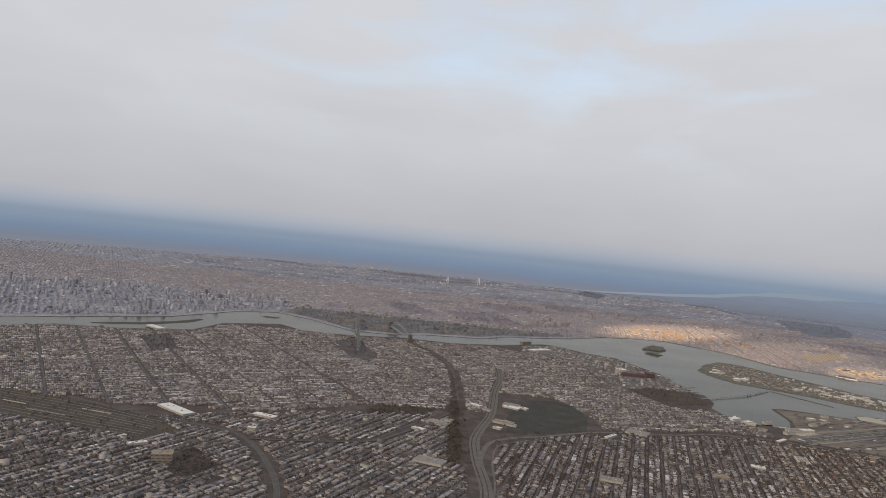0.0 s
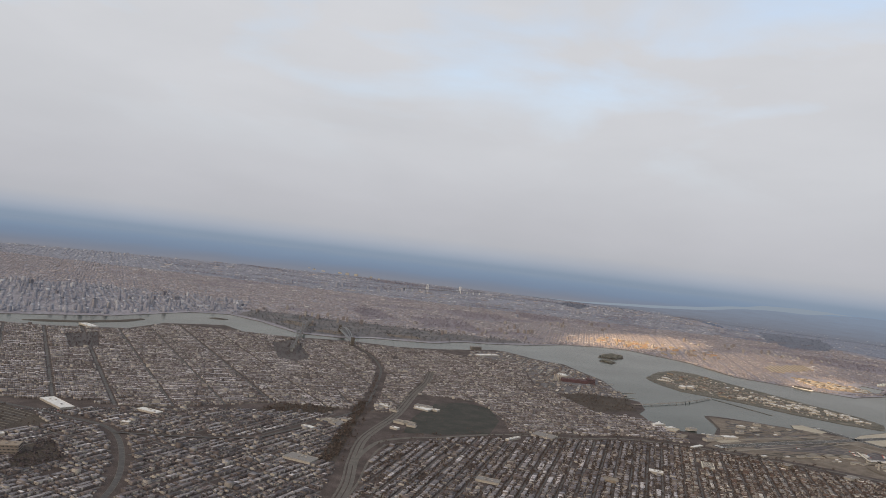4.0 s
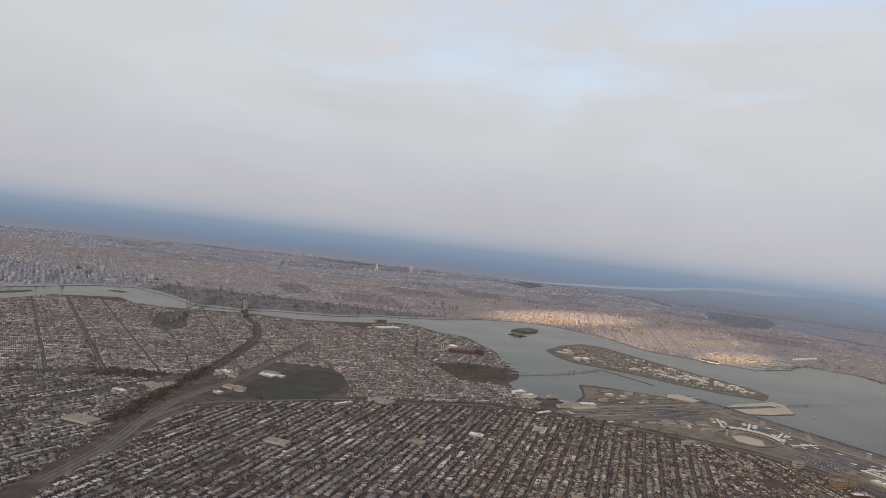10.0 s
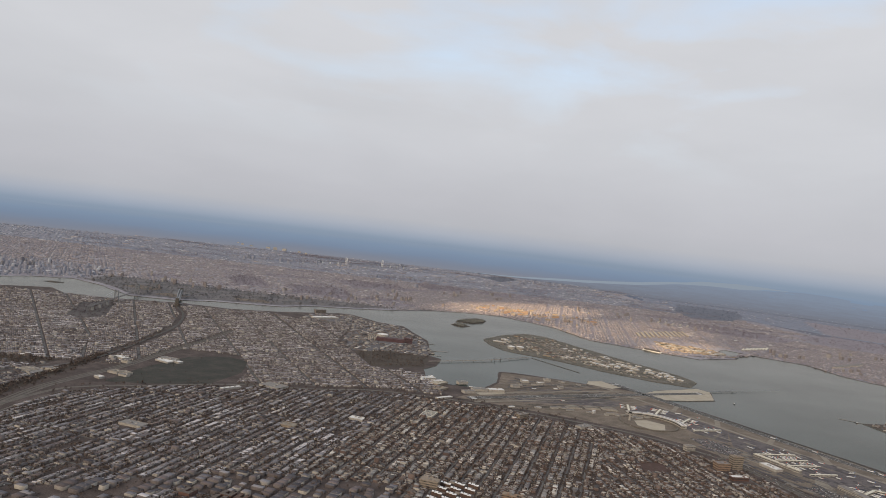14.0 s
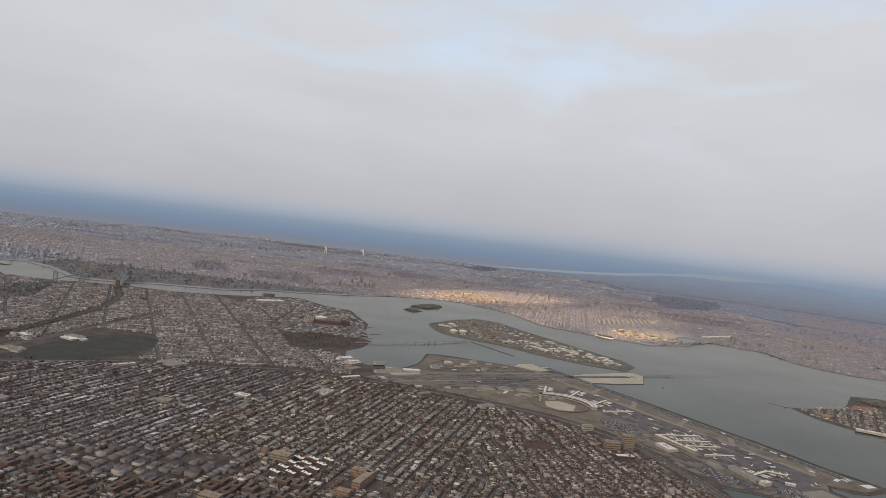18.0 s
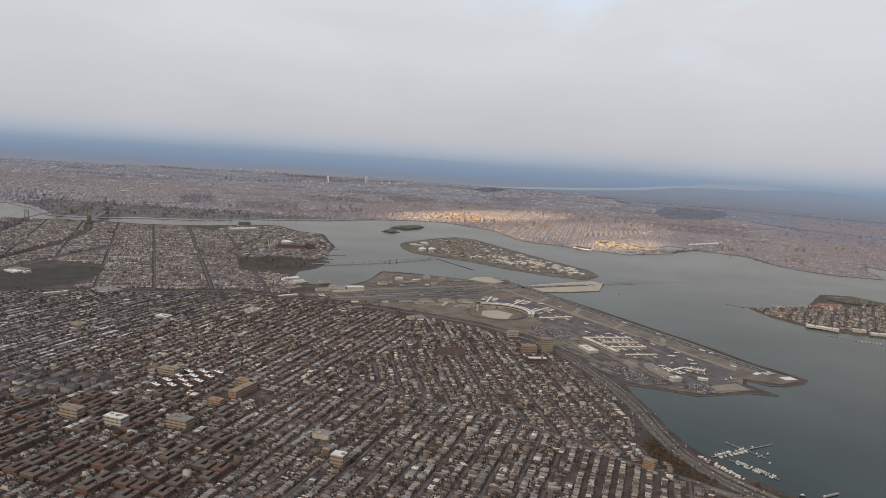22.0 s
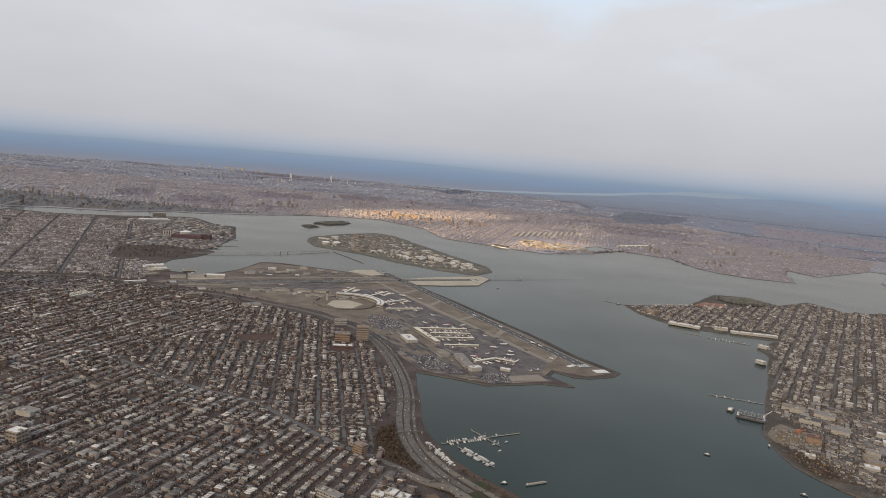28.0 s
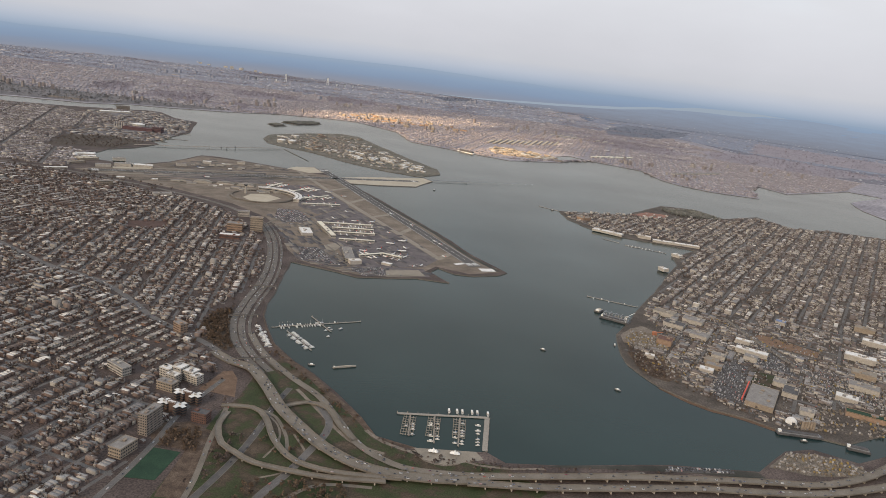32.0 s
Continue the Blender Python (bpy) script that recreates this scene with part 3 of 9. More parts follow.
def far_water(name, stations, label):
    """Pale reach of water among the hills, its sky sheen painted as glow: stations of bearing, near and far edge."""
    mat = bpy.data.materials.new("pale_water_glow")
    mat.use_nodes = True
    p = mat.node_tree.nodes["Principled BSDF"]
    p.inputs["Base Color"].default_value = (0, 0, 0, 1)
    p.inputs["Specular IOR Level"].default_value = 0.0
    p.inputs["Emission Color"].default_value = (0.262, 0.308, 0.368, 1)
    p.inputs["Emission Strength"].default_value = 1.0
    verts, faces = [], []
    for (a0, n0, f0), (a1, n1, f1) in zip(stations, stations[1:]):
        for k in range(12):
            t = k / 12
            for v in range(5):
                q = (n0 + (n1 - n0) * t) * (1 - v / 4) + (f0 + (f1 - f0) * t) * v / 4
                verts.append(hill_point(radians(a0 + (a1 - a0) * t), q, 2.5))
    n = len(verts) // 5
    for i in range(n - 1):
        for v in range(4):
            faces.append((i * 5 + v, i * 5 + v + 1, (i + 1) * 5 + v + 1, (i + 1) * 5 + v))
    return tagged(mesh_ob(name, verts, faces, mat), label, "water", kind="structure")


far_water("water_far_river", [(88, -0.02, -0.015), (84, -0.03, 0.03), (78, 0.16, 0.27), (74, 0.36, 0.48), (71, 0.58, 0.70), (69.5, 0.66, 0.86), (67, 0.70, 0.97), (65, 0.86, 0.96), (63.5, 0.93, 0.94)], "pale wide river reaching into the distance, sky sheen painted as glow")


def far_plain():
    """The plain at the hills' foot in the east, before the river: haze painted as glow, grey near, blue far."""
    mat = bpy.data.materials.new("painted_haze_plain")
    mat.use_nodes = True
    t = mat.node_tree
    p = t.nodes["Principled BSDF"]
    p.inputs["Base Color"].default_value = (0, 0, 0, 1)
    p.inputs["Specular IOR Level"].default_value = 0.0
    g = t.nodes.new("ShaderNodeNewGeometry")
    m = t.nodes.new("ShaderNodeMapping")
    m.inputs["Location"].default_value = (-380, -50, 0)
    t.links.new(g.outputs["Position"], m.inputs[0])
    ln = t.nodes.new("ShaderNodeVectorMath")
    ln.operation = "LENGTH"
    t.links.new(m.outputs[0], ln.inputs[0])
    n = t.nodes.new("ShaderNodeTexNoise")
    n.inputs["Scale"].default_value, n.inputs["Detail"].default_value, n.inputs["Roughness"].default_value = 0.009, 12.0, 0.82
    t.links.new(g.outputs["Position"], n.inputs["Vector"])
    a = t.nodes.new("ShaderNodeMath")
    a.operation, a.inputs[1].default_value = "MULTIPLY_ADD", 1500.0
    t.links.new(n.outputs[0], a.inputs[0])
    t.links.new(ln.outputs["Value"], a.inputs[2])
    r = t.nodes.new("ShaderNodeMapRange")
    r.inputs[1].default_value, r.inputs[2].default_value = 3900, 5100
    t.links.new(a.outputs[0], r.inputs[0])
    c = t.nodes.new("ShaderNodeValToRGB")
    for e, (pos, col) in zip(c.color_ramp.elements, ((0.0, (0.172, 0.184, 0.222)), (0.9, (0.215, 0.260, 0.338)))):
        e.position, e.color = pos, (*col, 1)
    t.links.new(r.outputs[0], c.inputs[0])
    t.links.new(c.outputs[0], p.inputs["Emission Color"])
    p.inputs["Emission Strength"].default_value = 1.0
    verts, faces = [], []
    edge = ((89, 0.0), (84, 0.0), (78, 0.2), (74, 0.41), (71, 0.63), (69, 0.72), (66, 0.8), (63, 0.93), (58, 0.86), (50, 0.7), (40, 0.45), (28, 0.12), (20, 0.0))
    for (a0, q0), (a1, q1) in zip(edge, edge[1:]):
        for k in range(8):
            u = k / 8
            for v in range(9):
                foot = -0.02 - 0.24 * min(max((82 - a0 - (a1 - a0) * u) / 8, 0), 1)
                verts.append(hill_point(radians(a0 + (a1 - a0) * u), foot + (q0 + (q1 - q0) * u - foot) * v / 8, 1.2))
    for i in range(len(verts) // 9 - 1):
        for v in range(8):
            faces.append((i * 9 + v, i * 9 + v + 1, (i + 1) * 9 + v + 1, (i + 1) * 9 + v))
    return tagged(mesh_ob("backdrop_plain", verts, faces, mat), "wooded plain with painted haze at the foot of the hills", "plain", kind="structure")


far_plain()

# ---- roads, rails, parks: the large plan ----
def pad(name, poly, z, mat, label, category="ground", kind="structure"):
    from mathutils.geometry import tessellate_polygon
    tris = tessellate_polygon([[Vector((x, y, 0)) for x, y in poly]])
    faces = []
    for a, b, c in tris:
        A, B, C = poly[a], poly[b], poly[c]
        up = (B[0] - A[0]) * (C[1] - A[1]) - (B[1] - A[1]) * (C[0] - A[0])
        faces.append((a, b, c) if up > 0 else (a, c, b))
    return tagged(mesh_ob(name, [(x, y, z) for x, y in poly], faces, mat), label, category, kind=kind)


CARRIAGEWAYS = []    # smoothed middle lines that carry cars


def highway(name, line, width, z, label, mat=None, cars=1.0, raised=False, keep=None):
    """A carriageway; a raised one is a deck with parapets on piers."""
    ob, pts = ribbon(name, line, width, z, mat or M_ROAD, thick=0.35 if raised else 0.0)
    tagged(ob, label, "highway" if width > 3.4 else "road", kind="structure")
    for s in (-1, 1):
        edge = []
        for i, p in enumerate(pts):
            d = pts[min(i + 1, len(pts) - 1)] - pts[max(i - 1, 0)]
            edge.append(p + Vector((-d.y, d.x, 0)).normalized() * s * (width / 2 - 0.07) + Vector((0, 0, 0.22 if raised else 0.04)))
        ribbon("parapet" if raised else "shoulder_line", [(p.x, p.y) for p in edge], 0.14, [p.z for p in edge], M_ROAD, ob, smooth=False, thick=0.22 if raised else 0.0)
    if raised:
        walked = 0.0
        for a, b in zip(pts, pts[1:]):
            walked += (b - a).length
            if walked > 7.0 and a.z > 0.7:
                walked = 0.0
                part("pier", slab(width * 0.7, 0.4, a.z - 0.3, a.x, a.y, 0, math.degrees(math.atan2(b.y - a.y, b.x - a.x)) + 90), M_CONC, ob)
    KEEP_OUT.append(("line", line, (keep or width / 2 + 1.2)))
    if cars:
        CARRIAGEWAYS.append((pts, width, cars))
    return ob


M_PARKWAY = material("grey_parkway_concrete", [(0, (0.098, 0.089, 0.080)), (1, (0.155, 0.14, 0.125))], scale=0.15, fine=3, amount=0.18)
EXPRESS_WEST = [(44, 440), (49, 510), (46, 570), (46, 629), (53, 672), (68, 740), (80, 849), (92, 930), (96, 1010)]
PARKWAY_W = [(46, 560), (52, 603), (62, 635), (84, 656), (113, 672), (176, 711), (252, 730), (305, 752), (380, 750), (440, 735), (500, 716), (560, 687), (604, 643)]
PARKWAY = [(604, 643), (619, 612), (632, 575), (642, 535), (647.5, 500), (649.6, 468), (653.2, 440), (661, 417), (671.5, 399), (684, 384)]
for off, wd in ((-3.0, 2.7), (0.6, 2.7), (4.0, 1.5)):
    lane = []
    for i, p in enumerate(EXPRESS_WEST):
        d = (Vector(EXPRESS_WEST[min(i + 1, len(EXPRESS_WEST) - 1)]) - Vector(EXPRESS_WEST[max(i - 1, 0)])).normalized()
        lane.append((p[0] - d.y * off, p[1] + d.x * off))
    highway("expressway", lane, wd, 0.12, "grey concrete expressway carriageway" if wd > 2 else "narrow service road beside the expressway", mat=M_PARKWAY)
highway("expressway_ramp", [(50, 470), (56, 520), (58, 575), (66, 622), (88, 645), (120, 662)], 1.6, 0.13, "curving concrete ramp of the expressway", mat=M_PARKWAY)
highway("parkway", PARKWAY_W, 4.2, 0.14, "grey concrete parkway along the district's edge", mat=M_PARKWAY)
for off, wd in ((-2.6, 3.2), (1.4, 3.2), (5.2, 1.5)):
    lane = []
    for i, p in enumerate(PARKWAY):
        d = (Vector(PARKWAY[min(i + 1, len(PARKWAY) - 1)]) - Vector(PARKWAY[max(i - 1, 0)])).normalized()
        lane.append((p[0] - d.y * off, p[1] + d.x * off))
    highway("parkway", lane, wd, 0.16, "wide grey parkway carriageway curving along the bay" if wd > 2 else "narrow promenade road along the bay", mat=M_PARKWAY, cars=1.3)
for u, v in ((649.5, 492), (654, 443), (675, 394)):
    bridge = thing("footbridge", "green-grey steel footbridge over the parkway", "footbridge", "parkway footbridges", u, v, 0, 8 if u < 650 else 25)
    part("deck", slab(15, 0.5, 0.2, 0, 0, 1.2), M_ROAD, bridge)
    part("railing", slab(15, 0.08, 0.3, 0, 0.2, 1.4), M_STREET, bridge)
    part("railing", slab(15, 0.08, 0.3, 0, -0.2, 1.4), M_STREET, bridge)
    for s in (-7.2, 0, 7.2):
        part("column", slab(0.4, 0.5, 1.2, s, 0, 0), M_CONC, bridge)
highway("viaduct", [(655, 398), (667, 389), (677, 384), (688, 369), (698, 353), (710, 339), (720, 329), (734, 320), (748, 317), (764, 318), (780, 321)], 5.0, [0.2, 0.6, 1.2, 1.4, 1.4, 1.4, 1.4, 1.4, 1.4, 1.4, 1.5], "raised concrete highway curving round the bay", raised=True, cars=1.6)
highway("viaduct", [(772, 321.5), (796, 327.2), (818, 332.6), (838, 337), (860, 341), (882, 345), (904, 348), (922, 356), (941, 369), (970, 395), (985, 410)], 3.6, 1.6, "raised concrete highway deck beside the creek", raised=True)
highway("viaduct", [(772, 317.5), (796, 320.6), (818, 325.2), (838, 330), (858, 334.5), (880, 337.5), (903, 342), (933, 354), (965, 372), (1000, 385)], 3.6, 1.6, "raised concrete highway deck beside the creek", raised=True)
highway("shore_carriageway", [(664, 424), (673, 408), (683, 395), (696, 381), (710, 368), (720, 353), (731, 336), (742, 327), (756, 323), (790, 327), (816, 334), (838, 341)], 3.2, 0.3, "concrete carriageway along the shore", cars=1.3)
highway("ramp", [(699, 355), (707, 361), (716, 358), (723, 346), (730, 337)], 2.2, 0.7, "curving raised concrete ramp", raised=True, cars=0.3)
highway("boulevard", [(470, 520), (528, 484), (560, 472), (588, 452), (615, 427), (645, 408), (657, 399)], 3.4, 0.12, "wide asphalt boulevard with cars", mat=M_STREET, cars=0.9)
highway("underpass_road", [(686, 280), (689, 294), (693, 315), (695, 338), (695, 355), (697, 372)], 2.6, 0.1, "sunken asphalt road under the ramps", mat=M_ASPH, cars=0.5)
highway("ramp", [(676, 350), (688, 351), (695, 344), (702, 330), (710, 320), (718, 315.5), (731, 313.5), (750, 315)], 2.3, [0.3, 0.6, 1.0, 1.0, 1.0, 1.1, 1.3, 1.4], "winding raised concrete ramp", raised=True, cars=0.3)
highway("ramp", [(680, 346), (680, 337), (682, 330), (686, 322), (693, 317), (700, 313), (712, 311), (726, 310), (745, 312)], 2.3, [0.3, 0.6, 1.0, 1.2, 1.2, 1.2, 1.2, 1.3, 1.4], "winding raised concrete ramp", raised=True, cars=0.3)
highway("slip_road", [(686, 280), (685, 300), (681, 325), (679, 344), (678, 352)], 1.9, 0.12, "narrow slip road through grass", cars=0.4)
highway("slip_road", [(709, 322), (706, 333), (698, 347), (690, 351)], 1.3, 0.12, "narrow slip road through grass", cars=0)
highway("park_road", [(704, 280), (707, 296), (712, 310), (716, 326), (719, 340), (718, 350), (712, 360)], 3.0, 0.1, "grey service road under the viaduct", mat=M_STREET, cars=0.3)
highway("slip_road", [(712, 285), (716, 298), (725, 307), (741, 309)], 1.6, 0.12, "narrow slip road through grass", cars=0)
highway("side_street", [(661, 280), (663, 300), (664, 318), (664, 341), (669, 372)], 2.2, 0.11, "grey asphalt side street", mat=M_STREET, cars=0.5)
highway("avenue", [(937, 540), (946, 500), (954, 462), (953, 430), (960, 408)], 2.4, 0.11, "asphalt avenue through the industrial yards", mat=M_STREET, cars=0.8)
highway("elevated_rail", [(-315, 640), (-256, 616), (-224, 609), (-189, 597), (-156, 586), (-132, 561), (-106, 511), (-89, 462), (-80, 400)], 4.0, 0.1, "railway tracks on dark ballast", mat=M_ASPH, cars=0, keep=7)
highway("elevated_rail", [(-139, 570), (-87, 581), (-42, 598), (-25, 620), (10, 690), (33, 760), (33, 900), (26, 1000), (0, 1100), (-38, 1180)], 3.0, 0.6, "railway embankment with dark tracks", mat=M_ASPH, cars=0, keep=6)
KEEP_OUT.append(("line", [(42, 430), (42, 571), (39, 658), (37, 807), (34, 964)], 6))

CEMETERY = [(78, 672), (84, 735), (105, 812), (140, 836), (165, 820), (173, 765), (160, 706), (111, 680)]
RAILYARD = [(-420, 590), (-300, 560), (-215, 545), (-190, 572), (-220, 600), (-290, 625), (-420, 650)]
DARK_PARKS = [[(-177, 519), (-167, 535), (-140, 500), (-150, 470), (-165, 474)], [(-395, 975), (-369, 1015), (-318, 913), (-340, 880)], [(263, 960), (294, 872), (353, 905), (360, 975), (308, 991)],
              [(639, 450), (650, 452), (653, 435), (664, 408), (660, 400), (648, 409), (638, 430)], [(20, 560), (34, 560), (34, 780), (26, 780)], [(-60, 690), (0, 705), (10, 735), (-50, 725)], [(-150, 1110), (-125, 1165), (-70, 1010), (-85, 965), (-112, 985)]]
M_PARK = material("grey_park_ground", [(0, (0.075, 0.068, 0.068)), (1, (0.12, 0.108, 0.105))], scale=0.05, fine=0.8, amount=0.4)
M_BRUSH = material("dry_brush", [(0, (0.050, 0.034, 0.025)), (0.5, (0.085, 0.060, 0.044)), (1, (0.14, 0.105, 0.078))], scale=0.3, fine=3, amount=0.4)
SCHOOL_FIELD = [(517, 602), (542, 613), (547, 592), (524, 582)]
EARTH_LOT = [(662.8, 360.5), (666.2, 379), (669.7, 381), (674, 374.5), (678.5, 358)]
SPORT = [(663.5, 296.5), (664, 315.3), (674.7, 314.6), (673.5, 297)]
pad("cemetery", CEMETERY, 0.06, M_GRASS, "dark green cemetery ground", "cemetery")
pad("rail_yard", RAILYARD, 0.06, M_WOODS, "dark rail yard ground", "rail yard")
for i, p in enumerate(DARK_PARKS):
    pad("park_ground", p, 0.06, M_PARK if i in (1, 6) else M_WOODS, "brown winter park ground", "park")
pad("school_field", SCHOOL_FIELD, 0.07, material("worn_brown_turf", [(0, (0.06, 0.036, 0.03)), (1, (0.098, 0.062, 0.052))], scale=0.2), "worn brown school playing field", "field")
pad("earth_lot", EARTH_LOT, 0.07, material("bare_clay", [(0, (0.105, 0.066, 0.044)), (1, (0.17, 0.115, 0.08))], scale=0.3), "bare brown earth building lot", "lot")
pad("brush_ground", wobble([(657, 330), (669, 335), (683, 329), (685, 305), (685, 290), (677, 289), (675.6, 316), (663.4, 317.2)], 3, 0.8), 0.055, M_BRUSH, "reddish brown rough ground beside the sports field", "scrub")
pad("sports_field", SPORT, 0.09, M_LAWN, "dark green artificial turf sports field", "sports field")
M_VERGE = material("verge_grass", [(0, (0.026, 0.038, 0.014)), (0.45, (0.040, 0.047, 0.020)), (0.6, (0.055, 0.042, 0.028)), (0.8, (0.074, 0.055, 0.039)), (1, (0.11, 0.085, 0.062))], scale=0.11, fine=2, amount=0.4)
M_PATH = material("sandy_path", [(0, (0.135, 0.112, 0.09)), (1, (0.215, 0.182, 0.15))], scale=0.35, fine=3, amount=0.35)
INTERCHANGE = [(676, 285), (770, 285), (800, 320), (786, 333), (758, 334), (737, 340), (729, 354), (715, 370), (699, 388), (685, 400), (680, 380), (680, 358), (677, 345)]
pad("verge", INTERCHANGE, 0.05, M_VERGE, "green and brown grass between the ramps", "grass")
pad("shore_brush", [(658.5, 470), (662, 450), (668.5, 433), (676, 416), (684, 402), (699, 387), (714, 369), (728, 353), (736, 341), (757, 335.5), (779, 341), (758, 336.6), (737.5, 342.5), (729.5, 356), (715.5, 372), (702, 389), (692, 398), (684, 407.5), (677, 416.5), (669.3, 433), (662.6, 449.5)], 0.07, M_BRUSH, "brown brush along the bay shore", "scrub")
for ln, wd in (([(700, 372), (712, 357), (722, 344), (731, 335), (742, 331)], 1.6), ([(733, 346), (740, 339.5), (748, 336), (757, 333), (766, 331)], 1.7), ([(752, 336), (757, 330.5), (764, 329), (770, 333), (766, 336.5), (758, 335)], 1.5), ([(770, 334), (776, 332), (788, 332.5), (800, 335.5)], 1.3), ([(704, 306), (712, 312), (716, 322), (708, 336)], 0.9), ([(690, 352), (700, 342), (704, 330), (702, 318)], 0.8)):
    path_ob, _ = ribbon("footpath", ln, wd, 0.085, M_PATH)
    tagged(path_ob, "sandy path beside the raised highway", "path", kind="structure")
pad("promenade", [(800, 337), (850, 346), (886, 350), (884, 354), (850, 350), (806, 339.5)], 0.07, M_GRASS, "green strip along the bay wall", "grass")
pad("car_park", [(846, 345), (874, 350.5), (873, 353), (848, 348.5)], 0.09, M_ASPH, "asphalt car park by the water", "car park")
pad("car_park", [(887, 420), (901, 417), (908, 440), (921, 469), (909, 472), (893, 440)], 0.08, M_ASPH, "large asphalt car park", "car park")
pad("car_park", [(925, 470), (945, 462), (942, 500), (926, 505)], 0.08, M_ASPH, "asphalt car park among sheds", "car park")
pad("brown_field", [(941, 521), (949, 526), (963, 516), (975, 506), (970, 496), (956, 502), (942, 510)], 0.08, material("brown_soil", [(0, (0.14, 0.085, 0.055)), (1, (0.20, 0.13, 0.085))], scale=0.2), "long brown bare field", "field")
pad("scrap_yard", wobble([(855, 466), (858, 439), (868, 432), (879, 441), (873, 469)], 3, 1.6), 0.08, M_BRUSH, "brown brush and scrap ground by the water", "yard")
pad("works_yard", wobble([(857, 493), (856, 480), (879, 476), (883, 499), (873, 513), (864, 505)], 3, 0.9), 0.08, M_PATH, "sandy gravel works yard", "yard")
pad("rough_grass", [(921, 463), (933, 458), (924, 440), (914, 446)], 0.08, M_VERGE, "rough green and brown grass behind the store", "grass")
pad("mud_flat", wobble([(862, 424), (872, 412.5), (882, 405), (897, 399), (908, 392.5), (910, 396), (898, 403.5), (883, 409), (873, 416), (864, 426)], 1.2, 1.0), -0.48, material("rusty_mud", [(0, (0.085, 0.05, 0.03)), (1, (0.14, 0.085, 0.055))], scale=0.3, fine=2), "rusty brown mud flat below the store", "shore")
highway("rail_cutting", [(933, 552), (936, 538), (940, 514), (945, 496), (949, 478), (955, 461), (964, 446), (985, 425)], 3.2, 0.1, "grey diagonal road through the works district", cars=0.6, keep=4.0)
highway("works_road", [(942, 510), (957, 499), (970, 492), (990, 483)], 1.4, 0.1, "narrow grey service road beside the field", cars=0)
pad("machine_yard", wobble([(890, 359.5), (903, 373), (916, 376), (931, 370), (934, 362.5), (904, 357)], 3, 1.0), 0.08, material("gravel", [(0, (0.085, 0.07, 0.055)), (0.5, (0.14, 0.12, 0.098)), (1, (0.22, 0.19, 0.155))], scale=0.3, fine=3, amount=0.4), "gravel yard with machines beside the creek", "yard")
pad("clay_court", [(940, 893), (965, 925), (990, 922), (975, 890)], 0.07, material("red_clay", [(0, (0.20, 0.10, 0.075)), (1, (0.27, 0.15, 0.11))], scale=0.15), "reddish clay ground near the point", "field")
KEEP_OUT.append(("area", [(940, 522), (949, 528), (964, 518), (977, 507), (971, 494), (956, 500), (941, 508)], 0))
KEEP_OUT.append(("area", [(921, 464), (934, 459), (925, 439), (913, 445)], 0))
for a in (CEMETERY, RAILYARD, *DARK_PARKS, EARTH_LOT, SCHOOL_FIELD, SPORT, INTERCHANGE):
    KEEP_OUT.append(("area", a, 0))
for a in ([(887, 420), (901, 417), (908, 440), (921, 469), (909, 472), (893, 440)], [(925, 470), (945, 462), (942, 500), (926, 505)], [(940, 512), (973, 494), (978, 501), (944, 521)], [(845, 466), (857, 438), (868, 425), (880, 440), (874, 470)], [(845, 500), (858, 478), (880, 474), (884, 500), (872, 515), (845, 520)]):
    KEEP_OUT.append(("area", a, 0))
pad("woodland", wobble([(1150, 2700), (1400, 2250), (1600, 1950), (2100, 1800), (2700, 1700), (3400, 1850), (3000, 2450), (2300, 2950), (1300, 3250)], 40, 60), 0.25, M_FWOODS, "bare woods in the distant east, haze painted blue-grey", "woods")
FAR_WOODS = [[(-144, 1800), (-69, 1854), (7, 1644), (-56, 1606)], [(23, 1742), (151, 1809), (184, 1625), (69, 1571)], [(86, 2070), (270, 2092), (295, 1932), (164, 1868)], [(312, 2258), (446, 2311), (473, 2133), (354, 2045)], [(1020, 1760), (1180, 1700), (1260, 1800), (1120, 1950), (1000, 1900)], [(1300, 1750), (1500, 1660), (1750, 1800), (1500, 2050), (1320, 1950)], [(1500, 2100), (1900, 1900), (2200, 2200), (1700, 2600)]]
for p in FAR_WOODS:
    pad("woodland", wobble(p, 14, 26), 0.3, M_FBUSH, "grey-brown bare woodland on the far shore", "woods")
    KEEP_OUT.append(("area", p, 0))
M_DARKWOOD = material("dark_island_woods", [(0, (0.1526, 0.158, 0.1448)), (1, (0.2527, 0.2474, 0.2265))], scale=0.1, fine=1.0, amount=0.3)
M_STRAIT = material("strait_parkland", [(0, (0.0907, 0.0895, 0.0968)), (0.5, (0.1331, 0.127, 0.1306)), (1, (0.1996, 0.1839, 0.179))], scale=0.03, fine=0.4, amount=0.4)
# low wooded islands in the river strait, with playing fields
STRAIT = [(-300, 1400), (-222, 1345), (-142, 1256), (-68, 1260), (-15, 1298), (98, 1334), (144, 1393), (210, 1424), (285, 1476), (280, 1512), (-300, 1512)]
pad("strait_park", wobble([(-290, 1405), (-220, 1352), (-140, 1264), (-70, 1268), (-18, 1306), (90, 1342), (136, 1398), (205, 1432), (270, 1480), (270, 1508), (-290, 1508)], 14, 8), 0.2, M_STRAIT, "grey-brown park on the strait", "park")
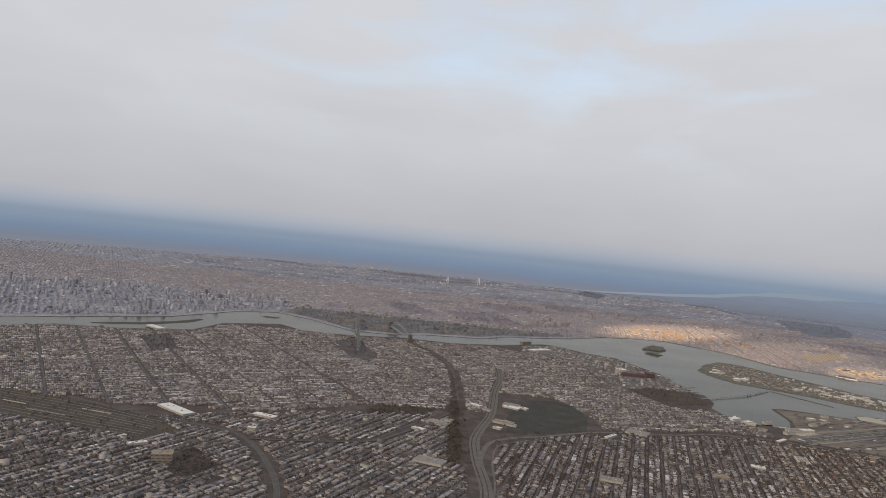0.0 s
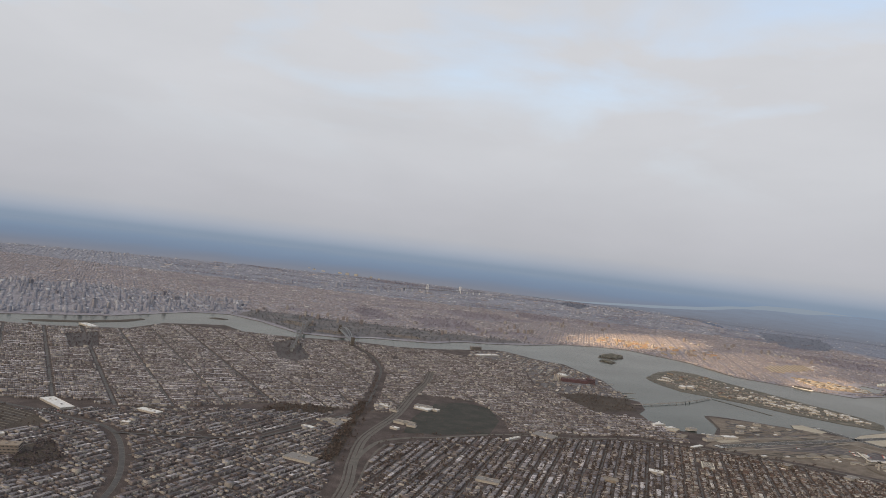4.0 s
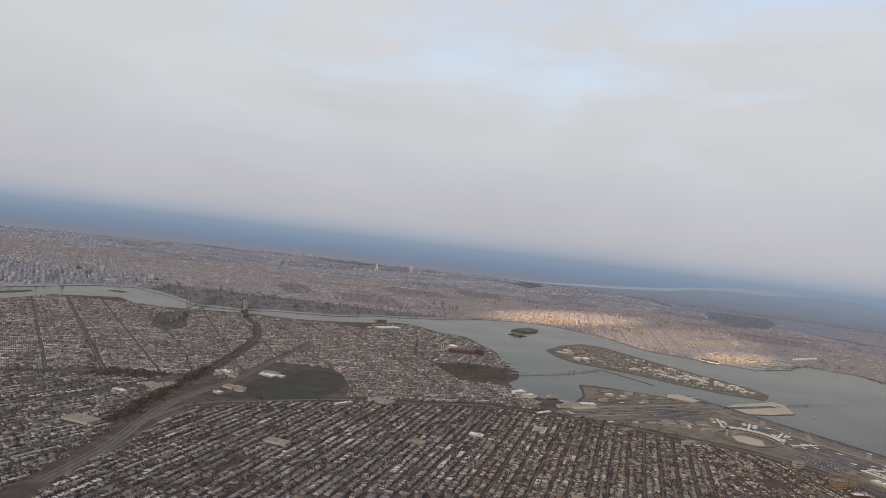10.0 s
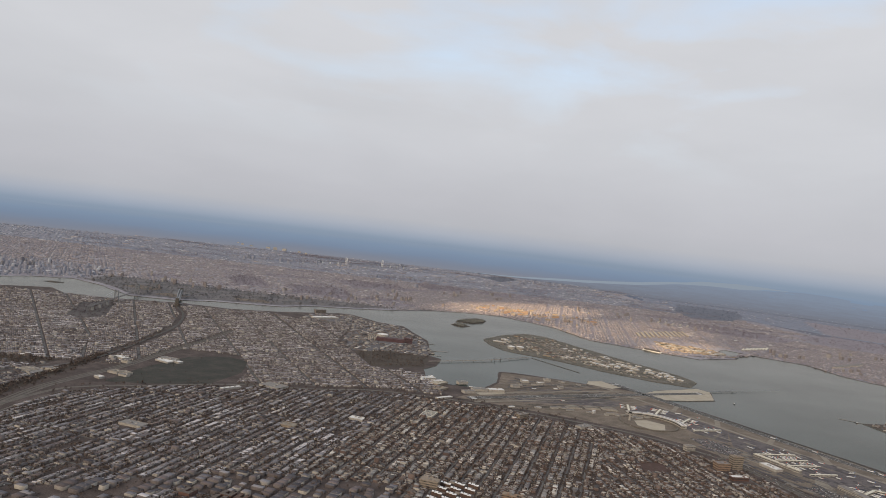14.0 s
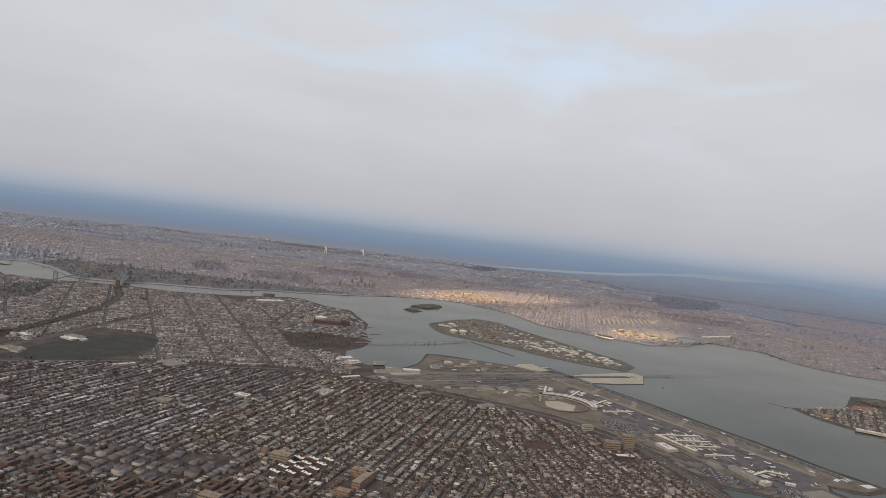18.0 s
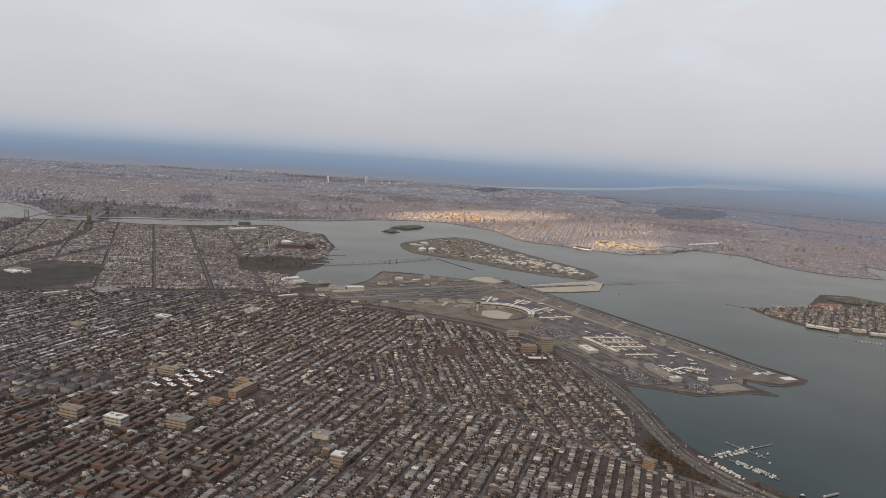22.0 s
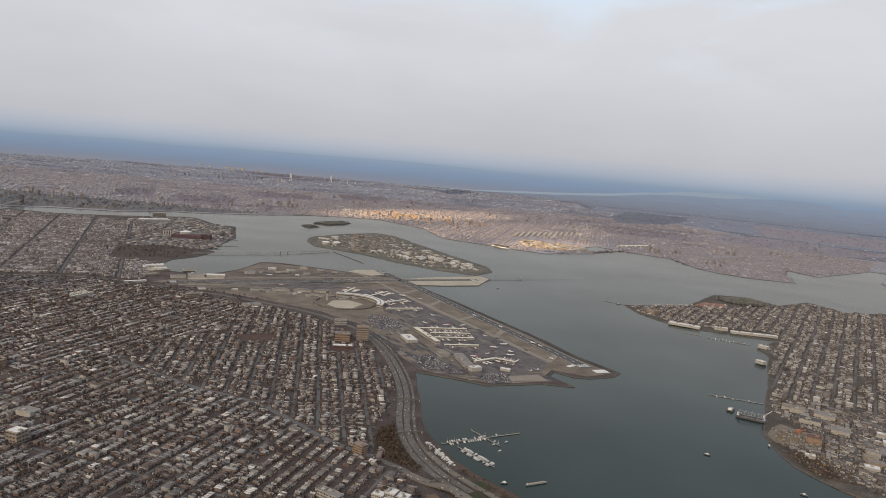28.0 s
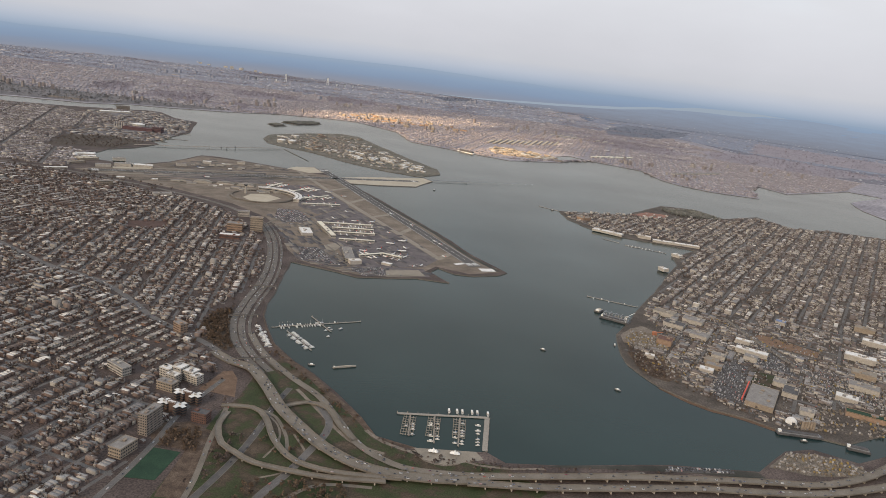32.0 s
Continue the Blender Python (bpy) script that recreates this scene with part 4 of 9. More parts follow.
for p in ([(-120, 1290), (-80, 1285), (-60, 1320), (-110, 1330)], [(10, 1340), (70, 1352), (60, 1385), (0, 1375)], [(-200, 1370), (-150, 1330), (-130, 1370), (-190, 1410)]):
    pad("playing_field", wobble(p, 8, 3), 0.26, M_FIELD, "pale dry playing field in the park", "field")


for k in range(9):
    track, _ = ribbon("rail_track", [(-424, 598 + 6.2 * k), (-300, 566 + 7.0 * k), (-214, 549 + 5.4 * k)], 1.1, 0.1, M_ROAD if k % 3 else M_STREET)
    tagged(track, "railway track on grey ballast in the yard", "rail track", kind="structure")


# ---- airport ----
M_TARMAC = material("apron_tarmac", [(0, (0.084, 0.0723, 0.077)), (0.5, (0.1143, 0.1003, 0.1026)), (1, (0.1574, 0.1376, 0.1329))], scale=0.12, fine=1.5, amount=0.25)
M_RUNWAY = material("runway_asphalt", [(0, (0.0702, 0.067, 0.0648)), (1, (0.108, 0.1037, 0.0994))], scale=0.1, fine=2, amount=0.2)
M_PAINT = material("white_paint", [(0, (0.62, 0.62, 0.60)), (1, (0.78, 0.78, 0.76))], scale=1, fine=6, amount=0.08)
M_TAXI = material("tan_concrete", [(0, (0.195, 0.172, 0.14)), (1, (0.275, 0.243, 0.20))], scale=0.12, fine=2, amount=0.12)
M_DECK = material("pier_deck_concrete", [(0, (0.34, 0.30, 0.235)), (1, (0.43, 0.385, 0.31))], scale=0.08, fine=2, amount=0.1)
M_WHITE = material("white_membrane_roof", [(0, (0.52, 0.51, 0.49)), (1, (0.74, 0.73, 0.71))], scale=0.5, fine=3, amount=0.1)
M_BRIGHT = material("fresh_white_roof", [(0, (0.74, 0.735, 0.72)), (1, (0.84, 0.835, 0.82))], scale=0.5, fine=3, amount=0.06)
M_CREAM = material("cream_roof_membrane", [(0, (0.55, 0.52, 0.43)), (1, (0.70, 0.67, 0.57))], scale=0.5, fine=3, amount=0.12)
M_GREYR = material("grey_gravel_roof", [(0, (0.175, 0.165, 0.158)), (1, (0.26, 0.245, 0.23))], scale=0.5, fine=4, amount=0.2)
M_DARKR = material("dark_bitumen_roof", [(0, (0.06, 0.06, 0.065)), (1, (0.11, 0.105, 0.105))], scale=0.5, fine=4, amount=0.2)
M_TANB = material("tan_brick", [(0, (0.225, 0.182, 0.14)), (1, (0.31, 0.26, 0.205))], scale=0.8, fine=5, amount=0.15)
M_REDB = material("red_brick", [(0, (0.10, 0.056, 0.046)), (1, (0.155, 0.088, 0.070))], scale=0.8, fine=5, amount=0.15)
M_DARKB = material("dark_brick", [(0, (0.085, 0.055, 0.045)), (1, (0.14, 0.095, 0.075))], scale=0.8, fine=5, amount=0.15)
M_MAROON = material("maroon_brick", [(0, (0.078, 0.046, 0.050)), (1, (0.125, 0.075, 0.078))], scale=0.3, fine=3, amount=0.25)
M_PALEW = material("pale_panel_wall", [(0, (0.30, 0.275, 0.24)), (1, (0.43, 0.40, 0.355))], scale=0.6, fine=5, amount=0.14)
M_ORANGE = material("orange_brick", [(0, (0.23, 0.155, 0.108)), (1, (0.32, 0.228, 0.165))], scale=0.8, fine=5, amount=0.12)
M_GLASS = material("dark_window_glass", [(0, (0.03, 0.035, 0.04)), (1, (0.06, 0.065, 0.07))], rough=0.15, spec=0.5)
M_STEEL = material("grey_steel", [(0, (0.16, 0.17, 0.18)), (1, (0.24, 0.25, 0.26))], rough=0.5, scale=0.5)
M_RED = material("red_cladding", [(0, (0.55, 0.07, 0.04)), (1, (0.65, 0.10, 0.06))], rough=0.5)
M_BLUE = material("blue_sheet_roof", [(0, (0.10, 0.15, 0.28)), (1, (0.14, 0.20, 0.34))], rough=0.5)

pad("airfield", [(420, 812), (438, 860), (448, 926), (510, 920), (554, 908), (600, 900), (632, 866), (662, 813), (705, 740), (736, 688), (766, 628), (790, 591), (768, 576), (744, 584), (732, 555), (697, 541), (682, 546), (655, 556), (640, 580), (622, 628), (600, 665), (560, 700), (500, 728), (440, 748), (385, 762)], 0.05, M_FIELD, "tan and brown airfield turf", "airfield")
KEEP_OUT.append(("area", [(385, 757), (440, 743), (500, 724), (560, 695), (600, 660), (622, 628), (640, 560), (820, 540), (820, 1000), (420, 1000), (415, 812)], 0))
pad("apron", [(634, 690), (652, 745), (690, 702), (728, 640), (746, 608), (736, 578), (690, 556), (684, 566), (672, 600), (652, 645)], 0.09, M_TARMAC, "dark purple-grey airport apron", "apron")
pad("apron", [(560, 798), (600, 830), (640, 780), (653, 747), (634, 700), (612, 722), (606, 745), (598, 768)], 0.09, M_TARMAC, "dark grey airport apron", "apron")
pad("apron", [(440, 772), (500, 790), (556, 800), (572, 830), (540, 838), (455, 790)], 0.09, M_TARMAC, "dark grey airport apron", "apron")
pad("car_park", [(646, 588), (659, 593), (681, 558), (655, 557)], 0.10, M_TARMAC, "airport car park full of cars", "car park")
pad("car_park", [(599, 702), (617, 706), (636, 672), (618, 655), (606, 668)], 0.10, M_TARMAC, "airport car park full of cars", "car park")
pad("service_yard", [(690, 552), (707, 567), (736, 574), (742, 557), (700, 540)], 0.10, M_TARMAC, "service yard with rows of vehicles", "yard")
pad("tan_lot", [(712, 559), (733, 570), (739, 557), (714, 545)], 0.14, M_TAXI, "bare tan lot at the water's edge", "lot")
pad("building_site", [(559, 730), (571, 718), (583, 722), (590, 745), (575, 756), (561, 749)], 0.12, M_DECK, "bare tan oval building site", "site")
pad("loop_garden", [(661, 602), (667, 613), (673, 604), (671, 590), (665, 592)], 0.12, M_TAXI, "tan planted loop in the terminal road", "garden")
pad("pier_deck", [(616, 897), (635, 919), (704, 967), (715, 952), (700.5, 901), (660, 879), (632, 869)], 0.08, M_DECK, "tan concrete runway deck on the water", "pier")
pad("end_apron", [(550, 914), (556.5, 934), (575, 943.5), (592, 915), (578, 902)], 0.08, M_DECK, "tan concrete pad at the runway end", "apron")
pad("overrun", [(772, 609), (787, 599), (789, 592), (775, 581), (764, 590)], 0.09, M_FIELD, "sandy overrun at the runway end", "overrun")


def strip(name, a, b, width, z, mat, label, category):
    ob, _ = ribbon(name, [a, b], width, z, mat, smooth=False)
    return tagged(ob, label, category, kind="structure")


def runway(a, b, label):
    ob = strip("runway", a, b, 10.0, 0.14, M_RUNWAY, label, "runway")
    A, B = Vector(a), Vector(b)
    d = (B - A).normalized()
    n = Vector((-d.y, d.x))
    L = (B - A).length
    verts, faces = [], []

    def bar(c, ln, wd):
        k = len(verts)
        for s, q in ((-1, -1), (1, -1), (1, 1), (-1, 1)):
            p = c + d * s * ln / 2 + n * q * wd / 2
            verts.append((p.x, p.y, 0.165))
        faces.append((k, k + 1, k + 2, k + 3))
    u = 18.0
    while u < L - 18:
        bar(A + d * u, 6.0, 0.28)
        u += 10.0
    for end in (6.0, L - 6.0):
        for q in range(-5, 6):
            if q:
                bar(A + d * end + n * q * 0.8, 6.0, 0.4)
    for s in (-1, 1):
        bar(A + d * L / 2 + n * s * 4.6, L - 4, 0.22)
    mesh_ob("marking", verts, faces, M_PAINT, ob, label="white painted runway markings")
    return ob


runway((772, 597), (586, 938), "long dark asphalt runway beside the water")
runway((700, 938), (398, 766), "dark asphalt runway reaching out on a deck over the water")
strip("taxiway", (746, 604), (618, 815), 5.0, 0.11, M_TAXI, "pale tan concrete taxiway", "taxiway")
strip("taxiway", (618, 815), (566, 905), 5.0, 0.115, M_TAXI, "pale tan concrete taxiway", "taxiway")
strip("taxiway", (610, 872), (404, 752), 4.0, 0.12, M_TAXI, "pale tan concrete taxiway", "taxiway")
strip("taxiway", (590, 895), (440, 812), 3.0, 0.12, M_TAXI, "pale tan concrete taxiway", "taxiway")
for a, b in (((678, 714), (694, 738)), ((708, 664), (718, 696)), ((744, 604), (756, 634)), ((650, 764), (660, 792)), ((622, 815), (636, 842)), ((560, 868), (548, 848)), ((480, 812), (470, 800))):
    strip("taxiway", a, b, 5.0, 0.125, M_TAXI, "pale tan taxiway link", "taxiway")
strip("overrun_pad", (775, 590), (785, 594), 7.0, 0.13, M_WHITE, "white crushable overrun block", "overrun")
strip("overrun_pad", (757, 596), (763, 602), 3.5, 0.13, M_WHITE, "white crushable overrun block", "overrun")
highway("terminal_road", [(604, 645), (624, 653), (637, 656), (642, 640), (650, 618), (660, 606), (670, 592), (682, 566), (694, 557)], 1.8, 0.16, "grey looping airport terminal road", cars=0.7)
highway("terminal_road", [(606, 640), (612, 690), (622, 712), (600, 708), (580, 704), (556, 712), (545, 735), (552, 765)], 1.8, 0.16, "curving airport road round the garage", cars=0.5)
highway("perimeter_road", [(652, 558), (684, 549), (698, 543), (715, 549), (735, 555)], 1.0, 0.18, "pale perimeter road on the sea wall", cars=0.3)


def plane(scale=1.0):
    """A white airliner at rest."""
    e = thing("airliner", "white airliner parked on the apron", "airplane", "airliners on the field")
    L, r = 7.0 * scale, 0.38 * scale
    b = bmesh.new()
    prof = [(-0.5, 0.02, 0.5), (-0.4, 0.5, 0.35), (-0.28, 0.95, 0.05), (0.3, 1.0, 0), (0.42, 0.8, -0.1), (0.48, 0.45, -0.2), (0.5, 0.05, -0.25)]
    rings = []
    for u, q, dz in prof:
        rings.append([b.verts.new((u * L, r * q * math.cos(i * math.pi / 4), 0.75 * scale + dz * r + r * q * math.sin(i * math.pi / 4))) for i in range(8)])
    for p, q in zip(rings, rings[1:]):
        for i in range(8):
            b.faces.new((p[i], p[(i + 1) % 8], q[(i + 1) % 8], q[i]))
    b.faces.new(rings[-1])
    part("fuselage", b, M_PAINT, e)
    for s in (-1, 1):
        b = bmesh.new()
        pts = [(0.10 * L, 0.3 * r), (-0.10 * L, 3.4 * scale), (-0.15 * L, 3.4 * scale), (-0.08 * L, 0.3 * r)]
        lo = [b.verts.new((x, s * y, (0.52 + 0.06 * y / scale) * scale)) for x, y in pts]
        hi = [b.verts.new((x, s * y, (0.62 + 0.06 * y / scale) * scale)) for x, y in pts]
        for i in range(4):
            b.faces.new((lo[i], lo[(i + 1) % 4], hi[(i + 1) % 4], hi[i]))
        b.faces.new(hi)
        b.faces.new(lo[::-1])
        part("wing", b, M_PALEW, e)
        b = bmesh.new()
        bmesh.ops.create_cone(b, segments=8, radius1=0.2 * scale, radius2=0.16 * scale, depth=0.8 * scale, cap_ends=True, matrix=pose(0.02 * L, s * 1.2 * scale, 0.4 * scale, 0, 90, 0))
        part("engine", b, M_STEEL, e)
        b = bmesh.new()
        pts = [(-0.40 * L, 0.1), (-0.47 * L, 1.3 * scale), (-0.50 * L, 1.3 * scale), (-0.49 * L, 0.1)]
        lo = [b.verts.new((x, s * y, 0.95 * scale)) for x, y in pts]
        hi = [b.verts.new((x, s * y, 1.0 * scale)) for x, y in pts]
        for i in range(4):
            b.faces.new((lo[i], lo[(i + 1) % 4], hi[(i + 1) % 4], hi[i]))
        b.faces.new(hi)
        b.faces.new(lo[::-1])
        part("tailplane", b, M_PALEW, e)
    b = bmesh.new()
    pts = [(-0.36 * L, 1.05), (-0.47 * L, 2.2), (-0.51 * L, 2.2), (-0.49 * L, 1.0)]
    lo = [b.verts.new((x, -0.05, z * scale)) for x, z in pts]
    hi = [b.verts.new((x, 0.05, z * scale)) for x, z in pts]
    for i in range(4):
        b.faces.new((lo[i], lo[(i + 1) % 4], hi[(i + 1) % 4], hi[i]))
    b.faces.new(hi)
    b.faces.new(lo[::-1])
    part("tail_fin", b, M_BLUE if scale > 0.9 else M_RED, e)
    tagged(part("landing_gear", slab(0.12, 0.1, 0.5 * scale, 0.36 * L, 0, 0, bm=slab(0.2, 1.0 * scale, 0.5 * scale, -0.03 * L, 0, 0)), M_STEEL, e), kind="stuff")
    return e


PLANES = [plane(1.0), plane(0.8)]
PLANES[0].matrix_basis = pose(717, 612, 0.1, 0, 0, 20)
PLANES[1].matrix_basis = pose(748, 612, 0.16, 0, 0, 120)
for i, (x, y, a) in enumerate(((693, 737, 121), (715, 702, 121), (738, 655, 121), (743, 648, 121), (714, 642, 200), (729, 576, 80), (734, 580, 80), (640, 790, 40), (655, 722, 121), (500, 800, 30), (476, 846, 29))):
    copy_thing(PLANES[i % 2], pose(x, y, 0.15, 0, 0, a))


def concourse(line, width, height, label, planes=True, gap=3.9, seed=1):
    """A gate finger: wall, roof, window band and jet bridges, with airliners nosed in on both sides."""
    rng = random.Random(seed)
    e = thing("concourse", label, "airport terminal", "airport concourses")
    for a, b in zip(line, line[1:]):
        A, B = Vector(a), Vector(b)
        d = (B - A)
        L = d.length
        ang = math.degrees(math.atan2(d.y, d.x))
        c = (A + B) / 2
        part("wall", slab(L, width, height, c.x, c.y, 0.05, ang), M_PALEW, e)
        part("window_band", slab(L * 0.98, width + 0.12, 0.4, c.x, c.y, height * 0.45, ang), M_GLASS, e)
        part("roof", slab(L + 0.3, width + 0.3, 0.2, c.x, c.y, height + 0.05, ang, 0.05), M_CREAM, e)
        d.normalize()
        n = Vector((-d.y, d.x))
        u = 4.0
        while u < L - 0.5:
            for s in (-1, 1):
                if rng.random() < 0.85:
                    p = A + d * u + n * s * (width / 2 + 1.1)
                    part("jet_bridge", slab(0.5, 2.2, 0.45, p.x, p.y, 0.75, ang, 0.05), M_PALEW, e)
                    if planes and rng.random() < 0.8:
                        q = A + d * (u + 1.2) + n * s * (width / 2 + 4.6)
                        copy_thing(PLANES[rng.randrange(2)], pose(q.x, q.y, 0.1, 0, 0, ang + (-90 if s > 0 else 90) + rng.uniform(-6, 6)))
            u += gap * rng.uniform(1.2, 1.7)
    return e


FINGERS = [([(591, 779), (606, 809)], 1.8), ([(607, 751), (627, 779)], 1.8), ([(613, 730), (645, 744)], 1.8), ([(566, 786), (572, 814)], 1.8),
           ([(646, 668), (685, 679)], 1.7), ([(656, 655), (688, 664)], 1.7), ([(660, 642), (691, 650)], 1.7), ([(668, 622), (694, 629)], 1.7), ([(690, 584), (705, 597), (719, 592)], 1.9)]
for i, (ln, w) in enumerate(FINGERS):
    concourse(ln, w, 1.4, "white-roofed gate finger with jet bridges", gap=3.0 if i > 3 else 3.9, seed=20 + i)


def building(name, label, category, x, y, w, d, h, turn, wall, roof, group="", bulk=1, bands=0, windows=True, seed=0, parapet=True):
    """A block: wall, window bands by storey, roof with parapet, roof huts."""
    rng = random.Random(seed + int(x * 7 + y * 13))
    e = thing(name, label, category, group, x, y, 0, turn)
    body = part("wall", slab(w, d, h), wall, e)
    if bands:
        for k in range(bands):
            tagged(part("window_band", window_row(w, d, h / bands * 0.42, h * (k + 0.36) / bands), M_GLASS, body), kind="stuff")
    top = part("roof", slab(w + 0.1, d + 0.1, 0.14, 0, 0, h + 0.002), roof, e)
    if parapet:
        b = bmesh.new()
        for s in (-1, 1):
            slab(w + 0.2, 0.14, 0.16, 0, s * (d / 2 + 0.02), h + 0.142, bm=b)
            slab(0.14, d - 0.1, 0.16, s * (w / 2 + 0.02), 0, h + 0.142, bm=b)
        part("parapet", b, wall, top)
    for k in range(bulk):
        part("roof_hut", slab(min(1.6, w * 0.25), min(1.3, d * 0.3), 0.6, rng.uniform(-0.32, 0.32) * w, rng.uniform(-0.25, 0.25) * d, h + 0.142, 0, 0.04), M_GREYR if k % 2 else wall, top)
    return e


def window_row(w, d, h, z):
    """One storey's windows: small panes along all four walls."""
    b = bmesh.new()
    for length, off, turn in ((w, d / 2, 0), (w, -d / 2, 0), (d, w / 2, 90), (d, -w / 2, 90)):
        n = max(2, int(length / 0.75))
        for q in range(n):
            u = -length / 2 + (q + 0.5) * length / n
            slab(length / n * 0.55, 0.08, h, u if turn == 0 else off, off if turn == 0 else u, z, turn, bm=b)
    return b


def spot(x, y, r):
    KEEP_OUT.append(("area", [(x - r, y - r), (x + r, y - r), (x + r, y + r), (x - r, y + r)], 0))


# terminal blocks and airport houses
building("terminal", "long pale airport terminal with a flat roof", "airport terminal", 653, 647, 4, 44, 1.9, -153, M_PALEW, M_CREAM, bulk=5, bands=1)
building("terminal", "grey airport terminal block with a pale roof", "airport terminal", 682.5, 582, 6.5, 30, 2.4, 16, M_PALEW, M_GREYR, bulk=5, bands=2)
building("warehouse", "large white-roofed airport building", "warehouse", 640.5, 631.5, 8.5, 17, 2.0, 22, M_PALEW, M_WHITE, bulk=3)
building("terminal_hall", "white-roofed end hall of the terminal", "airport terminal", 690, 566, 8, 5, 2.6, 30, M_PALEW, M_WHITE, bulk=1)
building("hangar", "white service hangar beside the apron", "hangar", 711, 572, 7, 3, 1.6, -20, M_PALEW, M_WHITE, bulk=0, parapet=False)
building("office_block", "tan office block with tall window slots", "office building", 445, 707, 12, 5, 4.2, 42, M_TANB, M_GREYR, bulk=2, bands=3)
building("flat_shed", "long flat grey-roofed shed", "shed", 500, 697, 15, 7, 2.0, 35, M_PALEW, M_GREYR, bulk=2)
for i, (x, y, w, d, t, rf) in enumerate(((358, 835, 16, 7, 30, M_WHITE), (368, 824, 12, 6, 30, M_WHITE), (412, 806, 16, 8, 20, M_GREYR), (430, 812, 18, 8, 20, M_WHITE), (395, 832, 12, 6, 30, M_GREYR), (400, 790, 14, 6, 30, M_GREYR), (455, 846, 10, 5, 30, M_GREYR), (470, 880, 9, 6, 15, M_WHITE), (500, 905, 8, 5, 10, M_GREYR))):
    building("hangar", "flat-roofed pale airport hangar", "hangar", x, y, w, d, 2.4, t, M_PALEW, rf, "western hangars", bulk=1, seed=i)


def arched_hangar(x, y, w, d, h, turn):
    e = thing("arched_hangar", "hangar with a long pale arched roof", "hangar", "arched hangars", x, y, 0, turn)
    b = bmesh.new()
    n = 12
    rows = [[b.verts.new((-w / 2 + w * i / n, s * d / 2, 0.6 + h * math.sin(math.pi * i / n))) for i in range(n + 1)] for s in (-1, 1)]
    for i in range(n):
        b.faces.new((rows[0][i], rows[0][i + 1], rows[1][i + 1], rows[1][i]))
    bmesh.ops.solidify(b, geom=b.faces[:], thickness=0.2)
    part("roof", b, M_CONC, e)
    for s in (-1, 1):
        b = bmesh.new()
        lo = [b.verts.new((-w / 2 + w * i / n, s * (d / 2 - 0.3), 0)) for i in range(n + 1)]
        hi = [b.verts.new((-w / 2 + w * i / n, s * (d / 2 - 0.3), 0.55 + h * math.sin(math.pi * i / n))) for i in range(n + 1)]
        for i in range(n):
            b.faces.new((lo[i], lo[i + 1], hi[i + 1], hi[i]))
        part("end_wall", b, M_PALEW, e)
    return e


for x, y, t in ((506, 774, 14), (526, 780, 10), (545, 784, 4)):
    arched_hangar(x, y, 17, 9, 1.7, t)


def arc_building(cx, cy, r0, r1, a0, a1, h):
    e = thing("curved_terminal", "long curved terminal with a pale roof", "airport terminal")
    n = 26

    def ring(rr0, rr1, z0, z1):
        b = bmesh.new()
        cols = []
        for i in range(n + 1):
            a = radians(a0 + (a1 - a0) * i / n)
            c, s = math.cos(a), math.sin(a)
            cols.append([b.verts.new((cx + r * c, cy + r * s, z)) for r, z in ((rr0, z0), (rr1, z0), (rr1, z1), (rr0, z1))])
        for p, q in zip(cols, cols[1:]):
            for k in range(4):
                b.faces.new((p[k], p[(k + 1) % 4], q[(k + 1) % 4], q[k]))
        b.faces.new(cols[0][::-1])
        b.faces.new(cols[-1])
        bmesh.ops.recalc_face_normals(b, faces=b.faces[:])
        return b
    part("wall", ring(r0, r1, 0.05, h), M_PALEW, e)
    part("window_band", ring(r0 - 0.06, r1 + 0.06, h * 0.4, h * 0.65), M_GLASS, e)
    part("roof", ring(r0 - 0.3, r1 + 0.3, h, h + 0.3), M_WHITE, e)
    part("roof_rib", ring((r0 + r1) / 2 - 0.4, (r0 + r1) / 2 + 0.4, h + 0.3, h + 0.6), M_GREYR, e)
    return e


arc_building(573, 742, 30.5, 36, 112, -8, 2.8)
ring_road = [(573 + 27 * math.cos(radians(a)), 742 + 27 * math.sin(radians(a))) for a in range(-200, 150, 14)]
highway("ring_road", ring_road, 1.8, 0.8, "raised ring road round the building site", raised=True, cars=0.4)

tower = thing("control_tower", "tall pale airport control tower with a dark glass cab", "control tower", x=556, y=748)
b = bmesh.new()
bmesh.ops.create_cone(b, segments=10, radius1=1.1, radius2=0.85, depth=7.0, cap_ends=True, matrix=pose(0, 0, 3.5))
part("shaft", b, M_PALEW, tower)
b = bmesh.new()
bmesh.ops.create_cone(b, segments=10, radius1=1.2, radius2=2.0, depth=1.6, cap_ends=True, matrix=pose(0, 0, 7.8))
part("cab", b, M_GLASS, tower)
b = bmesh.new()
bmesh.ops.create_cone(b, segments=10, radius1=2.1, radius2=1.6, depth=0.4, cap_ends=True, matrix=pose(0, 0, 8.8))
part("roof", b, M_GREYR, tower)
part("mast", slab(0.12, 0.12, 2.0, 0, 0, 9.0), M_STEEL, tower)

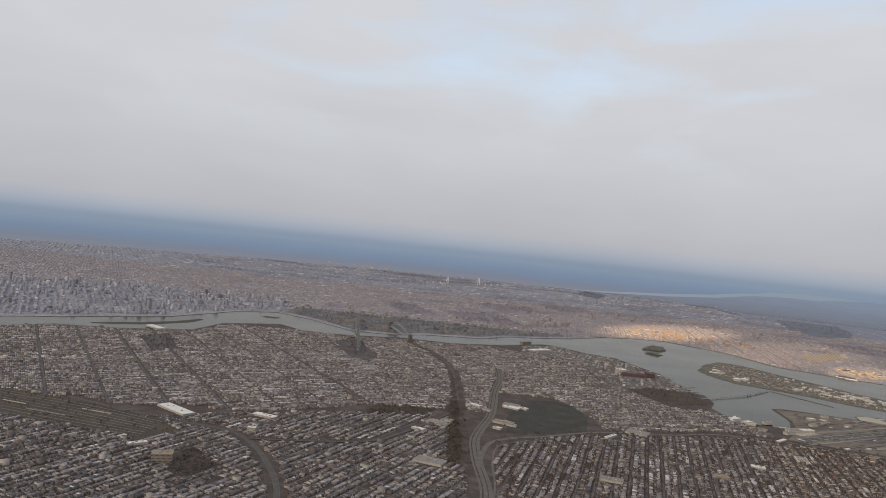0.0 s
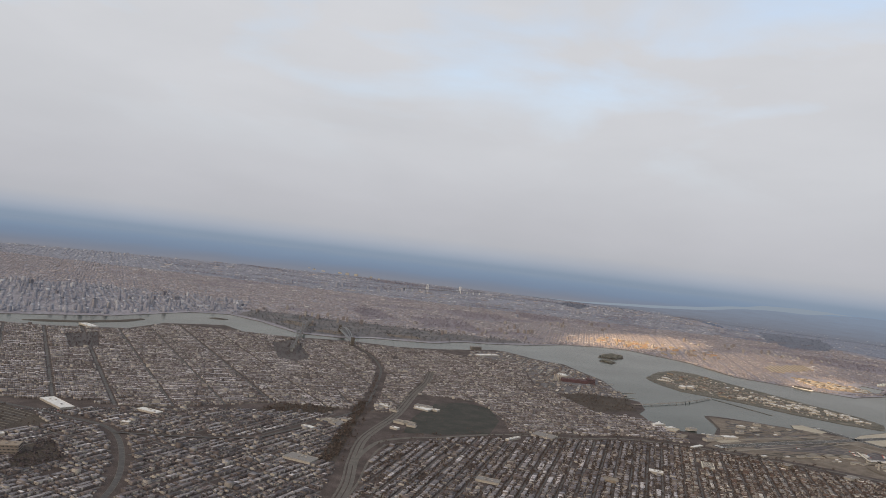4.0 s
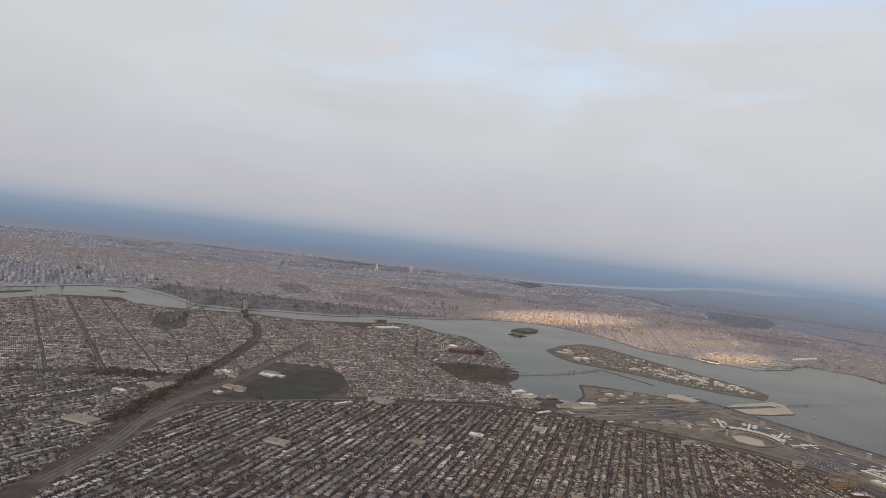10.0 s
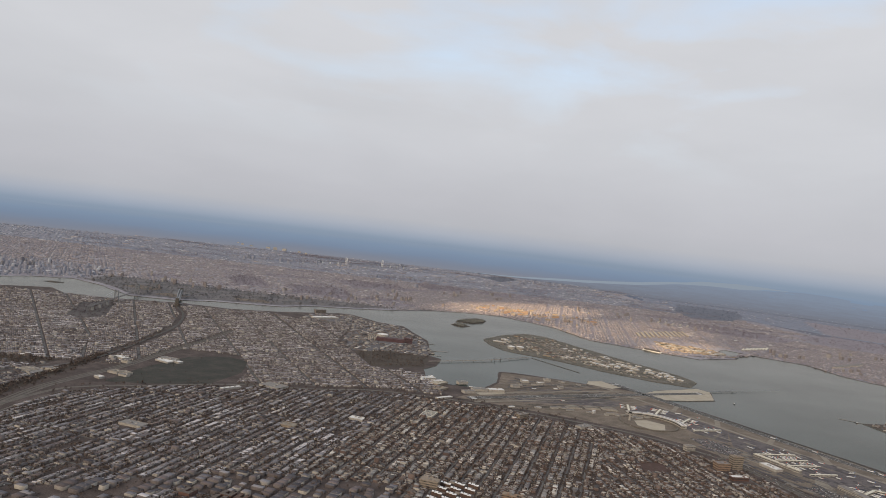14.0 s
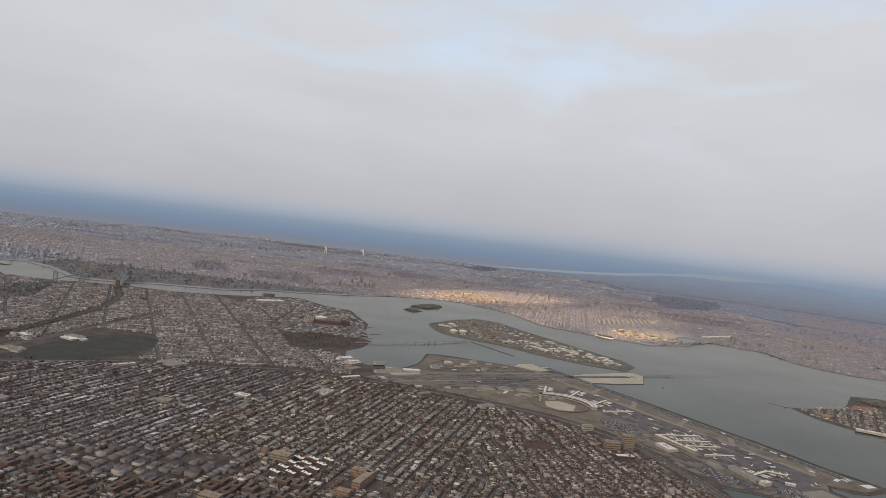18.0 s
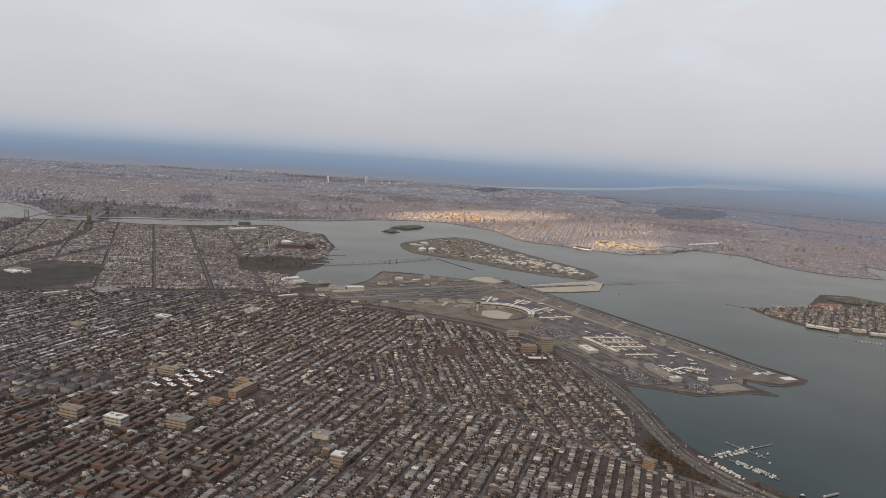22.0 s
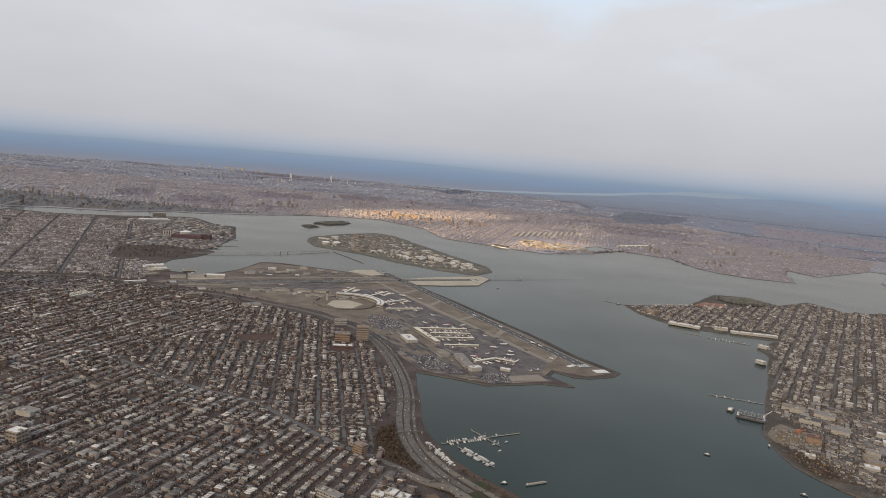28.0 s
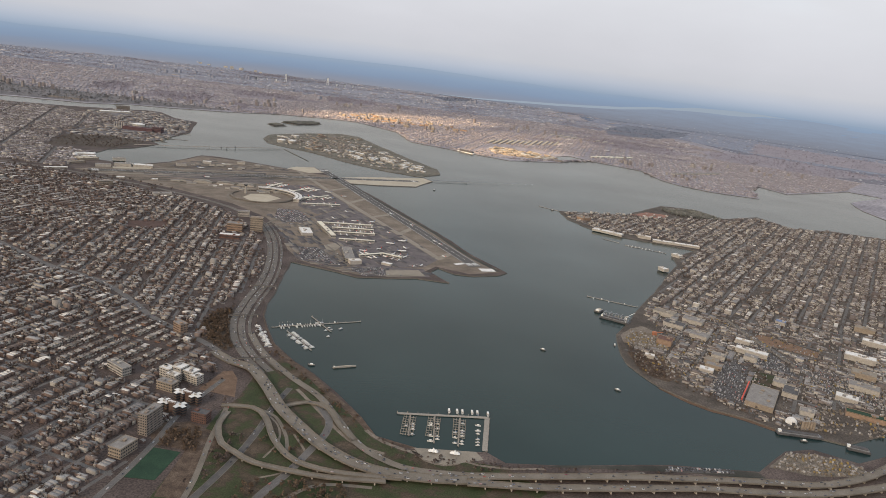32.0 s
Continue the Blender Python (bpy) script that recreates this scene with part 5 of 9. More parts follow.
# worn paving bays of the aprons, each its own tone, and the rough edge of the dike
M_BAY = material("paving_bays", [(0, (0.0694, 0.0638, 0.0672)), (0.45, (0.103, 0.093, 0.093)), (0.8, (0.1512, 0.1355, 0.1232)), (1, (0.2352, 0.2106, 0.177))], vary="island", fine=2, amount=0.2)
for i, (poly, cnt) in enumerate((([(636, 690), (652, 742), (690, 700), (727, 640), (744, 608), (735, 580), (690, 558), (672, 600), (652, 645)], 300), ([(562, 798), (600, 828), (639, 780), (651, 747), (634, 702), (613, 722), (607, 745)], 150), ([(440, 772), (500, 790), (556, 800), (572, 830), (600, 880), (560, 900), (460, 915), (450, 860)], 260), ([(645, 590), (660, 593), (690, 556), (736, 574), (740, 558), (700, 541), (655, 557)], 130), ([(596, 668), (620, 630), (640, 582), (654, 558), (688, 558), (672, 600), (652, 645), (634, 690), (618, 706)], 320))):
    x, y, r2 = scatter(poly, cnt, 410 + i, keep=False)
    n = len(x)
    tagged(boxes("paving_bay", x, y, np.full(n, 0.06), r2.uniform(3, 14, n), r2.uniform(1.5, 5, n), 0.045 + 0.012 * r2.random(n), np.full(n, radians((-59, -59, 30, 25, -62)[i])), [M_BAY, M_BAY]), "worn paving bays of differing grey", "paving", kind="stuff")
DIKE = [(634, 866), (663, 814), (706, 741), (737, 689), (767, 629), (791, 593)]
for off, m, w, lab in ((-2.6, M_GRASS, 3.4, "dark grass bank of the sea dike"), (-5.4, M_ROAD, 0.9, "pale service road behind the sea dike")):
    dike, _ = ribbon("dike", [(x + off * 0.86, y + off * 0.5) for x, y in DIKE], w, 0.11, m)
    tagged(dike, lab, "bank", kind="structure")
for k, (x, y) in enumerate(((650, 690), (668, 690), (682, 694), (700, 664), (706, 630), (700, 610), (718, 622), (690, 600), (612, 760), (626, 760), (622, 800), (600, 806))):
    copy_thing(PLANES[k % 2], pose(x, y, 0.12, 0, 0, 121 + 55 * (k % 3)))
# strips of the western field, sheds and vehicles along them
for a, b, w, m in (((430, 768), (560, 842), 2.2, M_TARMAC), ((452, 800), (575, 872), 2.0, M_TAXI), ((470, 836), (560, 888), 3.0, M_TARMAC), ((462, 866), (548, 906), 2.0, M_TAXI), ((470, 756), (556, 800), 1.6, M_ROAD), ((440, 742), (540, 760), 1.8, M_ROAD), ((618, 700), (640, 735), 2.0, M_ROAD), ((628, 792), (742, 606), 1.2, M_FIELD), ((655, 800), (768, 612), 1.4, M_TAXI)):
    strip("service_strip", a, b, w, 0.1, m, "narrow paved strip across the airfield", "pavement")
rng = random.Random(14)
WESTFIELD = [(372, 700), (440, 742), (556, 770), (600, 842), (628, 868), (598, 898), (552, 905), (452, 926), (436, 862), (400, 812)]
for k in range(30):
    u, v = rng.uniform(390, 600), rng.uniform(705, 900)
    L = rng.uniform(30, 120)
    ends = [(u + s * L / 2 * 0.845, v + s * L / 2 * 0.535) for s in (-1, 1)]
    if all(inside(np.array([p[0]]), np.array([p[1]]), WESTFIELD)[0] for p in ends):
        strip("service_strip", ends[0], ends[1], rng.uniform(0.6, 1.8), 0.094 + 0.0012 * k, rng.choice((M_TARMAC, M_ROAD, M_TAXI, M_GRASS, M_RUNWAY)), "narrow paved strip across the airfield", "pavement")
# worn streaks, old taxi lines and strips of bare soil on the western field
sx, sy, nrng = scatter(WESTFIELD, 420, 417, keep=False)
lean = math.atan2(0.535, 0.845)
verts, faces, mi = [], [], []
for k, (x, y) in enumerate(zip(sx, sy)):
    L, w, bend = nrng.uniform(8, 46), nrng.uniform(0.3, 1.3), nrng.normal(0, 0.12)
    b = len(verts)
    for q in range(7):
        a = lean + nrng.normal(0, 0.004) + bend * (q / 6 - 0.5)
        u = (q / 6 - 0.5) * L
        cx, cy = x + u * math.cos(a), y + u * math.sin(a)
        verts += [(cx + s * w / 2 * math.sin(a), cy - s * w / 2 * math.cos(a), 0.137 + 0.0004 * k) for s in (-1, 1)]
    ok = inside(np.array([v[0] for v in verts[b:]]), np.array([v[1] for v in verts[b:]]), WESTFIELD).all()
    if not ok:
        del verts[b:]
        continue
    faces += [(b + 2 * q, b + 2 * q + 2, b + 2 * q + 3, b + 2 * q + 1)[::-1] for q in range(6)]
    mi += [int(nrng.choice([0, 0, 1, 1, 2, 3]))] * 6
tagged(mesh_ob("field_streaks", verts, faces, [M_TAXI, M_GRASS, M_ROAD, M_TARMAC], mat_index=mi), "worn tan and dark streaks across the western airfield", "pavement", kind="stuff")
pad("sandy_apron", [(406, 796), (436, 822), (441, 803), (412, 786)], 0.09, M_DECK, "tan sandy apron beside the western hangars", "apron")
for k in range(7):
    building("trailer", "white trailer in a curved row on the sandy apron", "trailer", 404 + 4.5 * k, 819 - 1.5 * math.sin(k * 0.5), 3.6, 1.6, 0.8, 4 - 3 * k, M_PALEW, M_WHITE, "trailers by the apron", bulk=0, seed=k, parapet=False)
building("depot", "tan flat-roofed cargo depot", "depot", 369, 816, 20, 11, 2.0, 58, M_TANB, M_DECK, bulk=2)
building("depot", "low tan cargo depot with a pale roof", "depot", 371, 791, 18, 8, 1.5, 58, M_TANB, M_TAXI, bulk=1)
building("depot", "long low white-roofed depot", "depot", 374, 753, 20, 4, 1.2, 43, M_PALEW, M_WHITE, bulk=0)
for k in range(4):
    lying = thing("storage_drum", "white horizontal storage drum beside the bay", "tank", "storage drums", 351.5 + 3.2 * k, 828 + 4.6 * k, 0, -20)
    b = bmesh.new()
    bmesh.ops.create_cone(b, segments=14, radius1=1.6, radius2=1.6, depth=6.4, cap_ends=True, matrix=pose(0, 0, 1.8, 90, 0, 0))
    part("drum", b, M_WHITE, lying)
    for s in (-1, 1):
        part("cradle", slab(2.4, 0.5, 0.7, 0, s * 2.0, 0), M_CONC, lying)
rng = random.Random(15)
for k in range(34):
    u = rng.random()
    x, y = (430 + 150 * u + rng.uniform(-6, 6), 745 + 20 * u + rng.uniform(-4, 14)) if k < 22 else (448 + 95 * u, 905 - 55 * rng.random() + 10 * u)
    building("airport_shed", "small pale airport service shed", "shed", x, y, rng.uniform(3, 9), rng.uniform(2, 4), rng.uniform(0.8, 1.7), 25 + rng.uniform(-8, 8), M_PALEW, rng.choice((M_WHITE, M_GREYR, M_GREYR, M_TAXI)), "airport service sheds", bulk=0, seed=k, parapet=False)
# light pier off the runway deck
pier = thing("light_pier", "narrow steel pier carrying approach lights", "pier", x=714, y=953)
dirx, diry = 0.874, 0.486
part("deck", slab(46, 1.2, 0.25, 23 * dirx, 23 * diry, 1.0, 29.1), M_STEEL, pier)
part("catwalk", slab(112, 0.3, 0.12, 88 * dirx, 88 * diry, 1.0, 29.1), M_STEEL, pier)
for k in range(16):
    part("pile", slab(0.3, 0.3, 2.4, (2 + k * 2.9) * dirx, (2 + k * 2.9) * diry, -1.4), M_STEEL, pier)
part("platform", slab(5, 3, 0.4, 47 * dirx, 47 * diry, 1.0, 29.1), M_STEEL, pier)
for k in range(10):
    part("light_pile", slab(0.3, 0.3, 2.4, (54 + k * 10) * dirx, (54 + k * 10) * diry, -1.4), M_STEEL, pier)
dam = thing("breakwater", "low dark line of piles across the channel", "breakwater", x=505, y=1068)
part("beam", slab(95, 0.5, 0.5, 26, -39, -0.6, math.degrees(math.atan2(-78, 52))), M_ROCK, dam)

# ---- buildings that stand out ----
spot(606, 619, 8), spot(592, 612, 8), spot(596, 590, 9), spot(583, 660, 9)
building("hotel", "tall tan brick hotel above the parkway", "hotel", 606, 620, 9, 6, 10.0, 10, M_TANB, M_TANB, bulk=3, bands=6)
building("hotel_wing", "lower orange-brown hotel wing", "hotel", 592, 613, 11, 7, 5.5, 10, M_ORANGE, M_GREYR, bulk=2, bands=3)
building("school", "brick building with a bright white roof", "building", 596, 590, 14, 5, 2.6, 10, M_REDB, M_WHITE, bulk=1, bands=1)
building("parking_deck", "pale low block beside the airport road", "building", 583, 660, 9, 5, 4.0, 20, M_PALEW, M_GREYR, bulk=2, bands=2)
building("apartment_slab", "pale slab of flats with dark window rows", "apartment building", 627.5, 366.5, 11, 4, 3.6, -32, M_PALEW, M_GREYR, bulk=3, bands=3)
for dx, dy, w, d, h in ((647, 368, 5, 4, 4.2), (652, 369, 4.5, 5, 5.0), (657, 368, 5, 4.5, 4.2), (660, 365.5, 4, 4, 3.6), (651, 364.5, 5, 3.5, 3.4)):
    building("apartment_block", "stepped white block of flats", "apartment building", dx, dy, w, d, h, -20, M_PALEW, M_WHITE, "white stepped blocks", bulk=2, bands=4)
building("school", "yellow-tan brick school block", "school", 651.5, 357.5, 7.5, 4.2, 3.4, -15, M_TANB, M_GREYR, bulk=2, bands=3)
M_TOWERW = material("weathered_tower_brick", [(0, (0.17, 0.145, 0.125)), (1, (0.25, 0.215, 0.185))], scale=0.6, fine=5, amount=0.15)
building("apartment_tower", "tall tan-grey tower of flats", "apartment building", 659, 326, 9, 3.6, 8.0, 78, M_TOWERW, M_GREYR, bulk=3, bands=8)
building("brick_block", "dark red brick block of flats", "apartment building", 673, 337, 6, 4, 3.6, -10, M_REDB, M_DARKR, bulk=1, bands=4)
building("apartment_block", "tan block of flats by the sports field", "apartment building", 657, 310, 5, 8, 3.6, -15, M_TANB, M_GREYR, bulk=2, bands=3)
building("apartment_block", "orange brick block beside the boulevard", "apartment building", 633, 415, 6, 4, 4.5, -35, M_ORANGE, M_GREYR, bulk=1, bands=4)
for q in ((627.5, 366.5, 7), (653, 367, 10), (651, 357, 6), (659, 325, 7), (673, 337, 5), (657, 310, 7), (633, 415, 5)):
    spot(*q)


def cross_block(x, y, turn, size=2.25, h=3.4):
    """A dark brick block on a cross-shaped plan with a white roof."""
    e = thing("cross_plan_flats", "dark brick flats on a cross plan with a bright white roof", "apartment building", "white-roofed flats", x, y, 0, turn)
    w, a = bmesh.new(), bmesh.new()
    for k in range(2):
        slab(size * 2.2, size * 0.72, h + k * 0.004, 0, 0, 0, 45 + 90 * k, bm=w)
        slab(size * 2.3, size * 0.8, 0.15, 0, 0, h + 0.006 + k * 0.004, 45 + 90 * k, bm=a)
    part("wall", w, M_DARKB, e)
    part("roof", a, M_WHITE, e)
    part("roof_hut", slab(0.9, 0.9, 0.5, 0, 0, h + 0.15), M_PALEW, e)
    for k in range(3):
        b = bmesh.new()
        for q in range(2):
            slab(size * 2.22, size * 0.74, 0.5, 0, 0, 0.6 + 1.05 * k + q * 0.003, 45 + 90 * q, bm=b)
        part("window_band", b, M_GLASS, e)
    spot(x, y, size + 1.2)
    return e


for x, y in ((659.6, 350.6), (666.0, 349.2), (657.2, 341.4), (663.8, 340.0)):
    cross_block(x, y, 15)
building("link_block", "white-roofed link between the cross-shaped flats", "apartment building", 662.8, 349.9, 3.4, 1.4, 4.0, -12, M_DARKB, M_WHITE, bulk=0)
building("link_block", "white-roofed link between the cross-shaped flats", "apartment building", 660.5, 340.7, 3.4, 1.4, 4.0, -12, M_DARKB, M_WHITE, bulk=0)


def z_block(x, y, turn):
    """Dark flats stepped in plan, bright white roof."""
    e = thing("stepped_flats", "dark brick flats with a stepped plan and white roof", "apartment building", "white-roofed courtyard flats", x, y, 0, turn)
    w, r = bmesh.new(), bmesh.new()
    for k, (dx, dy, ww, dd) in enumerate(((-2.2, 0.9, 2.4, 2.6), (0, 0, 2.6, 2.6), (2.2, -0.9, 2.4, 2.6))):
        slab(ww, dd, 2.0 + k * 0.005, dx, dy, bm=w)
        slab(ww + 0.1, dd + 0.1, 0.14, dx, dy, 2.01 + k * 0.005, bm=r)
    part("wall", w, M_DARKB, e)
    part("roof", r, M_BRIGHT, e)
    for k in range(2):
        part("roof_hut", slab(0.8, 0.7, 0.5, -1.6 + 3.0 * k, 0.3 - 0.6 * k, 2.17), M_GREYR, e)
    spot(x, y, 4.2)
    return e


for i in range(3):
    for j in range(4):
        z_block(361.5 + 9.0 * i + 3.0 * j, 478.5 + 1.2 * i + 9.3 * j, -16)
for name, lab, x, y, w, d, h, t, wm, rm in (
        ("school", "tan brick school with a flat roof", 360, 502, 12, 7, 4.5, -14, M_TANB, M_TANB), ("hospital", "orange-tan brick hospital wing", 413, 478, 5, 22, 4.6, -18, M_ORANGE, M_TANB),
        ("hospital_wing", "orange brick wing of the hospital", 411, 490, 12, 5, 4.6, -18, M_ORANGE, M_TANB), ("clinic", "low orange brick clinic block", 404, 457, 8, 5, 3.6, -16, M_ORANGE, M_ORANGE),
        ("apartment_block", "block of yellow brick flats", 340, 427, 11, 6, 5, -16, M_TANB, M_TANB), ("apartment_block", "tan brick flats with a courtyard", 397, 424, 12, 7, 4.8, -16, M_TANB, M_GREYR),
        ("apartment_block", "pale flats with white roof huts", 366, 420, 11, 6, 5, -16, M_PALEW, M_WHITE), ("school", "tan brick cube with a pale roof", 483, 394, 6.5, 6, 5.2, -16, M_TANB, M_WHITE),
        ("warehouse", "bright white warehouse with a slatted roof", 359, 680, 11, 21, 1.6, -16, M_PALEW, M_CREAM), ("school", "wide low school with a pale roof", 214, 721, 22, 16, 1.6, -28, M_PALEW, M_GREYR),
        ("school", "thin white school wing", 181, 695, 20, 4, 1.6, 50, M_PALEW, M_WHITE), ("warehouse", "large pale store roof", 94, 778, 18, 14, 1.4, -30, M_PALEW, M_WHITE),
        ("warehouse", "pale store with a tan roof", 81, 707, 12, 10, 1.4, -35, M_PALEW, M_TAXI), ("warehouse", "wide pale industrial roof", 14, 679, 20, 14, 1.5, -28, M_PALEW, M_GREYR),
        ("warehouse", "long white warehouse by the rail yard", -217, 631, 40, 12, 1.6, -38, M_PALEW, M_WHITE), ("warehouse", "two bright white shed roofs", -141, 641, 22, 8, 1.5, -20, M_PALEW, M_WHITE),
        ("apartment_block", "tan brick block of flats", -178, 500, 14, 10, 6, 15, M_TOWERW, M_TANB), ("warehouse", "small pale white shed", -140, 592, 7, 5, 3.5, 0, M_PALEW, M_WHITE),
        ("warehouse", "low white roofed depot", -208, 530, 14, 5, 1.5, 40, M_PALEW, M_WHITE), ("warehouse", "white depot by the river", -405, 1058, 36, 12, 2.0, -38, M_PALEW, M_WHITE),
        ("depot", "very long white-roofed depot", 185, 1240, 46, 14, 1.8, 40, M_PALEW, M_WHITE), ("power_hall", "dark maroon brick power station hall", 303, 1072, 40, 12, 4, 3, M_MAROON, M_MAROON),
        ("power_hall", "dark boiler house of the power station", 328, 1075, 12, 10, 6.5, 3, M_MAROON, M_MAROON), ("apartment_tower", "grey-brown block of flats on the far point", 168, 1300, 20, 7, 5, 35, M_TOWERW, M_GREYR),
        ("garage", "pale garage with skylights", 470, 424, 9, 6, 2.4, -16, M_PALEW, M_GREYR), ("warehouse", "pale shed with a flat roof", 300, 640, 12, 8, 1.5, -16, M_PALEW, M_WHITE),
        ("warehouse", "store with a flat tan roof", 252, 600, 12, 9, 1.5, -16, M_TANB, M_TAXI), ("warehouse", "grey flat roof of a store", 150, 560, 18, 9, 1.5, -16, M_PALEW, M_GREYR), ("bus_depot", "broad grey depot roof", 8, 560, 24, 14, 1.5, -20, M_PALEW, M_GREYR)):
    building(name, lab, "building", x, y, w, d, h, t, wm, rm, bulk=3 if w > 9 else 1, bands=3 if h > 3.4 and w < 30 else 0)
    spot(x, y, max(w, d) * 0.52)

for k, (x, y, w, d) in enumerate(((53, 768, 14, 7), (64, 752, 9, 5), (93, 786, 18, 10), (106, 776, 8, 6), (74, 707, 12, 9), (85, 698, 9, 5), (70, 682, 8, 5), (10, 680, 15, 8), (24, 692, 9, 7), (-4, 650, 12, 6), (-46, 976, 8, 5))):
    building("store", "low store with a pale flat roof by the junction", "store", x, y, w, d, 1.7, -32 + 7 * (k % 3), M_PALEW, (M_WHITE, M_TAXI, M_GREYR)[k % 3], "stores by the junction", bulk=2, seed=k)
    spot(x, y, max(w, d) * 0.5)

for k, (x0, y0, cars_in) in enumerate(((-390, 602, 7), (-352, 606, 5), (-322, 588, 8), (-284, 604, 6))):
    train = thing("commuter_train", "pale steel commuter train standing in the yard", "train", "trains in the yard", x0, y0, 0.12, -13)
    for q in range(cars_in):
        part("carriage", slab(4.4, 0.62, 0.75, 4.7 * q, 0, 0.1, 0, 0.06), M_PALEW if k % 2 else M_STEEL, train)

for k in range(6):
    skylight = thing("skylight_ridge", "dark ridge of skylights across the white warehouse roof", "skylight", "warehouse skylights", 359 + 0.276 * (3.2 * k - 8), 680 + 0.961 * (3.2 * k - 8), 1.745, -16)
    part("frame", slab(9.6, 0.9, 0.35, 0, 0, 0, 0, 0.05), M_GREYR, skylight)
    part("pane", slab(9.0, 0.6, 0.06, 0, 0, 0.352), M_GLASS, skylight)

# power station: stacks and a white tank
for k in range(5):
    e = thing("stack", "tall pale power station stack", "chimney", "power station stacks", 273 + 2.6 * k, 1063 + 1.4 * k)
    b = bmesh.new()
    bmesh.ops.create_cone(b, segments=10, radius1=0.9, radius2=0.6, depth=10, cap_ends=True, matrix=pose(0, 0, 5))
    part("shaft", b, M_PALEW, e)
    b = bmesh.new()
    bmesh.ops.create_cone(b, segments=10, radius1=0.7, radius2=0.7, depth=0.7, cap_ends=True, matrix=pose(0, 0, 9.9))
    part("rim", b, M_REDB, e)


def tank(x, y, r, h, label, dome=0.0, mat=None):
    e = thing("tank", label, "tank", "storage tanks", x, y)
    b = bmesh.new()
    bmesh.ops.create_cone(b, segments=20, radius1=r, radius2=r, depth=h, cap_ends=True, matrix=pose(0, 0, h / 2))
    part("wall", b, mat or M_PALEW, e)
    b = bmesh.new()
    bmesh.ops.create_cone(b, segments=20, radius1=r * 1.02, radius2=r * (0.25 if dome else 0.9), depth=max(0.2, dome), cap_ends=True, matrix=pose(0, 0, h + max(0.2, dome) / 2))
    part("roof", b, M_WHITE, e)
    return e


tank(290, 1098, 8, 5, "wide white storage tank", 1.5)
tank(483, 1134, 6, 3.5, "white round tank on the island", 1.2)
tank(497, 1140, 6, 3.5, "white round tank on the island", 1.2)
# white domed store and silos on the creek
e = thing("dome", "white fabric dome by the creek", "dome", x=917, y=404)
b = bmesh.new()
bmesh.ops.create_uvsphere(b, u_segments=18, v_segments=10, radius=2.6)
bmesh.ops.delete(b, geom=[v for v in b.verts if v.co.z < -0.05], context="VERTS")
part("shell", b, M_WHITE, e)
part("door", slab(1.2, 0.4, 1.2, 0, -2.45, 0), M_DARKR, e)
for k in range(5):
    e = thing("silo", "tan cylindrical silo of the batching plant", "silo", "silos", 919.5 + 1.3 * k, 398.3 + 0.2 * k)
    b = bmesh.new()
    bmesh.ops.create_cone(b, segments=12, radius1=0.62, radius2=0.62, depth=4.0, cap_ends=True, matrix=pose(0, 0, 2.0))
    part("shell", b, M_TANB, e)
    b = bmesh.new()
    bmesh.ops.create_cone(b, segments=12, radius1=0.66, radius2=0.1, depth=0.6, cap_ends=True, matrix=pose(0, 0, 4.3))
    part("cap", b, M_GREYR, e)

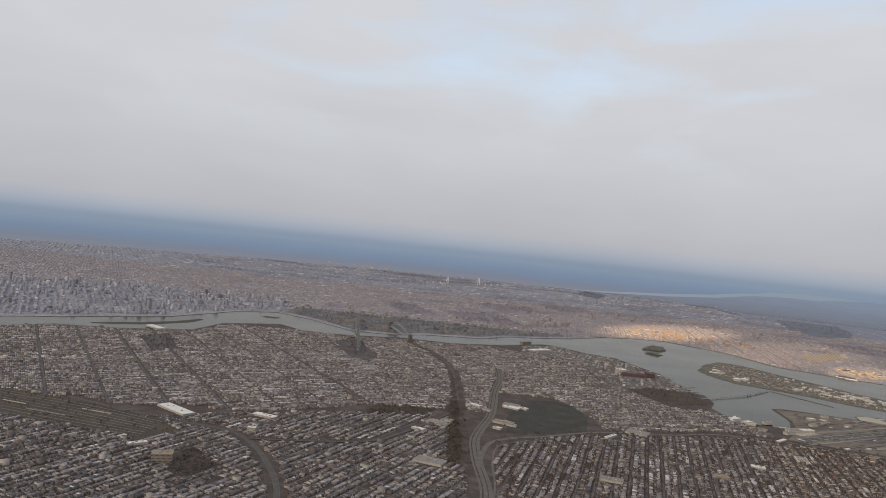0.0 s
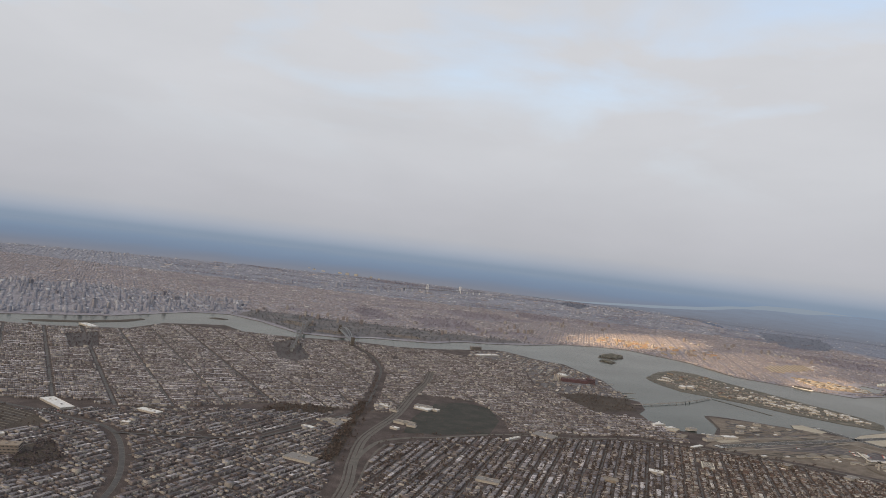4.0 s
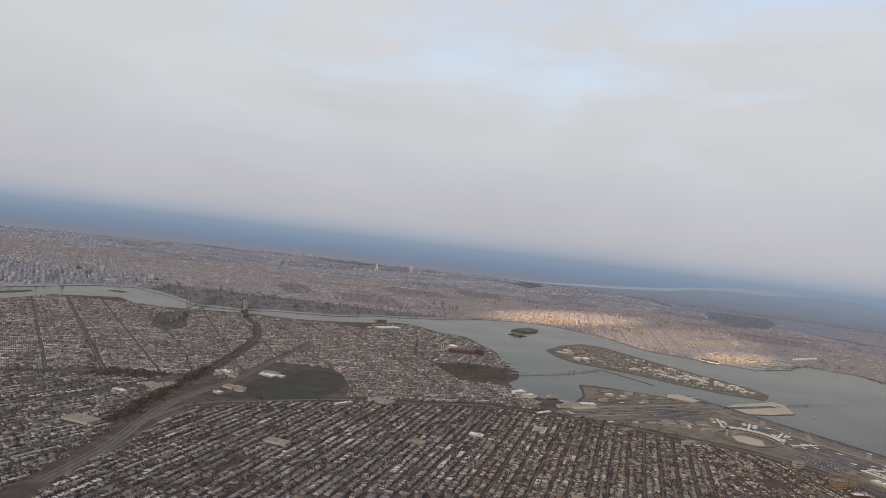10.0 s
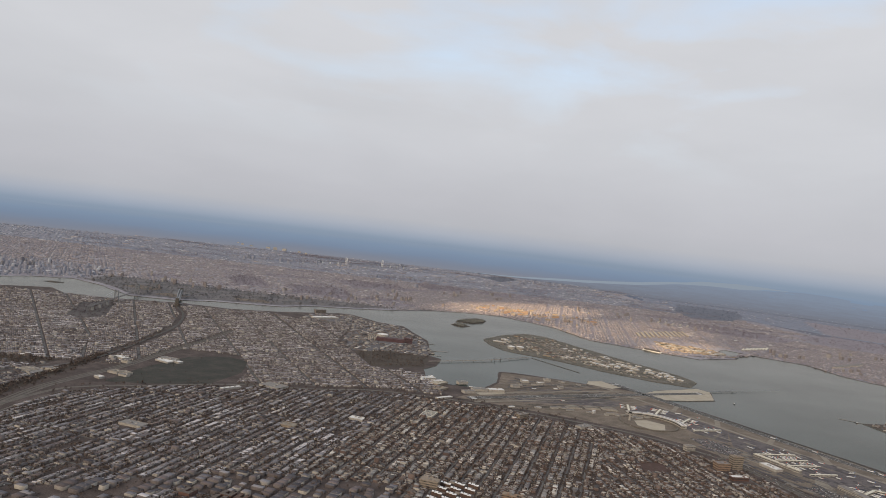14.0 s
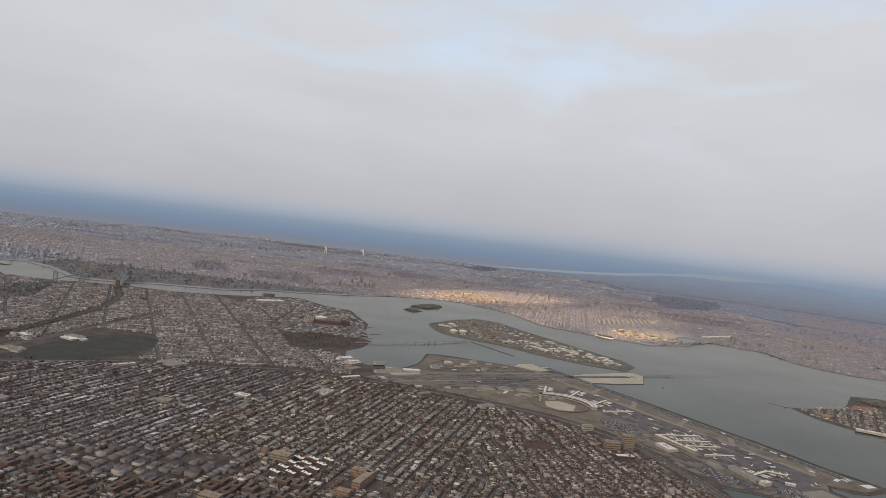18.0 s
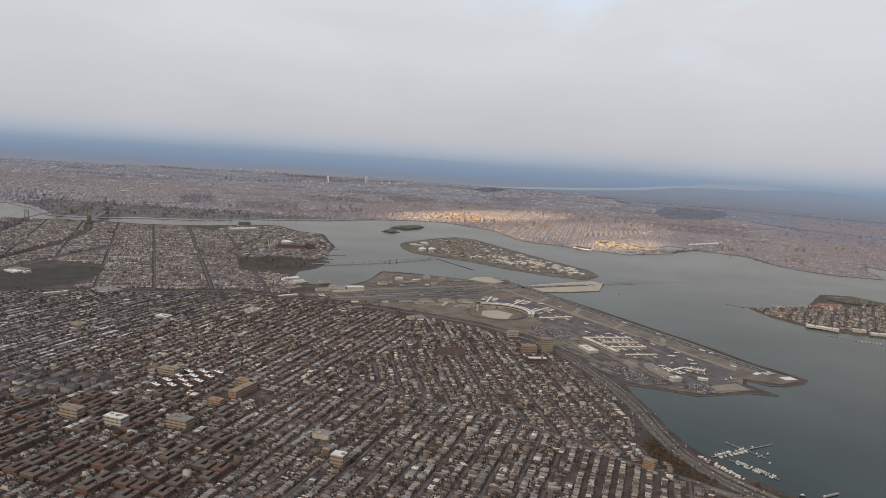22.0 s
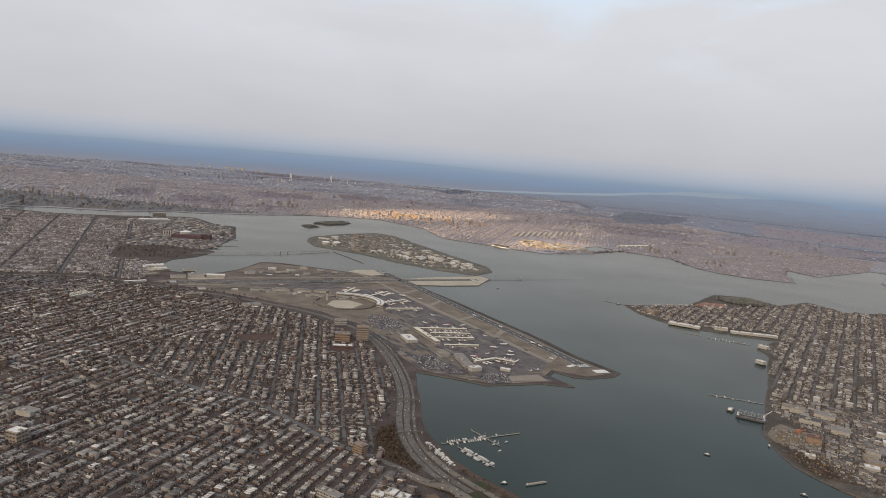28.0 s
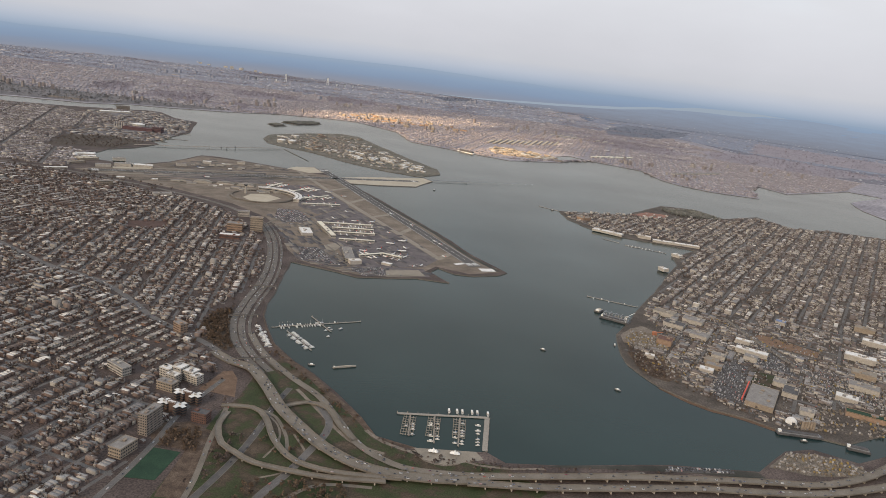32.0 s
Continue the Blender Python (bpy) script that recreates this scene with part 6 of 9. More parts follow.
# peninsula: industry along the water
for name, lab, x, y, w, d, h, t, wm, rm in (
        ("store", "big-box store with a grey roof and red front", 911.5, 425, 12.5, 25, 2.4, -27, M_TANB, M_GREYR), ("warehouse", "long bright white warehouse roof", 929, 488, 17, 5.5, 2.4, -28, M_PALEW, M_WHITE),
        ("warehouse", "grey warehouse with white gables", 925, 478, 7, 6, 2.6, -28, M_PALEW, M_GREYR), ("workshop", "small tan brick workshop", 900, 466, 7, 6, 2.2, -25, M_TANB, M_TAXI), ("workshop", "pale workshop with grey roof", 906, 474, 7, 5, 2.4, -25, M_PALEW, M_GREYR),
        ("workshop", "workshop with a white roof", 893, 452, 7, 5, 2.0, -25, M_PALEW, M_WHITE), ("workshop", "yellow-tan workshop with grey roof", 899, 459, 8, 5, 2.2, -25, M_TANB, M_GREYR), ("factory", "factory with a dark panelled roof", 894, 520.5, 12, 8, 2.4, -30, M_PALEW, M_DARKR),
        ("factory", "flat grey factory roof", 905, 506, 10, 9, 2.2, -30, M_PALEW, M_GREYR), ("factory", "flat grey factory roof", 909, 533, 12, 9, 2.4, -30, M_PALEW, M_GREYR), ("factory", "factory with a pale roof", 893, 541, 13, 8, 2.4, -30, M_PALEW, M_TAXI),
        ("warehouse", "large white-roofed distribution hall", 996, 501, 16, 7, 3, -28, M_PALEW, M_WHITE), ("warehouse", "long yellowish brick warehouse", 1028, 559, 12, 6, 3, -30, M_TANB, M_TAXI), ("warehouse", "long pale warehouse with white roof", 1020, 532, 13, 6, 3, -30, M_PALEW, M_WHITE),
        ("workshop", "workshop with a blue sheet roof", 971, 553, 6, 5, 2.2, -30, M_PALEW, M_BLUE), ("pier_shed", "long white-roofed pier shed", 896, 777, 29, 7, 1.9, -26, M_PALEW, M_WHITE), ("pier_shed", "long pale pier shed", 957, 763, 42, 5.5, 1.8, -7, M_PALEW, M_WHITE),
        ("pier_shed", "tan shed on the point", 880, 830, 12, 9, 2.6, 40, M_ORANGE, M_TAXI), ("pier_shed", "white shed on the quay", 930, 774, 12, 5, 2.6, -12, M_PALEW, M_WHITE), ("boat_store", "boat store with a white roof", 920, 657, 7, 5, 2.2, -60, M_PALEW, M_WHITE),
        ("boat_store", "boat store with a white roof", 945, 712, 8, 5, 2.2, -50, M_PALEW, M_WHITE), ("workshop", "shed with a dark flat roof", 930, 437, 7, 11, 2.2, -28, M_PALEW, M_DARKR), ("workshop", "grey shed with white stripes", 929, 448, 6, 8, 2.2, -28, M_PALEW, M_GREYR),
        ("shed", "grey vaulted shed roof", 928, 414, 6, 5, 2.6, -20, M_PALEW, M_GREYR), ("shed", "long depot with a green roof", 960, 418, 22, 5, 2.2, -22, M_ORANGE, M_LAWN), ("shed", "pale depot with a white roof", 958, 438, 10, 6, 2.4, -28, M_PALEW, M_WHITE),
        ("shed", "pale depot with a grey roof", 975, 455, 14, 8, 2.6, -28, M_PALEW, M_GREYR), ("shed", "tan depot with a flat roof", 985, 475, 12, 8, 2.6, -28, M_TANB, M_TAXI), ("shed", "small white-roofed goods depot", 930, 505, 8, 4, 2.2, -28, M_PALEW, M_WHITE), ("shed", "brown shed of the gravel plant", 880, 487, 8, 7, 3, -25, M_ORANGE, M_REDB),
        ("shed", "small white yard office hut", 866, 462, 5, 3, 1.8, -20, M_PALEW, M_WHITE)):
    building(name, lab, "building", x, y, w, d, h, t, wm, rm, bulk=4 if w > 9 else 1)
    spot(x, y, max(w, d) * 0.5)
e = thing("red_fascia", "bright red fascia band along the store front", "sign", x=904.2, y=427.6, turn=-27)
part("panel", slab(0.5, 25, 1.2, 0, 0, 2.3), M_RED, e)
part("bracket", slab(0.3, 20, 0.4, 0.25, 0, 2.0), M_STEEL, e)
M_RUSTY = material("rusty_orange_steel", [(0, (0.30, 0.11, 0.06)), (1, (0.42, 0.19, 0.11))], rough=0.6, scale=0.8)
e = thing("hopper_plant", "orange-red conveyor plant on the gravel yard", "plant machine", x=877, y=499)
part("hopper", slab(2.5, 2.0, 2.4, 0, 0, 0, 20, 0.3), M_RUSTY, e)
part("conveyor", slab(6, 0.5, 0.4, 2.6, 1.0, 1.6, 25), M_RUSTY, e)
part("leg", slab(0.3, 0.3, 1.6, 4.6, 1.9, 0), M_STEEL, e)
part("leg", slab(0.3, 0.3, 1.6, 2.2, 0.9, 0), M_STEEL, e)

# the island's pale blocks
rng = random.Random(5)
ISLE = [(476, 1205, 6, 24), (520, 1150, 6, 24), (530, 1250, 5, 30), (560, 1285, 5, 26), (582, 1100, 9, 26), (605, 1075, 9, 24), (640, 1085, 12, 26), (662, 1058, 12, 24), (690, 1035, 12, 24), (600, 1180, 6, 34), (640, 1140, 6, 26), (548, 1110, 4, 20)]
for cx, cy, cnt, sp in ISLE:
    for k in range(cnt):
        x, y = cx + rng.uniform(-sp, sp), cy + rng.uniform(-sp, sp)
        if inside(x, y, RIKERS) and all(inside(x + a, y + b2, RIKERS) for a, b2 in ((9, 0), (-9, 0), (0, 9), (0, -9))):
            pale = cx > 570 or cx < 490
            building("prison_block", "pale flat-roofed block on the island" if pale else "dull brown block on the island", "building", x, y, rng.uniform(5, 15), rng.uniform(2.5, 5), rng.uniform(1.2, 2.2), rng.choice((-35, 55)) + rng.uniform(-6, 6),
                     M_PALEW if pale else M_TANB, rng.choice((M_WHITE, M_WHITE, M_DECK)) if pale else rng.choice((M_GREYR, M_TAXI, M_REDB)), "island blocks", bulk=1, seed=k, parapet=False)

xs, ys, nrng = scatter([(472, 1120), (490, 1262), (525, 1300), (560, 1302), (610, 1205), (655, 1120), (700, 1055), (706, 1020), (696, 990), (650, 1003), (600, 1036), (548, 1082)], 230, 606, keep=False)
n = len(xs)
tagged(boxes("island_huts", xs, ys, np.zeros(n), nrng.uniform(1.5, 6, n), nrng.uniform(1, 2.4, n), nrng.uniform(0.6, 1.4, n), np.full(n, radians(-35)) + nrng.choice([0, 1.57], n), [M_PALEW, M_WHITE, M_TAXI, M_GREYR], walls=np.zeros(n, int), roofs=nrng.choice([1, 2, 3, 3], n)), "small pale huts and sheds across the island", "huts", kind="stuff")
hut_x, hut_y, nrng = scatter([(468, 1160), (470, 1215), (500, 1265), (540, 1290), (600, 1205), (650, 1120), (695, 1050), (700, 1015), (660, 1005), (600, 1040), (540, 1100)], 900, 455, keep=False)
n = len(hut_x)
tagged(boxes("island_huts", hut_x, hut_y, np.zeros(n), nrng.uniform(2, 9, n), nrng.uniform(1.5, 3.2, n), nrng.uniform(0.5, 1.4, n), radians(-58) + nrng.normal(0, 0.08, n) + nrng.choice([0, 1.57], n), [M_TOWERW, M_GREYR, M_DARKR, M_TAXI, M_PALEW], walls=np.zeros(n, int), roofs=nrng.choice([1, 1, 2, 3, 4], n)), "low grey huts, sheds and trailers on the island", "huts", kind="stuff")
RIM = RIKERS + RIKERS[:1]
xs, ys, nrng = scatter(RIKERS, 5200, 607, keep=False)
ok = near_line(xs, ys, RIM, 9.0)
trees_stuff("island_scrub", xs[ok], ys[ok], 1.1 * nrng.uniform(0.6, 1.4, ok.sum()), 608, "dark bare scrub along the island's shore", mat=M_DARKWOOD, tris=8)

# market sheds on the far point, and the moored barge
for k in range(22):
    u, v = rng.random(), rng.random()
    x, y = 795 + 95 * u, 1400 - 62 * u + 30 * v - 12
    building("market_shed", "long tan-roofed market shed", "warehouse", x, y, rng.uniform(14, 30), rng.uniform(5, 8), 1.6, rng.uniform(2, 14), M_TANB, rng.choice((M_DECK, M_WHITE, M_TAXI)), "market sheds", bulk=0, seed=k, parapet=False)

xs, ys, nrng = scatter([(795, 1322), (905, 1330), (900, 1392), (880, 1420), (800, 1440), (786, 1400)], 190, 611, keep=False)
n = len(xs)
tagged(boxes("market_buildings", xs, ys, np.zeros(n), nrng.uniform(4, 13, n), nrng.uniform(2, 4, n), nrng.uniform(1.0, 2.2, n), np.full(n, 0.14) + nrng.choice([0, 1.57], n, p=[0.8, 0.2]), [M_TANB, M_WHITE, M_DECK, M_TAXI, M_GREYR], walls=np.zeros(n, int), roofs=nrng.choice([1, 2, 2, 3, 4], n)), "crowded tan and white market buildings", "market", kind="stuff")

# towers of the far shore, and the skyline of tall blocks by the river
M_TOWER = material("grey_tower_wall", [(0, (0.13, 0.13, 0.152)), (0.5, (0.18, 0.177, 0.198)), (0.85, (0.24, 0.232, 0.248)), (1, (0.46, 0.44, 0.43))], vary="object", fine=0.8, amount=0.2)
M_TOWERB = material("brown_tower_wall", [(0, (0.1963, 0.1702, 0.1658)), (0.6, (0.2543, 0.2254, 0.2132)), (1, (0.357, 0.3312, 0.3032))], vary="object", fine=0.8, amount=0.2)


def tower_block(x, y, w, d, h, turn, mat, label, group):
    e = thing("tower_block", label, "tower block", group, x, y, 0, turn)
    part("shaft", slab(w, d, h), mat, e)
    part("crown", slab(w * 0.7, d * 0.7, h * 0.07 + 0.6, 0, 0, h), mat, e)
    return e


SKYLINE = [(-1000, 760), (-570, 1085), (-445, 1205), (-372, 1370), (-300, 1440), (-330, 1640), (-700, 1640), (-1150, 1250)]
xs, ys, nrng = scatter(SKYLINE, 760, 77, keep=False)
for x, y in zip(xs[:40], ys[:40]):
    h = rng.uniform(4, 10) if rng.random() < 0.8 else rng.uniform(10, 19)
    tower_block(x, y, rng.uniform(3, 6.5), rng.uniform(3, 6.5), h, rng.choice((-29, 61)), M_TOWER, "tall grey tower of the riverside skyline", "riverside skyline")
nx = len(xs) - 40
tagged(boxes("skyline_towers", xs[40:], ys[40:], np.zeros(nx), nrng.uniform(2.5, 6, nx), nrng.uniform(2.5, 6, nx), nrng.uniform(3, 12, nx), np.full(nx, radians(-29)), [M_HWALL, M_HROOF]), "dense grey towers of the riverside skyline", "towers", kind="stuff")
for cx, cy, cnt, sp, hh in ((1185, 1517, 2, 8, 15), (1212, 1500, 3, 20, 9), (1060, 1440, 7, 60, 9), (560, 1700, 12, 90, 10), (690, 1650, 8, 70, 9), (300, 1660, 12, 110, 11), (120, 1560, 10, 90, 9), (-150, 1500, 14, 120, 11), (-60, 2650, 12, 160, 24), (-250, 2500, 10, 160, 20), (640, 2650, 8, 150, 20), (200, 2350, 12, 260, 14), (900, 1900, 10, 160, 11), (480, 2050, 14, 220, 12), (1100, 1320, 5, 40, 7), (1080, 2500, 3, 60, 16), (760, 3000, 6, 90, 22), (1330, 1560, 8, 90, 10)):
    for k in range(cnt):
        x, y = cx + rng.gauss(0, sp * 0.5), cy + rng.gauss(0, sp * 0.5)
        s = 1.0 if cy < 2100 else 1.6
        tower_block(x, y, s * rng.uniform(3, 6.5), s * rng.uniform(3, 6.5), hh * (0.72 if cy < 2100 else 0.5) * rng.uniform(0.6, 1.2), rng.uniform(0, 90), M_TOWERB if cy < 2100 else M_HWALL, "brick tower block on the far shore" if cy < 2100 else "distant tower block with painted haze", "far tower blocks")

for k in range(8):
    hx0, hy0 = -560 + 52 * k + rng.uniform(-18, 18), 3470 - 24 * k + rng.uniform(-30, 30)
    tower_block(hx0, hy0, rng.uniform(8, 18), rng.uniform(6, 9), rng.uniform(6, 12), rng.uniform(-20, 20), M_PALEW, "pale slab block on the heights beyond the far bridge", "blocks on the heights")

# ---- bridges ----
def tube(bm, a, b, r, seg=5):
    a, b = Vector(a), Vector(b)
    d = b - a
    m = Matrix.Translation((a + b) / 2) @ d.to_track_quat("Z", "Y").to_matrix().to_4x4()
    bmesh.ops.create_cone(bm, segments=seg, radius1=r, radius2=r, depth=d.length, cap_ends=True, matrix=m)


def suspension_bridge(name, label, ends, towers, deck_z, top, width, mat, thin):
    """Two towers, deck, main cables and hangers."""
    e = thing(name, label, "bridge")
    A, B = Vector((*ends[0], deck_z)), Vector((*ends[1], deck_z))
    d = (B - A).normalized()
    n = Vector((-d.y, d.x, 0))
    c = (A + B) / 2
    ang = math.degrees(math.atan2(d.y, d.x))
    part("deck", slab((B - A).length, width * 0.7, thin * 0.6, c.x, c.y, deck_z - thin * 0.6, ang), M_STREET, e)
    for t in towers:
        T = Vector((*t, 0))
        tw = part("tower", slab(thin * 3, thin * 2, 0.1, T.x, T.y, top, ang), mat, e)
        for s in (-1, 1):
            b = bmesh.new()
            tube(b, T + n * s * width * 0.6 + Vector((0, 0, -2)), T + n * s * width * 0.45 + Vector((0, 0, top)), thin)
            part("tower_leg", b, mat, tw)
        for k in range(4):
            z = deck_z + (top - deck_z) * (k + 0.5) / 3.5
            b = bmesh.new()
            tube(b, T + n * width * 0.5 + Vector((0, 0, z)), T - n * width * 0.5 + Vector((0, 0, z)), thin * 0.7)
            part("cross_beam", b, mat, tw)
    T0, T1 = Vector((*towers[0], top)), Vector((*towers[1], top))
    for s in (-1, 1):
        b = bmesh.new()
        off = n * s * width * 0.45
        pts = [A] + [T0.lerp(T1, k / 12) - Vector((0, 0, (top - deck_z - 1) * (1 - (2 * k / 12 - 1) ** 2))) for k in range(13)] + [B]
        for p, q in zip(pts, pts[1:]):
            tube(b, p + off, q + off, thin * 0.16, 4)
        part("main_cable", b, M_STEEL, e)
        for p in pts[2:-2]:
            b = bmesh.new()
            tube(b, p + off, Vector((p.x, p.y, deck_z)) + off, thin * 0.06, 3)
            part("hanger", b, M_STEEL, e)
    for k in range(12):
        p = A.lerp(B, (k + 0.5) / 12)
        if min((p - Vector((*t, deck_z))).length for t in towers) > 30 and (p - A).length * 4 < (B - A).length or (p - B).length * 4 < (B - A).length:
            part("pier", slab(thin * 2, width * 0.7, deck_z, p.x, p.y, -1, ang), mat, e)
    return e


suspension_bridge("suspension_bridge", "distant grey suspension bridge with two tall towers", ((-60, 2720), (260, 3050)), ((34, 2817), (163, 2950)), 10, 28, 8, M_WHITE, 1.3)
suspension_bridge("river_bridge", "grey suspension bridge over the river strait", ((-104, 1030), (-148, 1400)), ((-119, 1150), (-133, 1262)), 7, 18, 5, M_STEEL, 0.8)
e = thing("arch_bridge", "dark steel railway arch over the strait", "bridge")
A, B = Vector((-36, 1175, 6)), Vector((-78, 1318, 6))
for s in (-1, 1):
    b = bmesh.new()
    off = Vector((0.96, 0.28, 0)) * s * 1.8
    pts = [A.lerp(B, k / 14) + Vector((0, 0, 11 * (1 - (2 * k / 14 - 1) ** 2))) for k in range(15)]
    for p, q in zip(pts, pts[1:]):
        tube(b, p + off, q + off, 0.7)
    part("arch", b, M_STEEL, e)
    for p in pts[1:-1]:
        b = bmesh.new()
        tube(b, p + off, Vector((p.x, p.y, 6)) + off, 0.3, 4)
        part("hanger", b, M_STEEL, e)
c = (A + B) / 2
part("deck", slab((B - A).length, 4.5, 1.0, c.x, c.y, 5, math.degrees(math.atan2(B.y - A.y, B.x - A.x))), M_STEEL, e)
for p in (A, B):
    part("stone_tower", slab(5, 6, 14, p.x, p.y, -1, 16), M_ROCK, e)

# the low bridge to the island
e = thing("island_bridge", "long low concrete bridge to the island", "bridge")
line = [(358, 942), (413, 982), (449, 1011), (501, 1066)]
_, pts = ribbon("deck", line, 1.6, [0.9, 1.1, 1.3, 0.9], M_ROAD, e, thick=0.2)
for s in (-1, 1):
    edge = []
    for i, p in enumerate(pts):
        d = pts[min(i + 1, len(pts) - 1)] - pts[max(i - 1, 0)]
        edge.append(p + Vector((-d.y, d.x, 0)).normalized() * s * 0.85 + Vector((0, 0, 0.2)))
    ribbon("parapet", [(p.x, p.y) for p in edge], 0.12, [p.z for p in edge], M_CONC, e, smooth=False, thick=0.3)
for p in pts[1::4]:
    part("pier", slab(0.2, 0.9, p.z + 0.85, p.x, p.y, -1.2, 40), M_CONC, e)
for q in ((447, 1009), (455, 1017)):
    part("lift_tower", slab(0.5, 1.2, 4.2, q[0], q[1], -1.0, 42), M_STEEL, e)


# ---- docks, boats, barges ----
M_DOCK = material("weathered_dock_planks", [(0, (0.22, 0.20, 0.175)), (1, (0.32, 0.295, 0.26))], scale=1.5, fine=8, amount=0.2)
M_HULL = material("boat_gelcoat", [(0, (0.55, 0.55, 0.55)), (0.7, (0.75, 0.75, 0.74)), (0.85, (0.20, 0.24, 0.32)), (1, (0.70, 0.69, 0.66))], vary="object", rough=0.35, fine=4, amount=0.05)


def dock(name, label, a, b, width, group=""):
    A, B = Vector(a), Vector(b)
    d = B - A
    e = thing(name, label, "dock", group)
    c = (A + B) / 2
    ang = math.degrees(math.atan2(d.y, d.x))
    part("deck", slab(d.length, width, 0.16, c.x, c.y, -0.36, ang), M_DOCK, e)
    n = max(2, int(d.length / 4))
    for k in range(n + 1):
        p = A.lerp(B, k / n)
        part("pile", slab(0.18, 0.18, 1.6, p.x - d.normalized().y * width * 0.5, p.y + d.normalized().x * width * 0.5, -1.2), M_DOCK, e)
    return e


def boat(length, sail=False, hull=None):
    """A moored boat: hull, deck, cabin, windscreen, and a mast if it sails."""
    e = thing("sailing_boat" if sail else "motor_boat", "white sailing boat at its mooring" if sail else "white motor boat at its mooring", "boat", "boats in the marina")
    w = length * 0.3
    b = bmesh.new()
    outline = [(-0.5, 0.8), (-0.2, 1.0), (0.15, 0.95), (0.35, 0.6), (0.5, 0.0)]
    ring = [(u * length, q * w / 2) for u, q in outline] + [(u * length, -q * w / 2) for u, q in outline[-2::-1]]
    hi = [b.verts.new((x, y, 0.16 * length)) for x, y in ring]
    lo = [b.verts.new((x * 0.92, y * 0.72, -0.05 * length)) for x, y in ring]
    k = len(ring)
    for i in range(k):
        b.faces.new((hi[i], hi[(i + 1) % k], lo[(i + 1) % k], lo[i]))
    b.faces.new(lo)
    bmesh.ops.recalc_face_normals(b, faces=b.faces[:])
    part("hull", b, hull or M_HULL, e)
    b = bmesh.new()
    b.faces.new([b.verts.new((x * 0.97, y * 0.94, 0.15 * length)) for x, y in ring])
    bmesh.ops.recalc_face_normals(b, faces=b.faces[:])
    part("deck", b, M_PALEW, e)
    part("cabin", slab(length * 0.4, w * 0.62, 0.16 * length, -0.02 * length, 0, 0.15 * length, 0, 0.03), M_PAINT, e)
    if sail:
        part("mast", slab(0.05, 0.05, length * 1.2, 0.08 * length, 0, 0.15 * length), M_PALEW, e)
        part("boom", slab(length * 0.45, 0.06, 0.08, -0.15 * length, 0, 0.36 * length), M_BLUE, e)
    return e


BOATS = [boat(1.9), boat(2.4), boat(1.7, True), boat(3.6)]
for i, bt in enumerate(BOATS):
    bt.matrix_basis = pose(*((700, 434), (704, 446), (692, 447), (763.5, 371.5))[i], -0.5, 0, 0, (30, 40, 50, 98)[i])
rng = random.Random(9)


def moor(a, b, step, side, kinds, angle, fill=0.8, reach=1.6, z=-0.5):
    A, B = Vector(a), Vector(b)
    d = (B - A).normalized()
    n = Vector((-d.y, d.x))
    u = 0.8
    while u < (B - A).length:
        for s in side:
            if rng.random() < fill:
                p = A + d * u + n * s * reach
                k = rng.choice(kinds)
                copy_thing(BOATS[k], pose(p.x, p.y, z, 0, 0, math.degrees(math.atan2(n.y * s, n.x * s)) + angle + rng.uniform(-5, 5)))
        u += step


dock("jetty", "long timber jetty with moored boats", (671, 436), (712, 460), 0.6, "old marina docks")
dock("jetty", "timber jetty with moored boats", (679, 434), (696, 414), 0.6, "old marina docks")
dock("jetty", "short timber jetty with boats", (686, 458), (700, 440), 0.5, "old marina docks")
moor((674, 437.5), (694, 449.5), 1.35, (-1, 1), (0, 1, 2), 0, 0.62)
moor((694, 449.5), (711, 459), 3.0, (1,), (0, 1), 0, 0.3)
moor((681, 432), (695.5, 415.5), 1.1, (-1, 1), (0, 1, 1), 0, 0.72)
moor((688, 455), (699, 441.5), 2.6, (1, -1), (0, 2), 0, 0.4)
# boats laid up ashore
for k in range(46):
    u = k / 46
    x, y = 664.6 + 12.5 * u + rng.uniform(-1.2, 1.4), 434 - 24 * u + rng.uniform(-1.2, 1.2)
    e = copy_thing(BOATS[rng.choice((0, 1, 1))], pose(x, y, 0.18, 0, 0, rng.uniform(15, 50)))
    tagged(e, "white motor boat laid up on the shore", "boat", "boats ashore")
dock("head_pier", "long plank head pier of the marina", (743, 363.5), (780, 370), 1.5, "new marina docks")
dock("entry_pier", "wide plank entry pier of the marina", (779.3, 369), (778.3, 343), 2.0, "new marina docks")
for x0, y0, x1, y1 in ((748.3, 363.6, 749.2, 347), (758, 365, 759, 344), (768.2, 366.6, 768.2, 344)):
    dock("finger_pier", "narrow floating pier with berths", (x0, y0), (x1, y1), 0.5, "new marina docks")
    for k in range(8):
        for s in (-1, 1):
            dock("berth", "thin floating berth arm", (x0 + s * 0.3, y0 - 2 - 2 * k), (x0 + s * 2.4, y0 - 2 - 2 * k), 0.16, "berth arms")
moor((748.4, 361), (749.2, 348), 2.0, (1, -1), (0, 2), 0, 0.35, 1.4)
moor((758, 362), (759, 345), 2.0, (1, -1), (0, 1, 2), 0, 0.5, 1.4)
moor((768.2, 363), (768.2, 345), 2.0, (1, -1), (0, 2), 0, 0.45, 1.4)
moor((777, 363), (777, 346), 2.2, (-1,), (1, 2), 0, 0.6, 1.4)
for x, y in ((766.8, 372), (769, 372.2), (773, 372.8), (775.2, 373), (779.6, 373.2)):
    copy_thing(BOATS[3], pose(x, y, -0.5, 0, 0, 98 + rng.uniform(-3, 3)))


